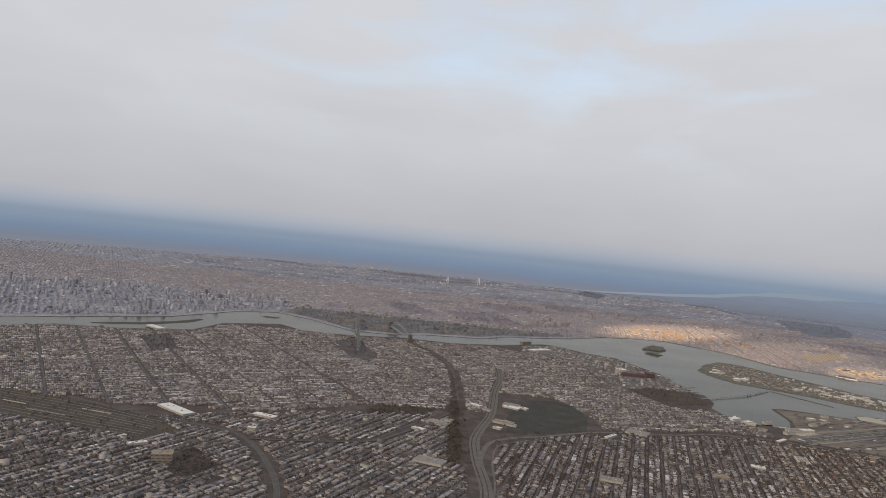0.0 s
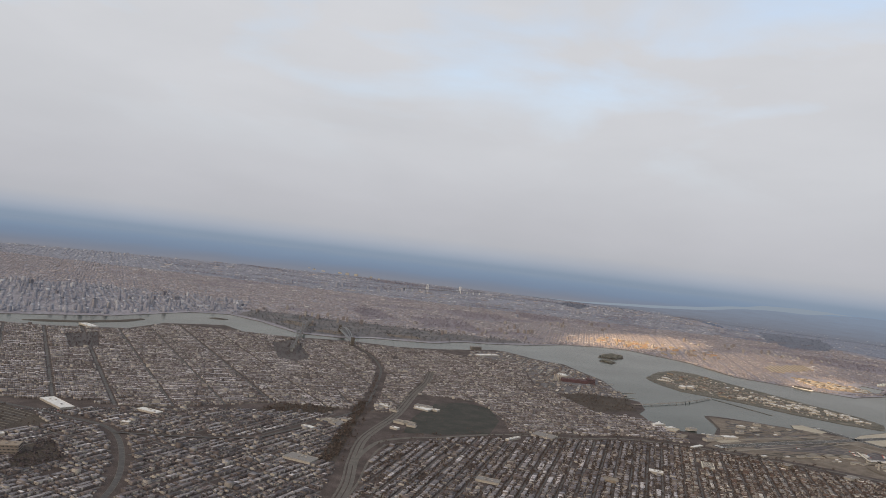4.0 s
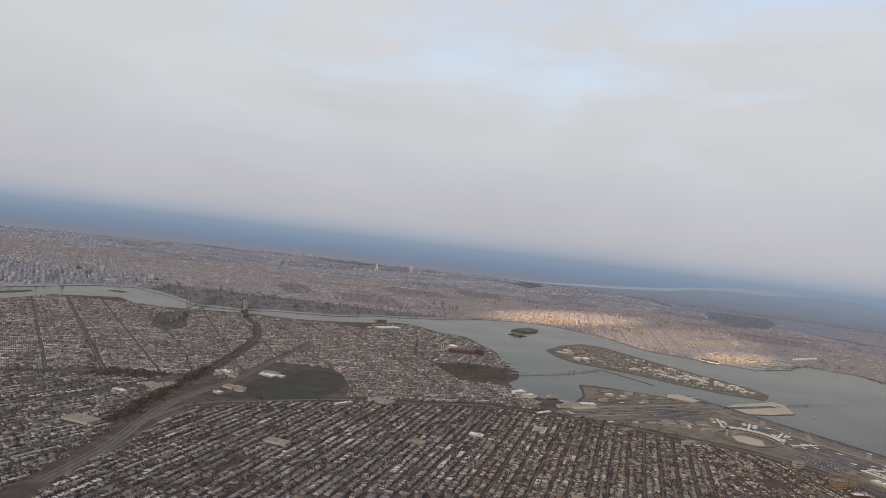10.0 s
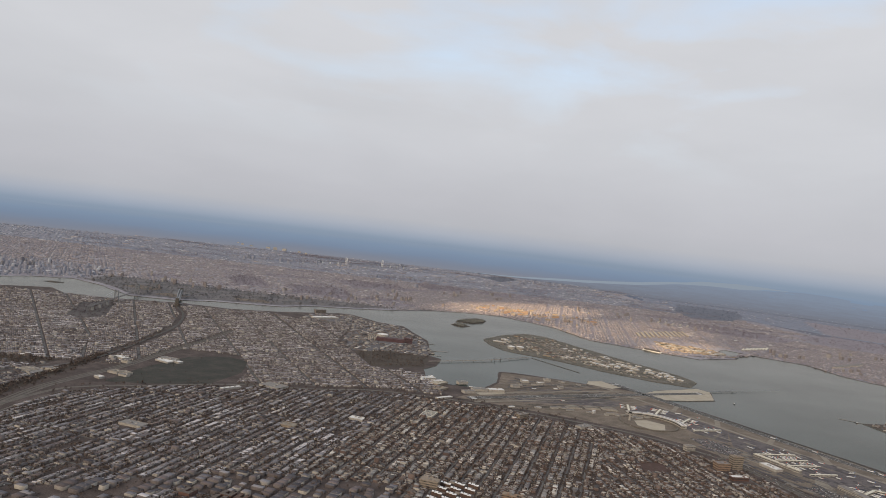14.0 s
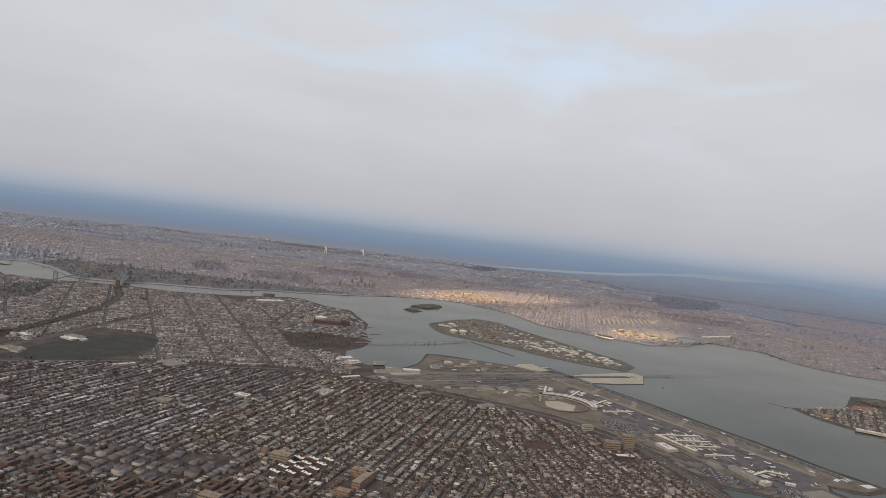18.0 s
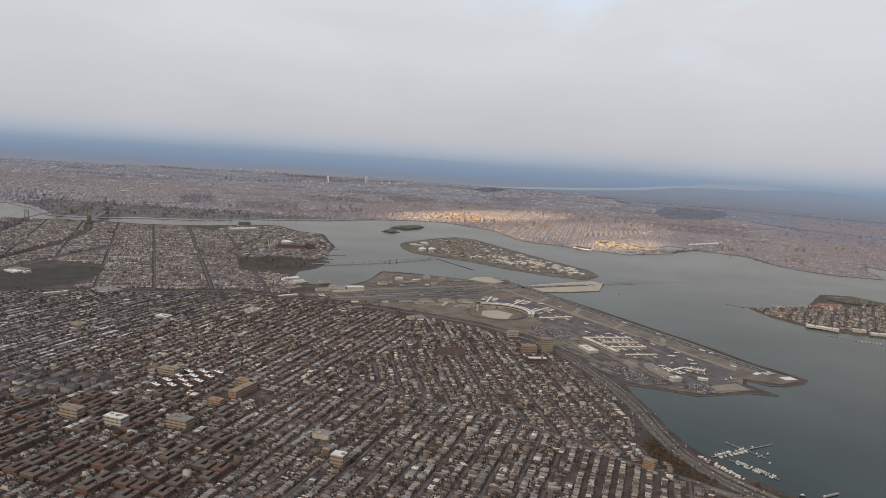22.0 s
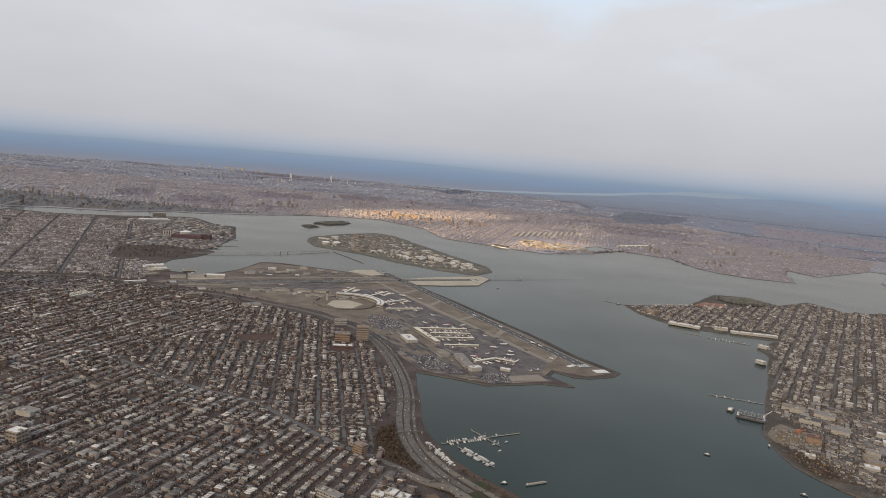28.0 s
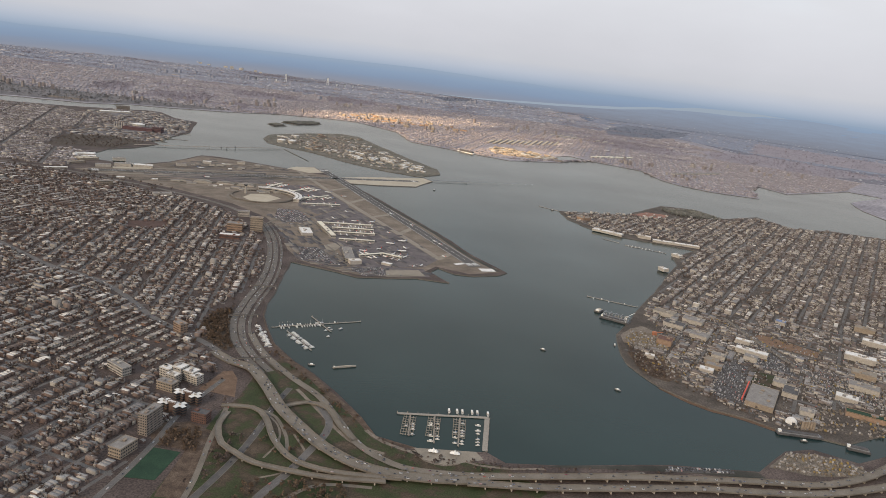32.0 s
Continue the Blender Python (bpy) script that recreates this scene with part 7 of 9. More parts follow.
def barge(name, label, x, y, length, width, turn, load, mat):
    e = thing(name, label, "barge", "barges", x, y, -0.6, turn)
    b = slab(length, width, 1.1 if width > 1 else 0.75, bevel=0.2)
    part("hull", b, mat, e)
    part("coaming", slab(length * 0.86, width * 0.8, 0.35 if width > 1 else 0.1, 0, 0, 1.1 if width > 1 else 0.75), M_STEEL, e)
    part("cargo", slab(length * 0.8, width * 0.7, max(load, 0.08), 0, 0, 1.3 if width > 1 else 0.8, 0, min(0.3, load * 0.4)), M_DARKR if load > 0.3 else M_DECK, e)
    part("deck_house", slab(1.2 if width > 1 else 0.5, width * 0.5, 1.0 if width > 1 else 0.4, -length * 0.44, 0, 1.1 if width > 1 else 0.75), M_PAINT, e)
    return e


barge("hopper_barge", "long grey barge at anchor", 714.5, 400.5, 11, 0.9, 28, 0.02, M_DOCK)
barge("hopper_barge", "long dark barge moored at the quay", 916, 392.5, 20, 3.0, 0, 0.5, M_DARKR)
barge("hopper_barge", "dark scrap barge moored in the creek", 938, 385.5, 9, 3.0, -14, 0.7, M_DARKR)
barge("prison_barge", "large white moored barge with several decks", 748, 1296, 34, 7, -38, 2.4, M_PAINT)
WORKBOAT = boat(3.2, hull=M_DARKR)
WORKBOAT.matrix_basis = pose(809, 454, -0.5, 0, 0, -30)
tagged(WORKBOAT, "small dark-hulled workboat on the open bay", "boat", "workboats")
for x, y, t in ((841, 415, -30), (916, 387.5, -5), (851, 863, 10), (722, 894, 40), (700, 398, 0), (850, 475, 80)):
    e = copy_thing(WORKBOAT, pose(x, y, -0.5, 0, 0, t))
    tagged(e, "small dark-hulled workboat on the open bay", "boat", "workboats")
barge("work_platform", "floating work platform with pipes", 858, 519, 18, 7, -25, 0.5, M_DARKR)
barge("work_platform", "small floating steel work platform", 850, 532, 6, 4, 60, 0.3, M_DARKR)
for k in range(9):
    e = thing("pipe_rack", "pale pipe rack on the floating platform", "rack", "pipe racks", 851 + 1.7 * k, 523 - 0.85 * k, 1.2, rng.uniform(0, 90))
    part("post", slab(0.3, 0.3, rng.uniform(0.8, 1.8)), M_PALEW, e)
    part("beam", slab(1.2, 0.3, 0.3, 0, 0, 0.7), M_PALEW, e)
dock("jetty", "narrow jetty off the point", (847, 561), (878, 551), 0.8, "peninsula jetties")
dock("jetty", "narrow jetty off the point", (905, 735), (938, 722), 0.7, "peninsula jetties")
dock("jetty", "narrow jetty off the point", (888, 750), (900, 742), 0.7, "peninsula jetties")
dock("jetty", "jetty at the tip", (838, 878), (858, 864), 1.4, "peninsula jetties")
dock("coal_pier", "long pier of the power station", (331, 1073), (366, 1094), 2.5, "power station piers")
dock("coal_pier", "short pier of the power station", (352, 990), (374, 998), 2.0, "power station piers")
dock("coal_pier", "long pier of the power station", (352, 1024), (384, 1038), 2.5, "power station piers")
moor((850, 559), (874, 552), 5, (1, -1), (0, 1), 0, 0.5)
moor((907, 734), (936, 723), 3, (1, -1), (0, 1), 0, 0.6)

# white tents by the marina
for x, y in ((759.3, 336.5), (767.2, 337)):
    e = thing("tent", "white peaked pavilion tent on the promenade", "tent", "pavilion tents", x, y)
    b = bmesh.new()
    for dx, hh in ((-1.0, 0.9), (0, 1.4), (1.0, 0.9)):
        bmesh.ops.create_cone(b, segments=6, radius1=1.0, radius2=0.05, depth=hh, cap_ends=False, matrix=pose(dx, 0, 0.6 + hh / 2))
    part("canopy", b, M_PAINT, e)
    for s in (-1.2, 1.2):
        for q in (-0.5, 0.5):
            part("pole", slab(0.08, 0.08, 0.7, s, q), M_STEEL, e)
pad("plaza", [(752, 338), (775, 341), (778, 336), (764, 329), (756, 331)], 0.09, M_TAXI, "tan paved plaza by the marina", "plaza")

# lattice frames and a crane of the floating dock
dock_frame = thing("floating_dock_frame", "pale steel frames and gangways of the floating dock", "dock", x=858, y=519, turn=-25)
for k in range(5):
    for s in (-1, 1):
        part("frame_post", slab(0.25, 0.25, 2.6, -7 + 3.4 * k, s * 3.0, 0.4), M_STEEL, dock_frame)
    part("frame_beam", slab(0.3, 6.3, 0.3, -7 + 3.4 * k, 0, 3.0), M_STEEL, dock_frame)
for s in (-1, 1):
    part("gangway", slab(16, 0.7, 0.2, 0, s * 3.3, 2.2), M_STEEL, dock_frame)
crane = thing("dock_crane", "small pale crane on the floating dock", "crane", x=863, y=514, turn=20)
part("tower", slab(0.8, 0.8, 3.2, 0, 0, 0.4), M_PAINT, crane)
part("cab", slab(1.2, 1.0, 0.8, 0.2, 0, 3.6, 0, 0.1), M_PALEW, crane)
b = bmesh.new()
tube(b, (0.5, 0, 4.0), (5.5, 0, 6.6), 0.16)
part("jib", b, M_PAINT, crane)


# ---- cars ----
M_CARP = material("car_paint", [(0, (0.03, 0.03, 0.035)), (0.3, (0.10, 0.10, 0.11)), (0.5, (0.30, 0.31, 0.32)), (0.7, (0.65, 0.65, 0.65)), (0.9, (0.06, 0.08, 0.16)), (1, (0.35, 0.05, 0.04))], vary="object", rough=0.35, fine=4, amount=0.05)
M_CARS = material("parked_car_paint", [(0, (0.03, 0.03, 0.035)), (0.4, (0.08, 0.08, 0.09)), (0.7, (0.17, 0.17, 0.18)), (0.93, (0.42, 0.42, 0.42)), (1, (0.25, 0.06, 0.045))], vary="island", rough=0.4, fine=4, amount=0.05)


def car():
    e = thing("car", "car driving on the highway", "car", "cars on the roads")
    part("body", slab(0.95, 0.4, 0.2, 0, 0, 0.02, 0, 0.03), M_CARP, e)
    part("cabin", slab(0.5, 0.34, 0.12, -0.05, 0, 0.22, 0, 0.03), M_GLASS, e)
    return e


CAR = car()
CAR.matrix_basis = pose(725, 326, 1.42, 0, 0, -40)
rng = random.Random(3)
for pts, width, density in CARRIAGEWAYS:
    for a, b in zip(pts, pts[1:]):
        d = b - a
        near = a.x > 540 and a.y < 680
        if rng.random() < density * (0.105 if near else 0.008) * d.length * width / 3:
            n = Vector((-d.y, d.x, 0)).normalized()
            o = rng.uniform(-0.4, 0.4) * width
            p = a.lerp(b, rng.random()) + n * o
            copy_thing(CAR, pose(p.x, p.y, p.z + 0.01, 0, 0, math.degrees(math.atan2(d.y, d.x)) + (180 if o > 0 else 0)))


more = np.random.default_rng(36)
tx, ty, tz, ta = [], [], [], []
for pts, width, density in CARRIAGEWAYS:
    for a, b in zip(pts, pts[1:]):
        d = b - a
        if a.x > 540 and a.y < 680 and density > 0.25:
            for _ in range(more.poisson(density * 0.17 * d.length * width / 3)):
                o = more.choice([-0.36, -0.14, 0.14, 0.36]) * width
                p = a.lerp(b, more.random()) + Vector((-d.y, d.x, 0)).normalized() * o
                tx.append(p.x), ty.append(p.y), tz.append(p.z + 0.07), ta.append(math.atan2(d.y, d.x))
n = len(tx)
tagged(boxes("traffic", np.array(tx), np.array(ty), np.array(tz), more.uniform(0.8, 1.15, n), np.full(n, 0.4), more.uniform(0.2, 0.36, n), np.array(ta), [M_CARS, M_CARS]), "dense traffic of dark, grey and white cars", "cars", kind="stuff")


def parked(poly, angle, row, step, fill, seed, label, z=0.1, keep=False):
    rng2 = np.random.default_rng(seed)
    a = radians(angle)
    cx, cy = np.mean([p[0] for p in poly]), np.mean([p[1] for p in poly])
    r = max(math.hypot(p[0] - cx, p[1] - cy) for p in poly)
    U, V = np.meshgrid(np.arange(-r, r, step), np.arange(-r, r, row))
    U, V = U.ravel(), V.ravel()
    x, y = cx + U * math.cos(a) - V * math.sin(a), cy + U * math.sin(a) + V * math.cos(a)
    ok = inside(x, y, poly) & (rng2.random(len(x)) < fill)
    x, y = x[ok], y[ok]
    n = len(x)
    one = np.ones(n)
    ob = boxes("parked_cars", x, y, np.full(n, z + 0.05), 0.4 * one, 0.95 * one, 0.3 * one * rng2.uniform(0.9, 1.5, n), np.full(n, a), [M_CARS, M_CARS])
    return tagged(ob, label, "cars", kind="stuff")


parked([(887, 420), (901, 417), (908, 440), (921, 469), (909, 472), (893, 440)], -27, 2.1, 0.62, 0.5, 1, "rows of parked cars at the store")
parked([(925, 470), (945, 462), (942, 500), (926, 505)], -27, 1.9, 0.62, 0.6, 2, "rows of parked cars among the sheds")
parked([(646, 588), (659, 593), (681, 558), (655, 557)], -60, 1.9, 0.62, 0.42, 3, "rows of parked cars at the airport")
parked([(599, 702), (617, 706), (636, 672), (618, 655), (606, 668)], -60, 1.9, 0.62, 0.42, 4, "rows of parked cars at the airport")
parked([(690, 552), (707, 566), (712, 558), (713, 546), (700, 540)], 10, 1.8, 0.62, 0.6, 5, "rows of service vehicles")
parked([(846, 345), (874, 350.5), (873, 353), (848, 348.5)], 10, 1.6, 0.6, 0.6, 6, "parked cars by the water")
parked([(940, 440), (985, 430), (990, 465), (955, 480)], -25, 1.8, 0.65, 0.5, 7, "parked cars and trucks in the yards")
parked([(-240, 600), (-180, 600), (-150, 640), (-175, 640)], -20, 3, 0.9, 0.5, 8, "parked cars by the rail yard")
MACH = material("yard_machine_paint", [(0, (0.30, 0.21, 0.06)), (0.2, (0.15, 0.12, 0.09)), (0.6, (0.19, 0.17, 0.15)), (0.85, (0.36, 0.34, 0.32)), (1, (0.09, 0.08, 0.07))], vary="island", fine=4)
for i, (poly, cnt) in enumerate((([(891, 360), (903, 373), (916, 376), (931, 370), (933, 363), (905, 357.5)], 420), ([(912, 396), (960, 400), (985, 412), (940, 428), (925, 410)], 500), ([(856, 480), (860, 472), (880, 476), (880, 500), (864, 503)], 420), ([(930, 440), (990, 425), (1000, 470), (950, 470)], 420), ([(856, 466), (858, 441), (868, 434), (890, 430), (900, 462), (884, 480), (873, 469)], 460), ([(884, 480), (930, 470), (948, 505), (930, 545), (892, 560), (880, 520)], 700), ([(955, 480), (1000, 480), (1040, 520), (990, 552), (950, 530)], 420))):
    x, y, r2 = scatter(poly, cnt, 90 + i, keep=False)
    n = len(x)
    tagged(boxes("yard_clutter", x, y, np.full(n, 0.1), r2.uniform(0.4, 1.4, n), r2.uniform(0.3, 0.8, n), r2.uniform(0.25, 0.9, n), r2.uniform(0, 3.1, n), [MACH, MACH]), "yellow, grey and white machines and scrap in the yard", "machines", kind="stuff")

# ---- housing ----
M_W1 = material("brick_house_walls", [(0, (0.10, 0.068, 0.058)), (0.5, (0.145, 0.104, 0.088)), (1, (0.20, 0.155, 0.135))], vary="island", fine=2, amount=0.2)
M_W2 = material("pale_house_walls", [(0, (0.24, 0.215, 0.19)), (0.6, (0.32, 0.295, 0.265)), (1, (0.40, 0.365, 0.31))], vary="island", fine=2, amount=0.15)
M_R = [material("silver_roof_coat", [(0, (0.4692, 0.435, 0.392)), (1, (0.6732, 0.635, 0.5782))], vary="island", fine=2.5, amount=0.12),
       material("light_grey_roof", [(0, (0.215, 0.202, 0.19)), (1, (0.325, 0.308, 0.292))], vary="island", fine=2.5, amount=0.2),
       material("mid_grey_roof", [(0, (0.142, 0.135, 0.135)), (1, (0.228, 0.217, 0.214))], vary="island", fine=2.5, amount=0.25),
       material("brown_shingle_roof", [(0, (0.105, 0.080, 0.068)), (1, (0.188, 0.150, 0.130))], vary="island", fine=2.5, amount=0.25),
       material("dark_tar_roof", [(0, (0.064, 0.059, 0.058)), (1, (0.122, 0.115, 0.11))], vary="island", fine=2.5, amount=0.25)]
HMATS = [M_W1, M_W2, *M_R]
# greyed brick; on the old western districts the grey paints in haze
M_W3 = material("greyed_brick_walls", [(0, (0.105, 0.088, 0.084)), (0.6, (0.15, 0.128, 0.12)), (1, (0.21, 0.185, 0.17))], vary="island", fine=2, amount=0.2)
AMATS = [M_W3, M_W2, *M_R]
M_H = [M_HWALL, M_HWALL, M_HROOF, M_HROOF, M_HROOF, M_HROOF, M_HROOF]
# cool copies of the roofs above, western haze painted into the colour
M_RC = [material("silver_roof_hazed", [(0, (0.4344, 0.4067, 0.4116)), (1, (0.6206, 0.5831, 0.5873))], vary="island", fine=2.5, amount=0.12),
        material("light_grey_roof_hazed", [(0, (0.2049, 0.1911, 0.1987)), (1, (0.3175, 0.2969, 0.3062))], vary="island", fine=2.5, amount=0.2),
        material("mid_grey_roof_hazed", [(0, (0.1311, 0.1225, 0.1325)), (1, (0.2151, 0.2009, 0.2138))], vary="island", fine=2.5, amount=0.25),
        material("brown_shingle_roof_hazed", [(0, (0.0973, 0.0764, 0.0743)), (1, (0.1741, 0.1421, 0.1405))], vary="island", fine=2.5, amount=0.25),
        material("dark_tar_roof_hazed", [(0, (0.0574, 0.0529, 0.0592)), (1, (0.1107, 0.1019, 0.1114))], vary="island", fine=2.5, amount=0.25)]
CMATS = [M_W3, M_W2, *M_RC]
# western trees: twig colour greyed to carry the same painted haze
M_MAUVE = material("haze_greyed_twigs", [(0, (0.0795, 0.065, 0.0672)), (1, (0.1304, 0.1067, 0.1087))], vary="island", fine=1.5, amount=0.3)
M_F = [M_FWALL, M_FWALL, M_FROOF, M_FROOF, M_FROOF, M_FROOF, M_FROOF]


def district(name, poly, angle, rows, frontage, length, cross, size, seed, label, gable=0.4, skip=0.06, mats=None, tall=0.0, jitter=0.2, pale=0.5, run=9, garages=0.45, joined=0.32, anchor=None, wings=0.0, huts=0.0):
    """Rows of houses on a street grid. Each run of neighbours has its own mix: attached or free-standing, ridged or flat, pale or dark roofs."""
    x, y, row, blk, rng = lots(poly, angle, rows, frontage, length, cross, seed, skip, anchor)
    n = len(x)
    ca, sa = math.cos(radians(-angle)), math.sin(radians(-angle))
    along = -x * sa + y * ca
    key = (row * 131 + np.floor(along / (frontage * run) + row * 0.37).astype(int) * 7919) % 1999
    brng = np.random.default_rng(seed + 500)
    b_tone, b_att, b_h, b_g, b_w, b_off, b_gone = (brng.random(1999)[key] for _ in range(7))
    stay = b_gone > 0.035
    x, y, row, b_tone, b_att, b_h, b_g, b_w, b_off = (q[stay] for q in (x, y, row, b_tone, b_att, b_h, b_g, b_w, b_off))
    n = len(x)
    att = b_att < joined
    w = size[0] * (0.8 + 0.5 * b_w) * np.where(att, rng.uniform(0.93, 1.08, n), rng.uniform(0.65, 1.35, n))
    d = frontage * np.where(att, rng.uniform(0.9, 1.0, n), rng.uniform(0.55, 0.9, n))
    h = size[1] * (0.78 + 0.5 * b_h) * np.where(att, rng.uniform(0.95, 1.05, n), rng.uniform(0.7, 1.3, n))
    big = rng.random(n) < tall
    h = np.where(big, h * rng.uniform(1.3, 2.2, n), h)
    d = np.where(big, d * rng.uniform(1.4, 3.0, n), d)
    w = np.where(big, w * rng.uniform(1.0, 1.5, n), w)
    across = (b_off - 0.5) * 0.9 + np.where(att, 0, rng.normal(0, jitter * 1.3, n))
    slip = np.where(att, 0, rng.normal(0, jitter, n))
    x = x + across * ca - slip * sa
    y = y + across * sa + slip * ca
    g = (rng.random(n) < gable * (0.5 + b_g)) & ~big & ~att
    t = np.clip(np.where(att, 0.95 * b_tone + 0.2 * rng.random(n), 0.5 * b_tone + 0.62 * rng.random(n)) + (pale - 0.5), 0, 1.2)
    cell = (np.floor(x / 34 + 0.3 * np.sin(y / 40)).astype(int) * 61 + np.floor(y / 26).astype(int) * 17) % 997
    t = np.clip(t + (brng.random(997)[cell] - 0.5) * 0.3, 0, 1.2)
    ridx = np.select([t > 1.04, t > 0.69, t > 0.46, t > 0.24], [2, 3, 4, 5], 6)
    ridx = np.where(rng.random(n) < 0.014, 2, ridx)
    widx = (rng.random(n) < 0.3).astype(int)
    turned = g & (rng.random(n) < 0.6)
    spin = radians(-angle) + np.where(turned, math.pi / 2, 0) + np.where(att, 0, rng.normal(0, 0.04, n))
    w, d = np.where(turned, d, w), np.where(turned, w, d)
    base = np.zeros(n)
    m = n
    if wings:
        # lower rear wings, narrower than the house
        pick = rng.random(m) < wings
        k = pick.sum()
        away = np.where(row[pick] % 2 == 0, 1, -1) * (w[pick] * 0.5 + rng.uniform(0.1, 0.5, k))
        side = rng.uniform(-0.25, 0.25, k)
        x, y = np.concatenate([x, x[:m][pick] + away * ca - side * sa]), np.concatenate([y, y[:m][pick] + away * sa + side * ca])
        w, d, h = np.concatenate([w, rng.uniform(0.6, 1.3, k)]), np.concatenate([d, frontage * rng.uniform(0.4, 0.7, k)]), np.concatenate([h, h[pick] * rng.uniform(0.5, 0.8, k)])
        spin, g, base = np.concatenate([spin, np.full(k, radians(-angle))]), np.concatenate([g, rng.random(k) < 0.3]), np.concatenate([base, np.zeros(k)])
        widx, ridx = np.concatenate([widx, widx[pick]]), np.concatenate([ridx, rng.choice([3, 4, 4, 5, 6, 6], k)])
    if huts:
        # stair huts and vents on the flat roofs
        pick = (rng.random(m) < huts) & ~g[:m]
        k = pick.sum()
        away, side = rng.uniform(-0.3, 0.3, k) * w[:m][pick], rng.uniform(-0.25, 0.25, k) * d[:m][pick]
        x, y = np.concatenate([x, x[:m][pick] + away * ca - side * sa]), np.concatenate([y, y[:m][pick] + away * sa + side * ca])
        w, d, h, base = np.concatenate([w, rng.uniform(0.25, 0.6, k)]), np.concatenate([d, rng.uniform(0.2, 0.5, k)]), np.concatenate([h, rng.uniform(0.15, 0.4, k)]), np.concatenate([base, h[:m][pick]])
        spin, g = np.concatenate([spin, np.full(k, radians(-angle))]), np.concatenate([g, np.zeros(k, bool)])
        widx, ridx = np.concatenate([widx, np.zeros(k, int)]), np.concatenate([ridx, rng.choice([2, 3, 5, 6], k)])
    n = len(x)
    if garages:
        pick = np.concatenate([rng.random(m) < garages, np.zeros(n - m, bool)])
        back = np.where(row[pick[:m]] % 2 == 0, 1, -1) * rng.uniform(2.0, 2.9, pick.sum())
        side = rng.uniform(-0.7, 0.7, pick.sum())
        k = pick.sum()
        x = np.concatenate([x, x[pick] + back * ca - side * sa])
        y = np.concatenate([y, y[pick] + back * sa + side * ca])
        w, d, h = np.concatenate([w, rng.uniform(0.6, 1.4, k)]), np.concatenate([d, rng.uniform(0.6, 1.1, k)]), np.concatenate([h, rng.uniform(0.5, 0.9, k)])
        spin, g = np.concatenate([spin, np.full(k, radians(-angle))]), np.concatenate([g, np.zeros(k, bool)])
        widx, ridx = np.concatenate([widx, np.ones(k, int)]), np.concatenate([ridx, rng.choice([3, 4, 5, 6], k)])
        base = np.concatenate([base, np.zeros(k)])
        n += k
    ob = boxes(name, x, y, base, w, d, h, spin, mats or HMATS, g, walls=widx, roofs=ridx)
    return tagged(ob, label, "houses", kind="stuff")


def streets(name, poly, angle, period, length, cross, width, label, anchor=None, mat=None):
    """Street strips of a grid, cut to their district."""
    a = radians(-angle)
    cx, cy = sum(p[0] for p in poly) / len(poly), sum(p[1] for p in poly) / len(poly)
    r = max(math.hypot(p[0] - cx, p[1] - cy) for p in poly)
    s0 = -(anchor[0] - cx) * math.sin(a) + (anchor[1] - cy) * math.cos(a) - cross / 2 if anchor else 0.0
    verts, faces = [], []

    def strip_of(along, off, wd, z):
        u = np.arange(-r, r, 6.0)
        px, py = (cx + off * math.cos(a) - u * math.sin(a), cy + off * math.sin(a) + u * math.cos(a)) if along else (cx + u * math.cos(a) - off * math.sin(a), cy + u * math.sin(a) + off * math.cos(a))
        ok = inside(px, py, poly) & free(px, py)
        dx, dy = (-math.sin(a), math.cos(a)) if along else (math.cos(a), math.sin(a))
        for i in np.nonzero(ok)[0]:
            b = len(verts)
            for s, q in ((-3.02, -1), (3.02, -1), (3.02, 1), (-3.02, 1)):
                verts.append((px[i] + dx * s - dy * q * wd / 2, py[i] + dy * s + dx * q * wd / 2, z))
            faces.append((b, b + 1, b + 2, b + 3))
    nb = int(2 * r / period) + 2
    for i in range(nb):
        strip_of(True, (i - nb / 2) * period, width, 0.04)
    k = -math.ceil(r / length)
    while k * length < r:
        strip_of(False, k * length + s0 + cross / 2, cross * 0.55, 0.045)
        k += 1
    return tagged(mesh_ob(name, verts, faces, mat or M_STREET), label, "streets", kind="structure")


BOULEVARD = [(470, 520), (528, 482), (560, 470), (588, 450), (615, 425), (645, 405)]
MAIN = [(48, 150), (640, 150), (660, 290), (662, 345), (662, 385), *BOULEVARD[::-1], (480, 560), (500, 620), (495, 700), (440, 727), (380, 742), (305, 743), (252, 721), (176, 702), (111, 664), (64, 625), (52, 500)]
NORTH = [(480, 560), (474, 522), (528, 486), (588, 455), (615, 430), (645, 411), (636, 447), (640, 480), (638, 520), (630, 555), (612, 600), (596, 632), (560, 675), (500, 706), (498, 620)]
WEST = [(-420, 150), (34, 150), (34, 720), (-50, 700), (-150, 650), (-220, 610), (-420, 560)]
ASTORIA = [(-820, 480), (-420, 560), (-420, 650), (-290, 630), (-150, 655), (-50, 728), (70, 745), (80, 850), (150, 850), (178, 770), (180, 716), (305, 765), (372, 765), (368, 815), (350, 860), (292, 868), (260, 960), (235, 1000), (235, 1180), (150, 1190), (95, 1225), (40, 1200), (-45, 1205), (-138, 1175), (-230, 1180), (-330, 1165), (-350, 1070), (-450, 1010), (-530, 990), (-745, 690)]
OLD_WEST = [(-640, 520), (-420, 560), (-420, 650), (-290, 630), (-150, 655), (-50, 728), (20, 738), (-125, 1178), (-138, 1175), (-230, 1180), (-330, 1165), (-350, 1070), (-450, 1010), (-530, 990), (-640, 830)]
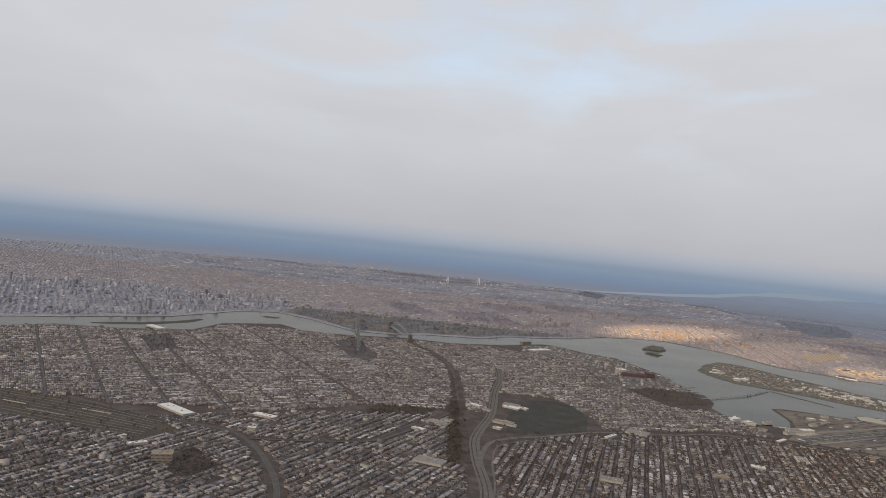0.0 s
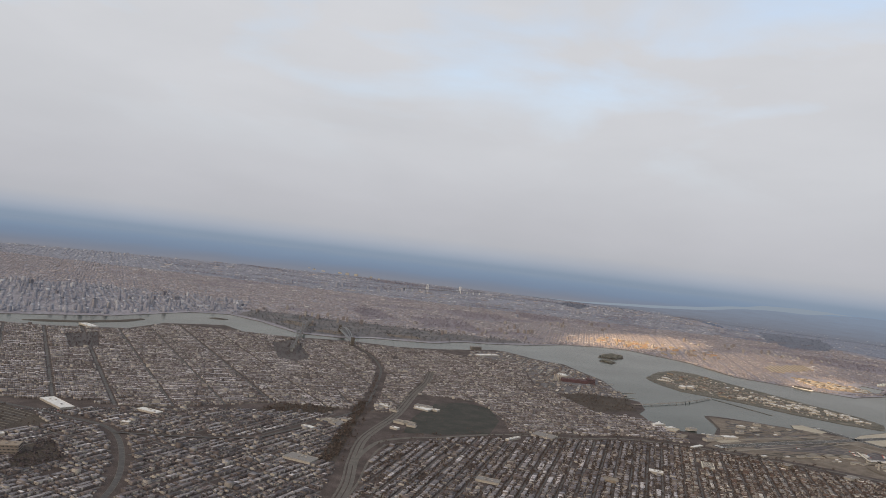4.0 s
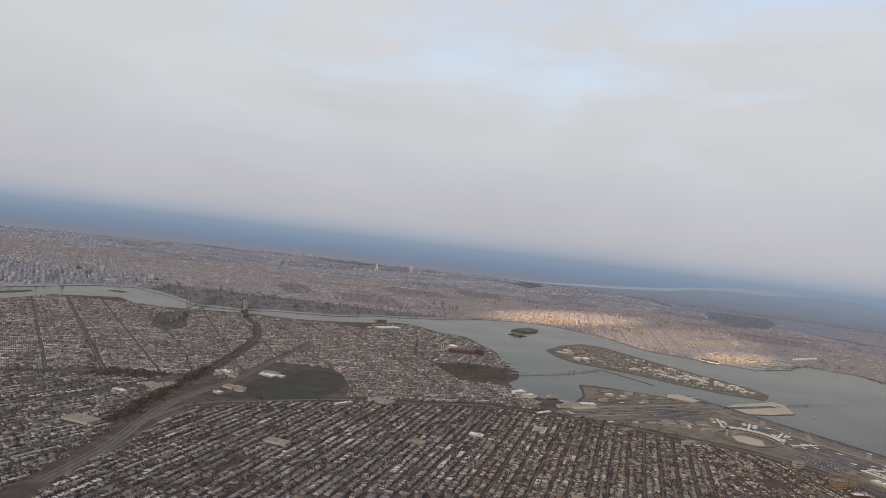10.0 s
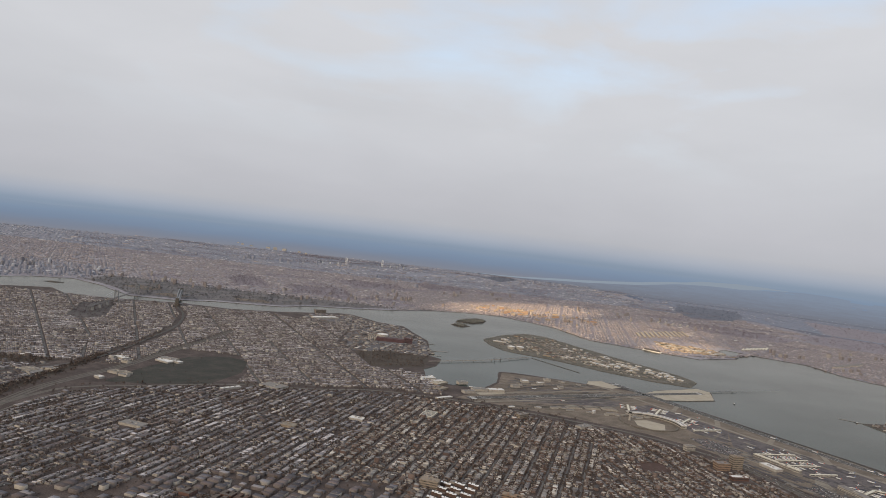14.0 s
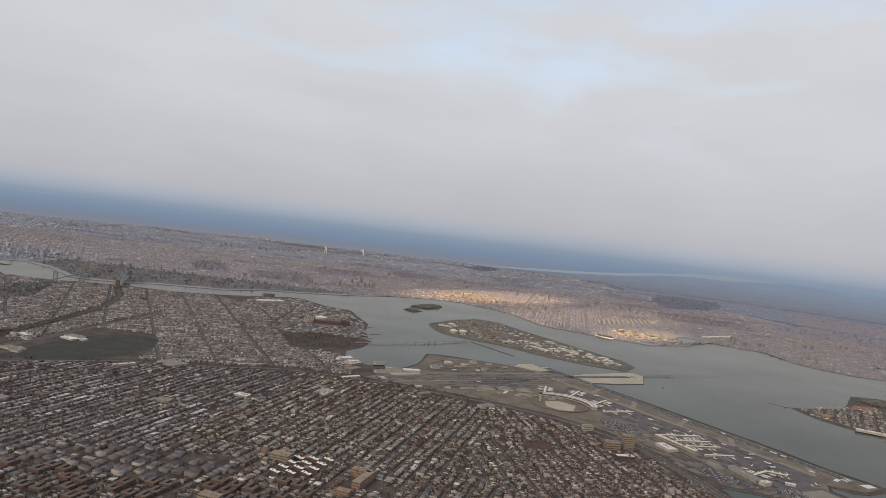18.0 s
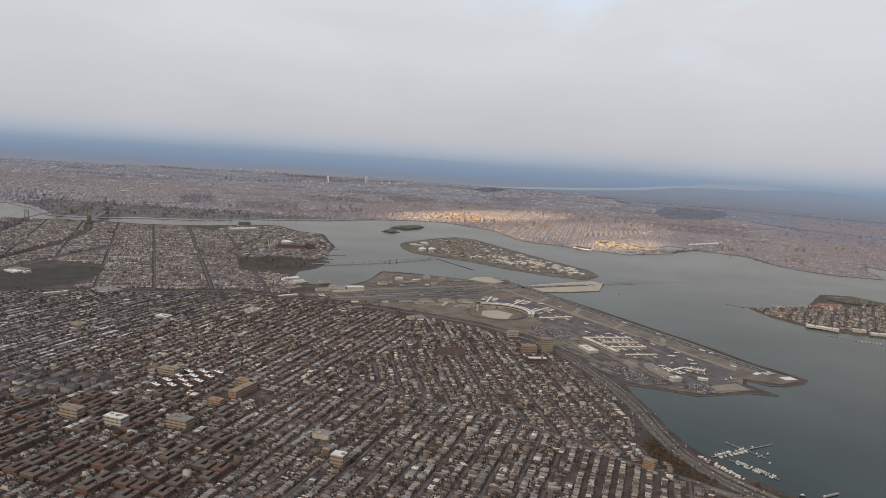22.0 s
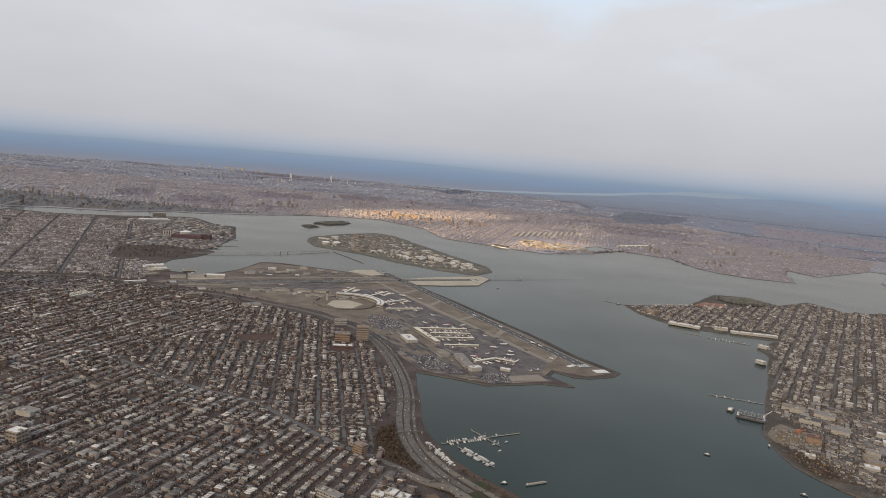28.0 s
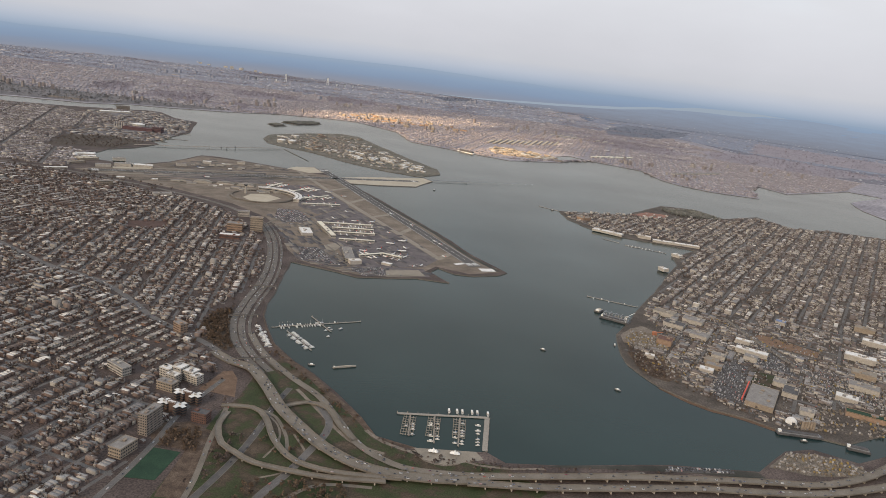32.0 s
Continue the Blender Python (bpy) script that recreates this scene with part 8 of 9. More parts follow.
OLD_EAST = [(20, 738), (70, 745), (80, 850), (150, 850), (178, 770), (180, 716), (305, 765), (372, 765), (368, 815), (350, 860), (292, 868), (260, 960), (235, 1000), (235, 1180), (150, 1190), (95, 1225), (40, 1200), (-45, 1205), (-125, 1178)]
COLLEGE = [(889, 562), (905, 565), (945, 547), (985, 562), (1062, 522), (1062, 400), (1110, 400), (1300, 800), (1300, 944), (1250, 936), (1185, 948), (1136, 932), (1114, 980), (1060, 938), (1000, 910), (940, 884), (898, 868), (866, 860), (868, 826), (886, 796), (950, 774), (980, 748), (948, 712), (943, 684), (927, 648), (906, 604), (893, 568)]
PLANT = [(240, 1010), (262, 965), (355, 985), (362, 1010), (352, 1110), (335, 1160), (310, 1235), (270, 1255), (220, 1310), (160, 1275), (150, 1195), (238, 1180)]
R_MAIN, R_NORTH, R_AST = ([3.5, 9.1], 12.6), ([3.7, 9.3], 13.0), ([2.9, 6.9], 9.8)
FLATS = [(200, 375), (300, 350), (432, 345), (436, 410), (415, 448), (380, 474), (352, 462), (300, 446), (215, 455)]

# brown brick flats round courtyards
M_BROWNR = material("brown_gravel_roof", [(0, (0.085, 0.070, 0.062)), (1, (0.15, 0.127, 0.112))], scale=0.5, fine=3, amount=0.3)
rng = random.Random(31)
fx, fy, frow, fblk, frng = lots(FLATS, 16, ([0, 9.0, 19.0, 28.0], 38.0), 9.4, 62, 7, 33, 0.42)
FLAT_SITES = list(zip(fx, fy))
for x, y in FLAT_SITES:
    w, d, h = rng.uniform(5.4, 7.6), rng.uniform(6.4, 8.9), rng.uniform(1.7, 2.6)
    wm = rng.choice((M_DARKB, M_DARKB, M_REDB, M_DARKB))
    rm = rng.choice((M_BROWNR, M_BROWNR, M_DARKB))
    e = thing("courtyard_flats", "brown brick flats round a narrow courtyard", "apartment building", "courtyard flats", x, y, 0, -16)
    bw, br = bmesh.new(), bmesh.new()
    for k, (dx, dy, ww, dd) in enumerate(((0, -d * 0.36, w, d * 0.28), (-w * 0.33, d * 0.12, w * 0.34, d * 0.7), (w * 0.33, d * 0.12, w * 0.34, d * 0.7))):
        slab(ww, dd, h + 0.004 * k, dx, dy, bm=bw)
        slab(ww + 0.12, dd + 0.12, 0.16, dx, dy, h + 0.01 + 0.004 * k, bm=br)
    body = part("wall", bw, wm, e)
    top = part("roof", br, rm, e)
    b = bmesh.new()
    slab(0.9, 0.8, 0.55, w * 0.33, rng.uniform(0, d * 0.3), h + 0.17, bm=b)
    part("roof_hut", b, M_BROWNR, top)
    b = bmesh.new()
    for k in range(3):
        for s in (-1, 1):
            for q in range(5):
                slab(0.5, w * 0.345, h * 0.12, s * w * 0.33, d * (-0.13 + 0.13 * q), h * (0.2 + 0.26 * k), 90, bm=b)
    tagged(part("window_glazing", b, M_GLASS, body), kind="stuff")
for x, y in FLAT_SITES:
    KEEP_OUT.append(("line", [(x - 1, y), (x + 1, y)], 5.2))

OLD_FLATS = [(60, 300), (190, 320), (200, 375), (214, 454), (300, 448), (345, 466), (338, 500), (230, 486), (120, 420), (62, 400)]
district("brick_flats", OLD_FLATS, 16, ([4.0, 12.6], 17.0), 5.4, 62, 7, (4.6, 1.9), 37, "dark brown brick flats in rows among bare trees", gable=0.0, tall=0.0, pale=0.24, skip=0.14, jitter=0.6, joined=0.3, garages=0, huts=0.1, mats=CMATS)
x, y, nrng = scatter(OLD_FLATS, 1500, 48)
trees_stuff("street_trees", x, y, 2.0 * nrng.uniform(0.6, 1.3, len(x)), 49, "bare brown trees between the brick flats", tris=9)
KEEP_OUT.append(("area", OLD_FLATS, 0))

# the houses that the camera passes nearest, each a thing of its own
M_HW = material("near_house_wall", [(0, (0.17, 0.10, 0.075)), (0.4, (0.22, 0.15, 0.12)), (0.6, (0.34, 0.31, 0.27)), (1, (0.42, 0.39, 0.34))], vary="object", fine=2, amount=0.15)
M_HR = material("near_house_roof", [(0, (0.08, 0.07, 0.066)), (0.35, (0.14, 0.128, 0.12)), (0.75, (0.235, 0.222, 0.21)), (1, (0.44, 0.42, 0.40))], vary="object", fine=2.5, amount=0.2)


def house(kind):
    """A small house: walls with window panes, roof, porch and chimney."""
    label = ("detached house with a ridged grey roof and porch", "flat-roofed brick house with a small porch", "house with a cross gable and brick chimney")[kind]
    e = thing("house", label, "house", "houses by the boulevard")
    w, d, h = ((1.2, 2.2, 1.0), (1.35, 2.6, 1.35), (1.3, 2.3, 1.0))[kind]
    body = part("wall", slab(w, d, h), M_HW, e)
    part("window_glazing", window_row(w, d, 0.22, h * 0.6), M_GLASS, body)
    if kind == 1:
        part("roof", slab(w + 0.08, d + 0.08, 0.1, 0, 0, h), M_HR, e)
    else:
        b = bmesh.new()
        for s in (-1, 1):
            b.faces.new([b.verts.new(c) for c in ((s * (w / 2 + 0.1), -d / 2 - 0.08, h - 0.04), (0, -d / 2 - 0.08, h + 0.5), (0, d / 2 + 0.08, h + 0.5), (s * (w / 2 + 0.1), d / 2 + 0.08, h - 0.04))])
        for s in (-1, 1):
            b.faces.new([b.verts.new(c) for c in ((-w / 2, s * d / 2, h - 0.02), (w / 2, s * d / 2, h - 0.02), (0, s * d / 2, h + 0.46))])
        if kind == 2:
            for s in (-1, 1):
                b.faces.new([b.verts.new(c) for c in ((w / 2 + 0.1, s * 0.5, h), (w / 2 + 0.1, 0, h + 0.4), (0, 0, h + 0.4))])
            part("chimney", slab(0.16, 0.2, 0.5, -w * 0.25, 0.4, h + 0.2), M_REDB, e)
        part("roof", b, M_HR, e)
    part("porch", slab(w * 0.8, 0.4, 0.45, 0, -d / 2 - 0.2, 0), M_HW, e)
    return e


NEAR_LOTS = [(589, 370), (640, 362), (644, 400), (600, 436), (591, 431)]
hx, hy, hrow, hblk, hrng = lots(NEAR_LOTS, 16, ([3.5, 9.1], 12.6), 1.75, 42, 3.0, 71, 0.1)
PROTO = [house(k) for k in range(3)]
for k, (x, y, r) in enumerate(zip(hx[:230], hy[:230], hrow[:230])):
    j = pose(x + hrng.normal(0, 0.15), y + hrng.normal(0, 0.15), 0.02, 0, 0, -16 + (90 if r % 2 else -90) + hrng.normal(0, 2))
    if k < 3:
        PROTO[k].matrix_basis = j
    else:
        copy_thing(PROTO[int(hrng.integers(3))], j)
KEEP_OUT.append(("area", NEAR_LOTS, 0))
MAIN_WEST = [(48, 150), (175, 150), (345, 743), (305, 743), (252, 721), (176, 702), (111, 664), (64, 625), (52, 500)]
MAIN_EAST = [(175, 150), *MAIN[1:-7], (345, 743)]
district("row_houses", MAIN_WEST, 16, R_MAIN, 1.55, 42, 3.0, (2.9, 1.3), 11, "rows of attached brick houses with flat grey roofs", gable=0.3, tall=0.01, joined=0.85, jitter=0.35, pale=0.51, skip=0.1, run=12, wings=0.3, huts=0.12, garages=0.3, mats=CMATS)
district("row_houses", MAIN_EAST, 16, R_MAIN, 1.55, 42, 3.0, (2.8, 1.35), 31, "rows of brick houses with flat grey roofs", gable=0.5, tall=0.012, joined=0.5, jitter=0.45, pale=0.555, skip=0.12, run=7, wings=0.4, huts=0.2)
district("detached_houses", NORTH, -10.7, R_NORTH, 1.6, 34, 2.6, (2.3, 1.35), 12, "detached houses with pitched grey and brown roofs", gable=0.75, tall=0.02, jitter=0.5, pale=0.62, skip=0.1, joined=0.06, wings=0.7, huts=0.1)
district("old_row_houses", WEST, 25, R_MAIN, 1.8, 38, 3.0, (2.8, 1.5), 17, "mixed low houses with tan and grey roofs", gable=0.3, tall=0.025, pale=0.44, skip=0.14, joined=0.75, run=9, mats=CMATS, wings=0.2)
for poly, turn, reach, spot_on, sd in ((OLD_WEST, 59.5, 48, (-159, 1000), 13), (OLD_EAST, 67, 51.5, (84, 1000), 23)):
    district("old_row_houses", poly, turn, R_AST, 1.9, reach, 4.4, (2.3, 1.5), sd, "rows of old low houses with tan and grey roofs", gable=0.12, tall=0.04, pale=0.60, skip=0.1, garages=0.1, joined=0.9, run=9, mats=CMATS, anchor=spot_on, huts=0.15)
    streets("street_grid", poly, turn, R_AST[1], reach, 4.4, 1.6, "grey residential streets and wide avenues", anchor=spot_on, mat=M_STREET)
district("peninsula_houses", COLLEGE, 29, R_MAIN, 1.6, 32, 2.2, (2.4, 1.3), 14, "detached houses with grey roofs on the peninsula", gable=0.65, tall=0.05, jitter=0.5, pale=0.615, mats=AMATS, skip=0.12, joined=0.15, wings=0.4)
INDUSTRY = [(877, 536), (889, 562), (905, 562), (945, 545), (985, 560), (1060, 520), (1060, 430), (990, 412), (940, 430), (930, 405), (905, 400), (880, 425), (862, 445), (856, 470), (884, 480), (884, 520)]
IMATS = [M_W3, M_W2, *M_R]
district("industrial_sheds", INDUSTRY, 27, ([3.0, 6.6, 10.2, 13.4], 16.5), 2.5, 46, 4, (2.7, 0.95), 19, "flat-roofed sheds and workshops", gable=0.1, tall=0.05, pale=0.45, skip=0.3, jitter=1.0, garages=1.0, mats=IMATS, huts=0.5)
streets("street_grid", INDUSTRY, 27, 16.5, 46, 4.0, 1.7, "grey streets of the works district")
parked(INDUSTRY, -27, 2.75, 0.8, 0.16, 9, "cars and trucks parked along the works streets")
pad("works_ground", PLANT, 0.05, material("works_yard_cinder", [(0, (0.085, 0.078, 0.082)), (0.5, (0.125, 0.116, 0.12)), (1, (0.175, 0.163, 0.163))], scale=0.05, fine=0.8, amount=0.4), "grey-brown works ground of the power station", "yard")
district("works_sheds", PLANT, 15, ([3.5, 9.5, 15], 18), 5.5, 60, 8, (3.6, 1.2), 18, "low works sheds of the power station", gable=0.0, tall=0.05, pale=0.52, skip=0.3, jitter=1.5, mats=AMATS)
COLLEGE_EAST = [(1112, 400), (1500, 400), (1700, 700), (1500, 980), (1302, 944), (1302, 800)]
SOUTH = [(-900, -320), (1000, -320), (1000, 200), (760, 262), (690, 262), (640, 148), (-420, 148), (-900, 330)]
district("terrace_rows", SOUTH, 16, R_MAIN, 11.0, 42, 3.0, (2.6, 1.45), 41, "long terraces of brick houses with grey roofs", gable=0.2, tall=0.0, pale=0.5, skip=0.1, joined=0.8, garages=0)
district("terrace_rows", COLLEGE_EAST, 29, R_MAIN, 11.0, 32, 2.2, (2.4, 1.3), 42, "long terraces of houses on the peninsula", gable=0.2, tall=0.0, pale=0.5, skip=0.1, joined=0.8, garages=0)
streets("street_grid", MAIN_WEST, 16, R_MAIN[1], 42, 3.0, 1.4, "narrow grey residential streets")
streets("street_grid", MAIN_EAST, 16, R_MAIN[1], 42, 3.0, 1.4, "narrow grey residential streets")
streets("street_grid", NORTH, -10.7, R_NORTH[1], 34, 2.6, 1.9, "narrow grey residential streets")
streets("street_grid", WEST, 25, R_MAIN[1], 38, 3.0, 1.8, "narrow grey residential streets")
streets("street_grid", COLLEGE, 29, R_MAIN[1], 32, 2.2, 1.8, "narrow grey residential streets")
for i, (poly, cnt, sz) in enumerate(((MAIN, 31000, 2.05), (NORTH, 5600, 1.75), (ASTORIA, 13000, 1.7), (COLLEGE, 9000, 1.8), (WEST, 9000, 1.9))):
    x, y, nrng = scatter(poly, cnt, 50 + i)
    trees_stuff("street_trees", x, y, sz * nrng.uniform(0.6, 1.3, len(x)), 60 + i, "bare brown street and garden trees in winter", tris=9, mat=M_MAUVE if poly in (ASTORIA, WEST) else None)
M_RUST = material("russet_twigs", [(0, (0.058, 0.042, 0.031)), (0.5, (0.096, 0.067, 0.046)), (1, (0.142, 0.096, 0.062))], vary="island", fine=1.5, amount=0.3)
def beside(line, near, far):
    """The strip between two distances to the left of a plan line (negative: to its right)."""
    sides = [[], []]
    for i, p in enumerate(line):
        d = (Vector(line[min(i + 1, len(line) - 1)]) - Vector(line[max(i - 1, 0)])).normalized()
        for q, off in zip(sides, (near, far)):
            q.append((p[0] - d.y * off, p[1] + d.x * off))
    return sides[0] + sides[1][::-1]


PARKWAY_TREES = [(46, 590), (60, 650), (113, 684), (176, 723), (252, 742), (305, 764), (380, 762), (440, 747), (500, 728), (500, 706), (440, 724), (380, 738), (305, 740), (252, 718), (176, 699), (113, 660), (70, 636)]
WOODS = [(beside(PARKWAY[:8], -5, -9.5), 700, 1.5, None), (beside(PARKWAY[1:8], 6.5, 9.5), 420, 1.3, None), (beside(EXPRESS_WEST[3:], -3, -6), 300, 1.6, None), (PARKWAY_TREES, 1500, 2.2, None), (FLATS, 1100, 1.7, None), (NEAR_LOTS, 260, 1.5, None), (CEMETERY, 110, 1.1, None), (DARK_PARKS[0], 260, 2.0, M_MAUVE), (DARK_PARKS[1], 500, 2.0, M_MAUVE), (DARK_PARKS[2], 420, 1.9, None), (DARK_PARKS[3], 900, 1.5, M_RUST), (DARK_PARKS[4], 500, 2.2, None), (DARK_PARKS[5], 300, 2.2, None), (DARK_PARKS[6], 420, 2.0, M_MAUVE),
         ([(36, 560), (42, 560), (40, 800), (30, 960), (24, 960), (32, 800)], 380, 1.8, None), ([(986, 955), (1033, 972), (1055, 932), (1040, 925), (1000, 925)], 1200, 2.6, M_DARKWOOD), (RAILYARD, 260, 2.0, None),
         ([(676, 400), (690, 385), (716, 362), (729, 346), (735, 341), (728, 356), (714, 372), (698, 390), (684, 404), (674, 411)], 420, 1.5, M_RUST), ([(682, 286), (692, 290), (691, 330), (684, 330)], 90, 1.8, None),
         ([(695, 330), (706, 318), (716, 330), (704, 345)], 60, 1.6, M_RUST), ([(698, 290), (740, 296), (735, 307), (700, 305)], 130, 1.8, M_RUST), ([(780, 331), (840, 336), (850, 345), (800, 336)], 130, 1.3, None), ([(662, 328), (676, 330), (680, 316), (664, 316)], 110, 1.8, M_RUST), ([(664, 383), (679, 352), (664, 352), (648, 345)], 60, 1.6, None),
         ([(410, 1408), (426, 1444), (450, 1476), (467, 1460), (460, 1428), (440, 1398)], 1500, 2.3, M_DARKWOOD), ([(401, 1350), (410, 1374), (428, 1352), (417, 1330)], 450, 2.0, M_DARKWOOD), (RIKERS, 160, 1.6, None), ([(868, 432), (900, 405), (912, 402), (885, 425), (862, 446)], 300, 1.1, M_RUST), ([(855, 470), (856, 446), (862, 434), (872, 440), (868, 462), (860, 474)], 260, 1.3, None), (INDUSTRY, 420, 1.4, None), ([(664, 430), (668, 418), (684, 400), (699, 386), (714, 369), (728, 353), (734, 343), (724, 352), (706, 372), (690, 389), (676, 403)], 260, 1.3, M_RUST), ([(735, 342), (757, 334), (790, 334), (790, 331), (757, 331), (738, 337)], 130, 1.2, None), ([(640, 395), (655, 430), (645, 455), (640, 430)], 160, 1.8, M_RUST), ([(745, 336), (790, 330), (784, 322), (745, 324)], 60, 1.4, None)]
for i, (poly, cnt, sz, mt) in enumerate(WOODS):
    x, y, nrng = scatter(poly, cnt, 150 + i, keep=False)
    ok = np.ones(len(x), bool)
    for pts, wd, _ in CARRIAGEWAYS:
        ok &= ~near_line(x, y, [(p.x, p.y) for p in pts[::2]], wd / 2 + 0.8)
    trees_stuff("bare_trees", x[ok], y[ok], sz * nrng.uniform(0.6, 1.3, ok.sum()), 170 + i, "russet brown winter trees" if mt is M_RUST else "bare brown winter trees", mat=mt, tris=14)

# twig colour paled to paint haze over the far trees
M_FTWIG = material("haze_paled_twigs", [(0, (0.2117, 0.1923, 0.2096)), (1, (0.2715, 0.2464, 0.2651))], vary="island", fine=0.5, amount=0.2)
# the far shore: row houses near the water, larger blocks behind
BX_NEAR = [(280, 1500), (449, 1600), (515, 1610), (590, 1535), (625, 1490), (665, 1365), (720, 1335), (790, 1300), (900, 1335), (890, 1420), (940, 1470), (985, 1420), (1060, 1360), (1075, 1255), (1120, 1195), (1180, 1190), (1190, 1265), (1245, 1345), (1270, 1290), (1440, 1440), (1560, 1620), (900, 2000), (300, 2000)]
# the wooded country in the east has few houses
BX_FAR = [(-300, 1500), (280, 1500), (300, 2000), (900, 2000), (1480, 1760), (1310, 2300), (-2100, 2300), (-2500, 2000), (-1700, 1300), (-1150, 1250), (-700, 1640)]
BX_HAZE = [(-2100, 2300), (1310, 2300), (1080, 2750), (1100, 3350), (300, 3420), (-500, 3440), (-1500, 3050), (-2400, 2500)]
# woods, parks and big pale roofs strewn over the far shore, longest across the line of the river
def far_patches():
    rng2 = np.random.default_rng(640)
    verts, faces, mi, wx, wy = [], [], [], [], []
    for k in range(150):
        u = rng2.random()
        cx, cy = rng2.uniform(-900, 1250), 1560 + 1700 * u ** 1.3
        if 430 < cx < 700 and cy < 2050 or cx < -300 and cy < 1750:
            continue
        rx, ry = rng2.uniform(18, 75) * (1 + u), rng2.uniform(8, 26) * (1 + 1.2 * u)
        tilt = radians(rng2.normal(8, 14))
        ring = []
        for q in range(14):
            a = q * math.pi / 7
            r = rng2.uniform(0.65, 1.15)
            px, py = rx * r * math.cos(a), ry * r * math.sin(a)
            ring.append((cx + px * math.cos(tilt) - py * math.sin(tilt), cy + px * math.sin(tilt) + py * math.cos(tilt)))
        if not all(inside(p[0], p[1], BRONX) for p in ring):
            continue
        b = len(verts)
        verts += [(cx, cy, 0.27 + 0.0006 * k)] + [(px, py, 0.27 + 0.0006 * k) for px, py in ring]
        faces += [(b, b + 1 + q, b + 1 + (q + 1) % 14) for q in range(14)]
        mi += [0 if cy < 2300 else 1] * 14
        KEEP_OUT.append(("area", ring, 0))
        m = int(rx * ry * 0.06) + 8
        tx, ty, _ = scatter(ring, m, 700 + k, keep=False)
        wx.append(tx), wy.append(ty)
    tagged(mesh_ob("wooded_patches", verts, faces, [M_FBUSH, M_FWOODS], mat_index=mi), "dark wooded patches among the far streets", "woods", kind="stuff")
    wx, wy = np.concatenate(wx), np.concatenate(wy)
    trees_stuff("far_trees", wx, wy, 3.6 * rng2.uniform(0.6, 1.4, len(wx)), 641, "bare woods among the far streets", mat=M_FBUSH, tris=5)
    n = 420
    x, y = rng2.uniform(-900, 1250, n), 1530 + 1700 * rng2.random(n) ** 1.3
    ok = inside(x, y, BRONX) & free(x, y)
    x, y = x[ok], y[ok]
    n = len(x)
    far = 1 + (y - 1500) / 1700
    tagged(boxes("depot_roofs", x, y, np.zeros(n), far * rng2.uniform(6, 20, n), far * rng2.uniform(3, 7, n), rng2.uniform(1.2, 3.0, n), rng2.normal(0.15, 0.25, n), [M_FWALL, M_WHITE, M_TAXI, M_FROOF], walls=np.zeros(n, int), roofs=rng2.choice([1, 1, 2, 3, 3], n)), "large pale roofs of depots and schools on the far shore", "depots", kind="stuff")


def haze_graded_woods():
    """Wooded country with haze painted into its colour: grey-brown near the shore to blue-grey inland, in uneven
    drifts.
    """
    mat = bpy.data.materials.new("haze_graded_eastern_woods")
    mat.use_nodes = True
    t = mat.node_tree
    p = t.nodes["Principled BSDF"]
    p.inputs["Roughness"].default_value, p.inputs["Specular IOR Level"].default_value = 1.0, 0.0
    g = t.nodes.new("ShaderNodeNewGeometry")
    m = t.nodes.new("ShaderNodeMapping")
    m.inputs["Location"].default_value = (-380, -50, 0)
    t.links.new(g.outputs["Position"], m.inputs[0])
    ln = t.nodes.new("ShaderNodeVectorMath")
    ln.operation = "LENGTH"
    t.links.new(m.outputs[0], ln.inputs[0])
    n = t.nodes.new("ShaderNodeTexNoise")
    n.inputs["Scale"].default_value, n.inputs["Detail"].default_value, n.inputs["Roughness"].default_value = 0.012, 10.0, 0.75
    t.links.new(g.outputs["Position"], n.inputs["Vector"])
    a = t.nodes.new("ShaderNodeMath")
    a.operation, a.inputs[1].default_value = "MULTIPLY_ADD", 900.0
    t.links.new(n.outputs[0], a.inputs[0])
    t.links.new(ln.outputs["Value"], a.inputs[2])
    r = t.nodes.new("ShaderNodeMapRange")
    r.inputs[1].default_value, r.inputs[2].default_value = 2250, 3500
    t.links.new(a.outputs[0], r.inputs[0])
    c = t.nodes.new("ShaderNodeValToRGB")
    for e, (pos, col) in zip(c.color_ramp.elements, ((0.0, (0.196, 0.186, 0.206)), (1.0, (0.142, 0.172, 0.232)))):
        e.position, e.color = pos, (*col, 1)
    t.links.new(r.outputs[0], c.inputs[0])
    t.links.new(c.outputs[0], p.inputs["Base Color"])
    return mat


M_EASTWOODS = haze_graded_woods()
# deep woods and distant city ground: bluish haze painted into both colours
M_DEEPWOODS = material("haze_blued_deep_woods", [(0, (0.112, 0.124, 0.160)), (1, (0.155, 0.166, 0.202))], scale=0.02, fine=0.2, amount=0.3)
M_HAZEG = material("haze_blued_city_ground", [(0, (0.195, 0.203, 0.245)), (0.5, (0.228, 0.232, 0.270)), (1, (0.262, 0.263, 0.295))], scale=0.012, fine=0.12, amount=0.35)
for k, p in enumerate(([(1126, 2144), (1140, 2335), (1290, 2740), (1500, 2700), (1400, 2420), (1276, 2211)], [(568, 3072), (672, 3300), (749, 3180), (639, 2873)])):
    pad("woodland", wobble(p, 14, 26), 0.42, M_DEEPWOODS, "dark wooded park on the far shore", "woods")
    x, y, nrng = scatter(p, 900, 346 + k, keep=False)
    trees_stuff("far_trees", x, y, 4.0 * nrng.uniform(0.6, 1.4, len(x)), 348 + k, "bare woods of the dark park on the far shore", mat=M_DEEPWOODS, tris=5, z=-1.2)
    KEEP_OUT.append(("area", p, 0))
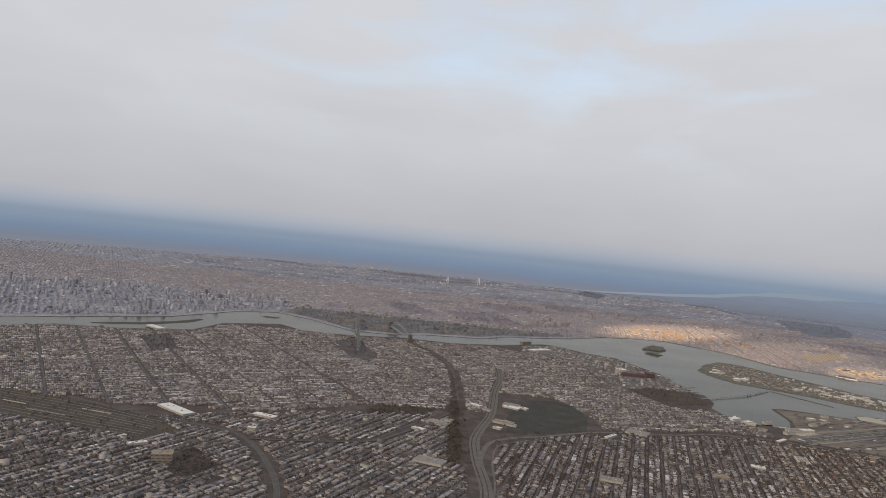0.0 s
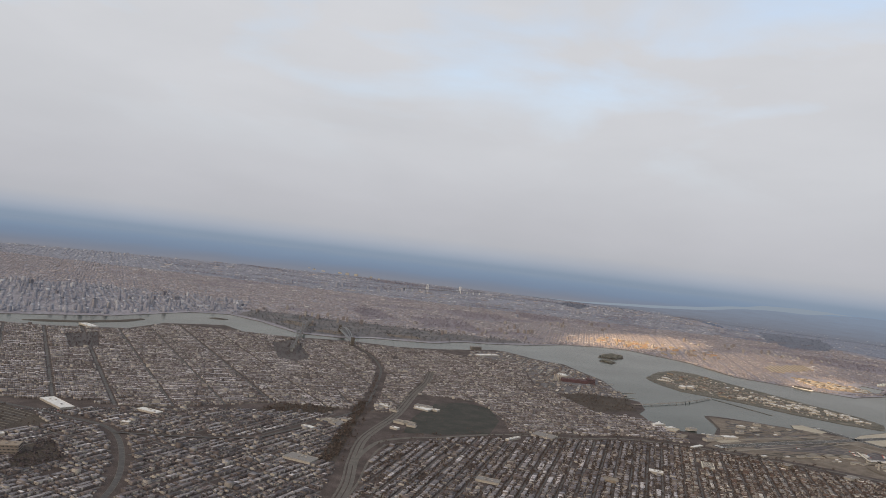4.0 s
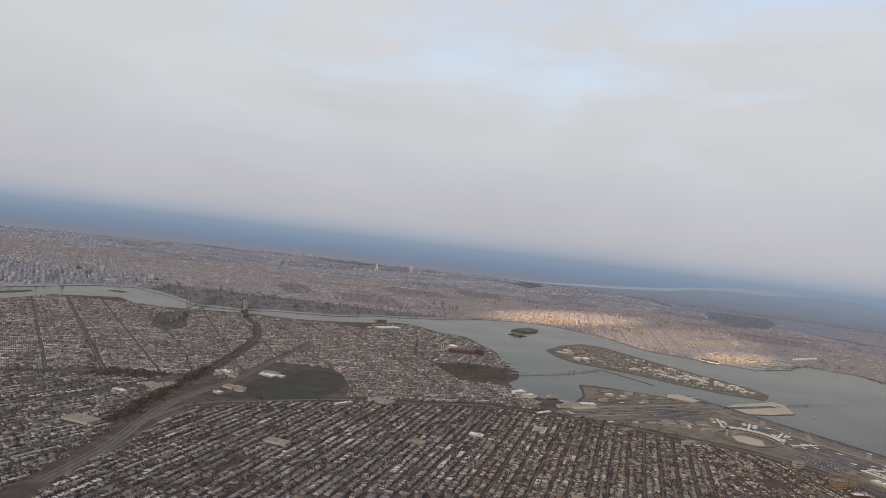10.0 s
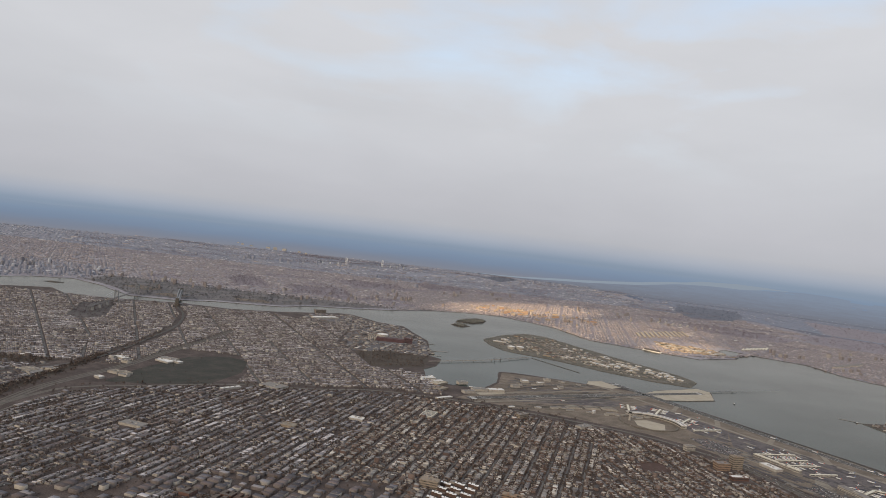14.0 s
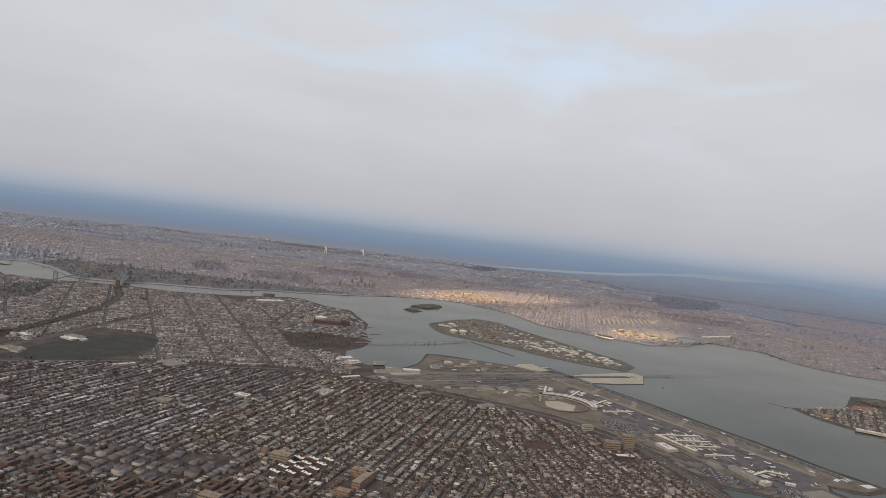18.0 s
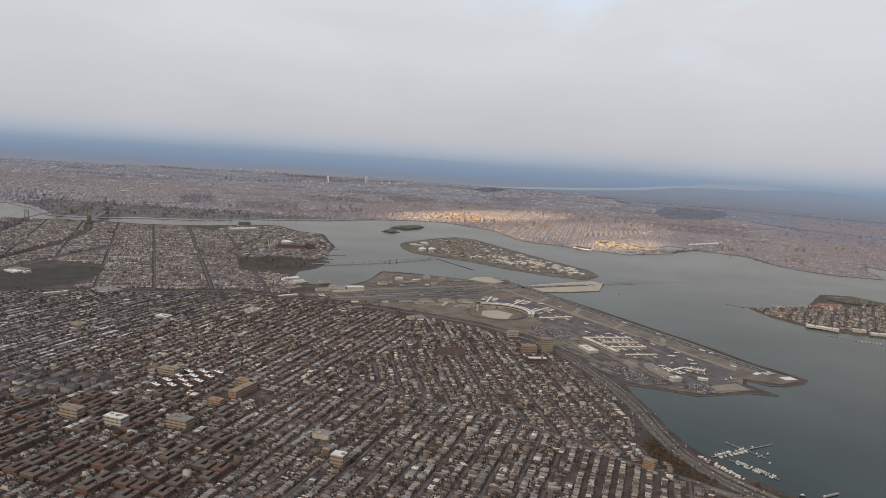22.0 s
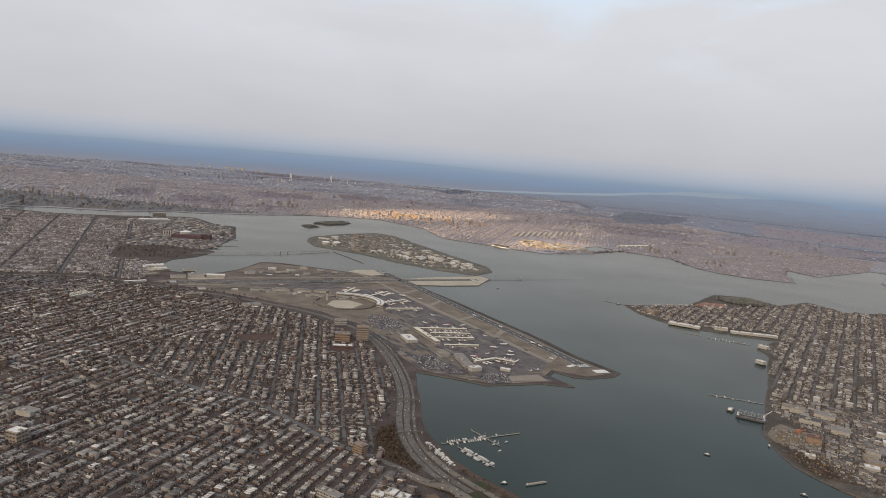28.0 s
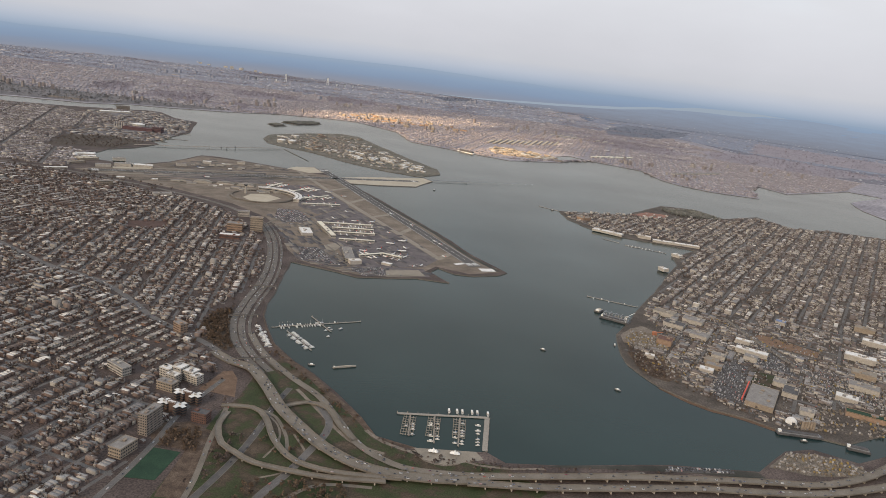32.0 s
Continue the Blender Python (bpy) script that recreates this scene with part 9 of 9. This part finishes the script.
pad("ground_hazy_city", BX_HAZE, 0.16, M_HAZEG, "grey ground of the distant city with painted haze", "ground")
AVENUES = [[(605 + 36 * k, 1270), (770 + 36 * k, 2070)] for k in range(-2, 12)]
for a in AVENUES:
    KEEP_OUT.append(("line", a, 3.2))
pads_of = [(inside(np.array([a[0] + (b[0] - a[0]) * u for u in np.linspace(0, 1, 60)]), np.array([a[1] + (b[1] - a[1]) * u for u in np.linspace(0, 1, 60)]), BX_NEAR), a, b) for a, b in AVENUES]
for ok, a, b in pads_of:
    u = np.linspace(0, 1, 60)[ok]
    if len(u) > 4:
        ends = [(a[0] + (b[0] - a[0]) * q, a[1] + (b[1] - a[1]) * q) for q in (u.min(), u.max())]
        strip("avenue", ends[0], ends[1], 4.6, 0.34, M_FBUSH, "tree-lined avenue running inland from the far shore", "street")


def housing_rows(x0, y0, dx, dy, count, length, width, height, turn, wall, roof, label, group):
    """Long parallel blocks, each one a thing with its wall and roof."""
    for k in range(count):
        L = length * (0.8 + 0.4 * ((k * 7) % 5) / 4)
        building("long_block", label, "block", x0 + dx * k, y0 + dy * k, width, L, height, turn, wall, roof, group, bulk=0, seed=k, parapet=False)
        KEEP_OUT.append(("line", [(x0 + dx * k + s * L / 2 * math.sin(radians(-turn)), y0 + dy * k + s * L / 2 * math.cos(radians(-turn))) for s in (-1, 1)], width * 0.5 + 3))


housing_rows(791, 1525, 12.8, 11.6, 12, 92, 4.6, 1.7, -11, M_TANB, M_DECK, "long pale-roofed market hall in a parallel row", "market halls")
housing_rows(945, 1880, 17, -5, 9, 46, 5.0, 2.2, -22, M_PALEW, M_PALEW, "long pale housing block in a parallel row", "far housing rows")
housing_rows(985, 1470, 11, 9, 8, 38, 4.2, 2.0, -30, M_PALEW, M_CREAM, "pale terrace block in a parallel row near the shore", "far housing rows")
housing_rows(1110, 1360, 12, 10, 9, 40, 4.2, 2.0, -34, M_PALEW, M_GREYR, "grey terrace block in a parallel row near the shore", "far housing rows")
nrng = np.random.default_rng(647)
x, y = nrng.normal(600, 75, 150), nrng.normal(1710, 60, 150)
ok = inside(x, y, BX_NEAR) & free(x, y)
for bx, by in zip(x[ok][:60], y[ok][:60]):
    building("apartment_block", "tan flat-roofed block in the sunlit quarter", "apartment building", bx, by, nrng.uniform(6, 15), nrng.uniform(4, 7), nrng.uniform(2.2, 4.6), -11 + nrng.choice([0, 90]), M_TANB if nrng.random() < 0.6 else M_ORANGE, (M_DECK, M_TAXI, M_GREYR)[int(nrng.integers(3))], "sunlit blocks", bulk=0, parapet=False)
    spot(bx, by, 5)
far_patches()
KEEP_OUT.append(("area", [(785, 1300), (912, 1318), (905, 1400), (890, 1480), (790, 1525)], 0))
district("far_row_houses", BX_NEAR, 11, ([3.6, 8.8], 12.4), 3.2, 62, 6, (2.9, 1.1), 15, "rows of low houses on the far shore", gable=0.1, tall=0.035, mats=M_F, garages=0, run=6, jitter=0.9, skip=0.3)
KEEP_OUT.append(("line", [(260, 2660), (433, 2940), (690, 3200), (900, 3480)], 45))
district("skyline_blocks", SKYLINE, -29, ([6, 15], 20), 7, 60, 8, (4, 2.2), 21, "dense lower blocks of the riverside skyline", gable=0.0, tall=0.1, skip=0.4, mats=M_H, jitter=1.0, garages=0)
district("far_blocks", BX_FAR, -25, ([4, 12], 16), 6.5, 80, 12, (4.5, 1.3), 16, "distant city blocks, greyed by painted haze", gable=0.0, tall=0.03, skip=0.35, mats=M_F, jitter=1.8, garages=0)
district("hazy_blocks", BX_HAZE, -25, ([6, 18], 27), 13.0, 130, 20, (7, 1.4), 36, "city blocks far off with painted haze", gable=0.0, tall=0.02, skip=0.5, mats=M_H, jitter=3.0, garages=0)
x, y, nrng = scatter(STRAIT, 1500, 330, keep=False)
trees_stuff("far_trees", x, y, 3.4 * nrng.uniform(0.6, 1.5, len(x)), 331, "dark bare trees on the strait islands", mat=M_STRAIT, tris=8)
for i, p in enumerate(FAR_WOODS):
    x, y, nrng = scatter(p, 700, 340 + i, keep=False)
    trees_stuff("far_trees", x, y, 4.5 * nrng.uniform(0.6, 1.5, len(x)), 350 + i, "bare woods on the far shore", mat=M_FBUSH, tris=5)
# sheds, quays and trees crowd the far waterline
SHORE = [(285, 1475), (360, 1552), (449, 1590), (510, 1597), (575, 1533), (612, 1492), (653, 1358), (712, 1322), (780, 1282), (840, 1282), (906, 1330), (975, 1402), (1052, 1352), (1064, 1256), (1080, 1220), (1120, 1186), (1184, 1178), (1200, 1255), (1246, 1336), (1268, 1278), (1435, 1432)]
nrng = np.random.default_rng(88)
cut = np.cumsum([0] + [math.dist(a, b) for a, b in zip(SHORE, SHORE[1:])])
along = nrng.uniform(0, cut[-1], 620)
x, y = np.interp(along, cut, [p[0] for p in SHORE]) + nrng.normal(0, 3, 620), np.interp(along, cut, [p[1] for p in SHORE]) + 3 + nrng.uniform(0, 9, 620)
tagged(boxes("quay_sheds", x, y, np.zeros(620), nrng.uniform(2, 9, 620), nrng.uniform(2, 5, 620), nrng.uniform(0.8, 2.2, 620), nrng.uniform(0, 3.1, 620), [M_FWALL, M_FROOF]), "low sheds and stores along the far waterline", "sheds", kind="stuff")
along = nrng.uniform(0, cut[-1], 900)
x, y = np.interp(along, cut, [p[0] for p in SHORE]) + nrng.normal(0, 2, 900), np.interp(along, cut, [p[1] for p in SHORE]) + 1 + nrng.uniform(0, 7, 900)
trees_stuff("far_trees", x, y, 2.2 * nrng.uniform(0.6, 1.4, 900), 361, "bare trees along the far waterline", mat=M_FBUSH, tris=6)
x, y, nrng = scatter(BX_NEAR, 7000, 300)
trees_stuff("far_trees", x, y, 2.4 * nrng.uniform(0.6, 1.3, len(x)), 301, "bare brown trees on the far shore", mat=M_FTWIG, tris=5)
BX_EAST = [(1560, 1620), (2300, 1500), (3400, 1650), (3100, 2300), (2300, 2950), (1150, 3350), (1130, 2750), (1380, 2250)]
district("scattered_houses", BX_EAST, 35, ([5, 15], 26), 11.0, 120, 20, (4.2, 1.2), 26, "scattered pale houses in the wooded country", gable=0.0, tall=0.02, skip=0.8, mats=M_H, jitter=4.0, garages=0)
pad("ground_eastern_country", [(1500, 1690), (1560, 1640), (2300, 1520), (3380, 1660), (3090, 2290), (2290, 2940), (1170, 3330), (1140, 2760), (1400, 2250)], 0.2, M_EASTWOODS, "wooded country in the far distance, haze painted grey-blue", "ground")
x, y, nrng = scatter(BX_HAZE, 2600, 304)
trees_stuff("far_trees", x, y, 4.0 * nrng.uniform(0.6, 1.4, len(x)), 305, "bare trees far off with painted haze", mat=M_FWOODS, tris=5, z=-1.3)
x, y, nrng = scatter(BX_FAR, 7000, 302)
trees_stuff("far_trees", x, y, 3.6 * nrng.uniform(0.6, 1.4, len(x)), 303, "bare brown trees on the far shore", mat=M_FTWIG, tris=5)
# boathouses, decks and small craft sheds round the tip of the peninsula
TIP = [(860, 858), (866, 830), (886, 796), (912, 780), (950, 772), (958, 782), (900, 800), (884, 826), (884, 852), (940, 880), (990, 915), (984, 928), (930, 896), (880, 874)]
x, y, nrng = scatter(TIP, 260, 500, keep=False)
n = len(x)
tagged(boxes("boathouses", x, y, np.zeros(n), nrng.uniform(1.2, 4.5, n), nrng.uniform(1.0, 2.4, n), nrng.uniform(0.6, 1.4, n), nrng.uniform(0, 3.1, n), HMATS, None, walls=np.ones(n, int), roofs=nrng.choice([2, 2, 3, 3, 4, 5], n)), "small white and grey boathouses at the tip", "boathouses", kind="stuff")
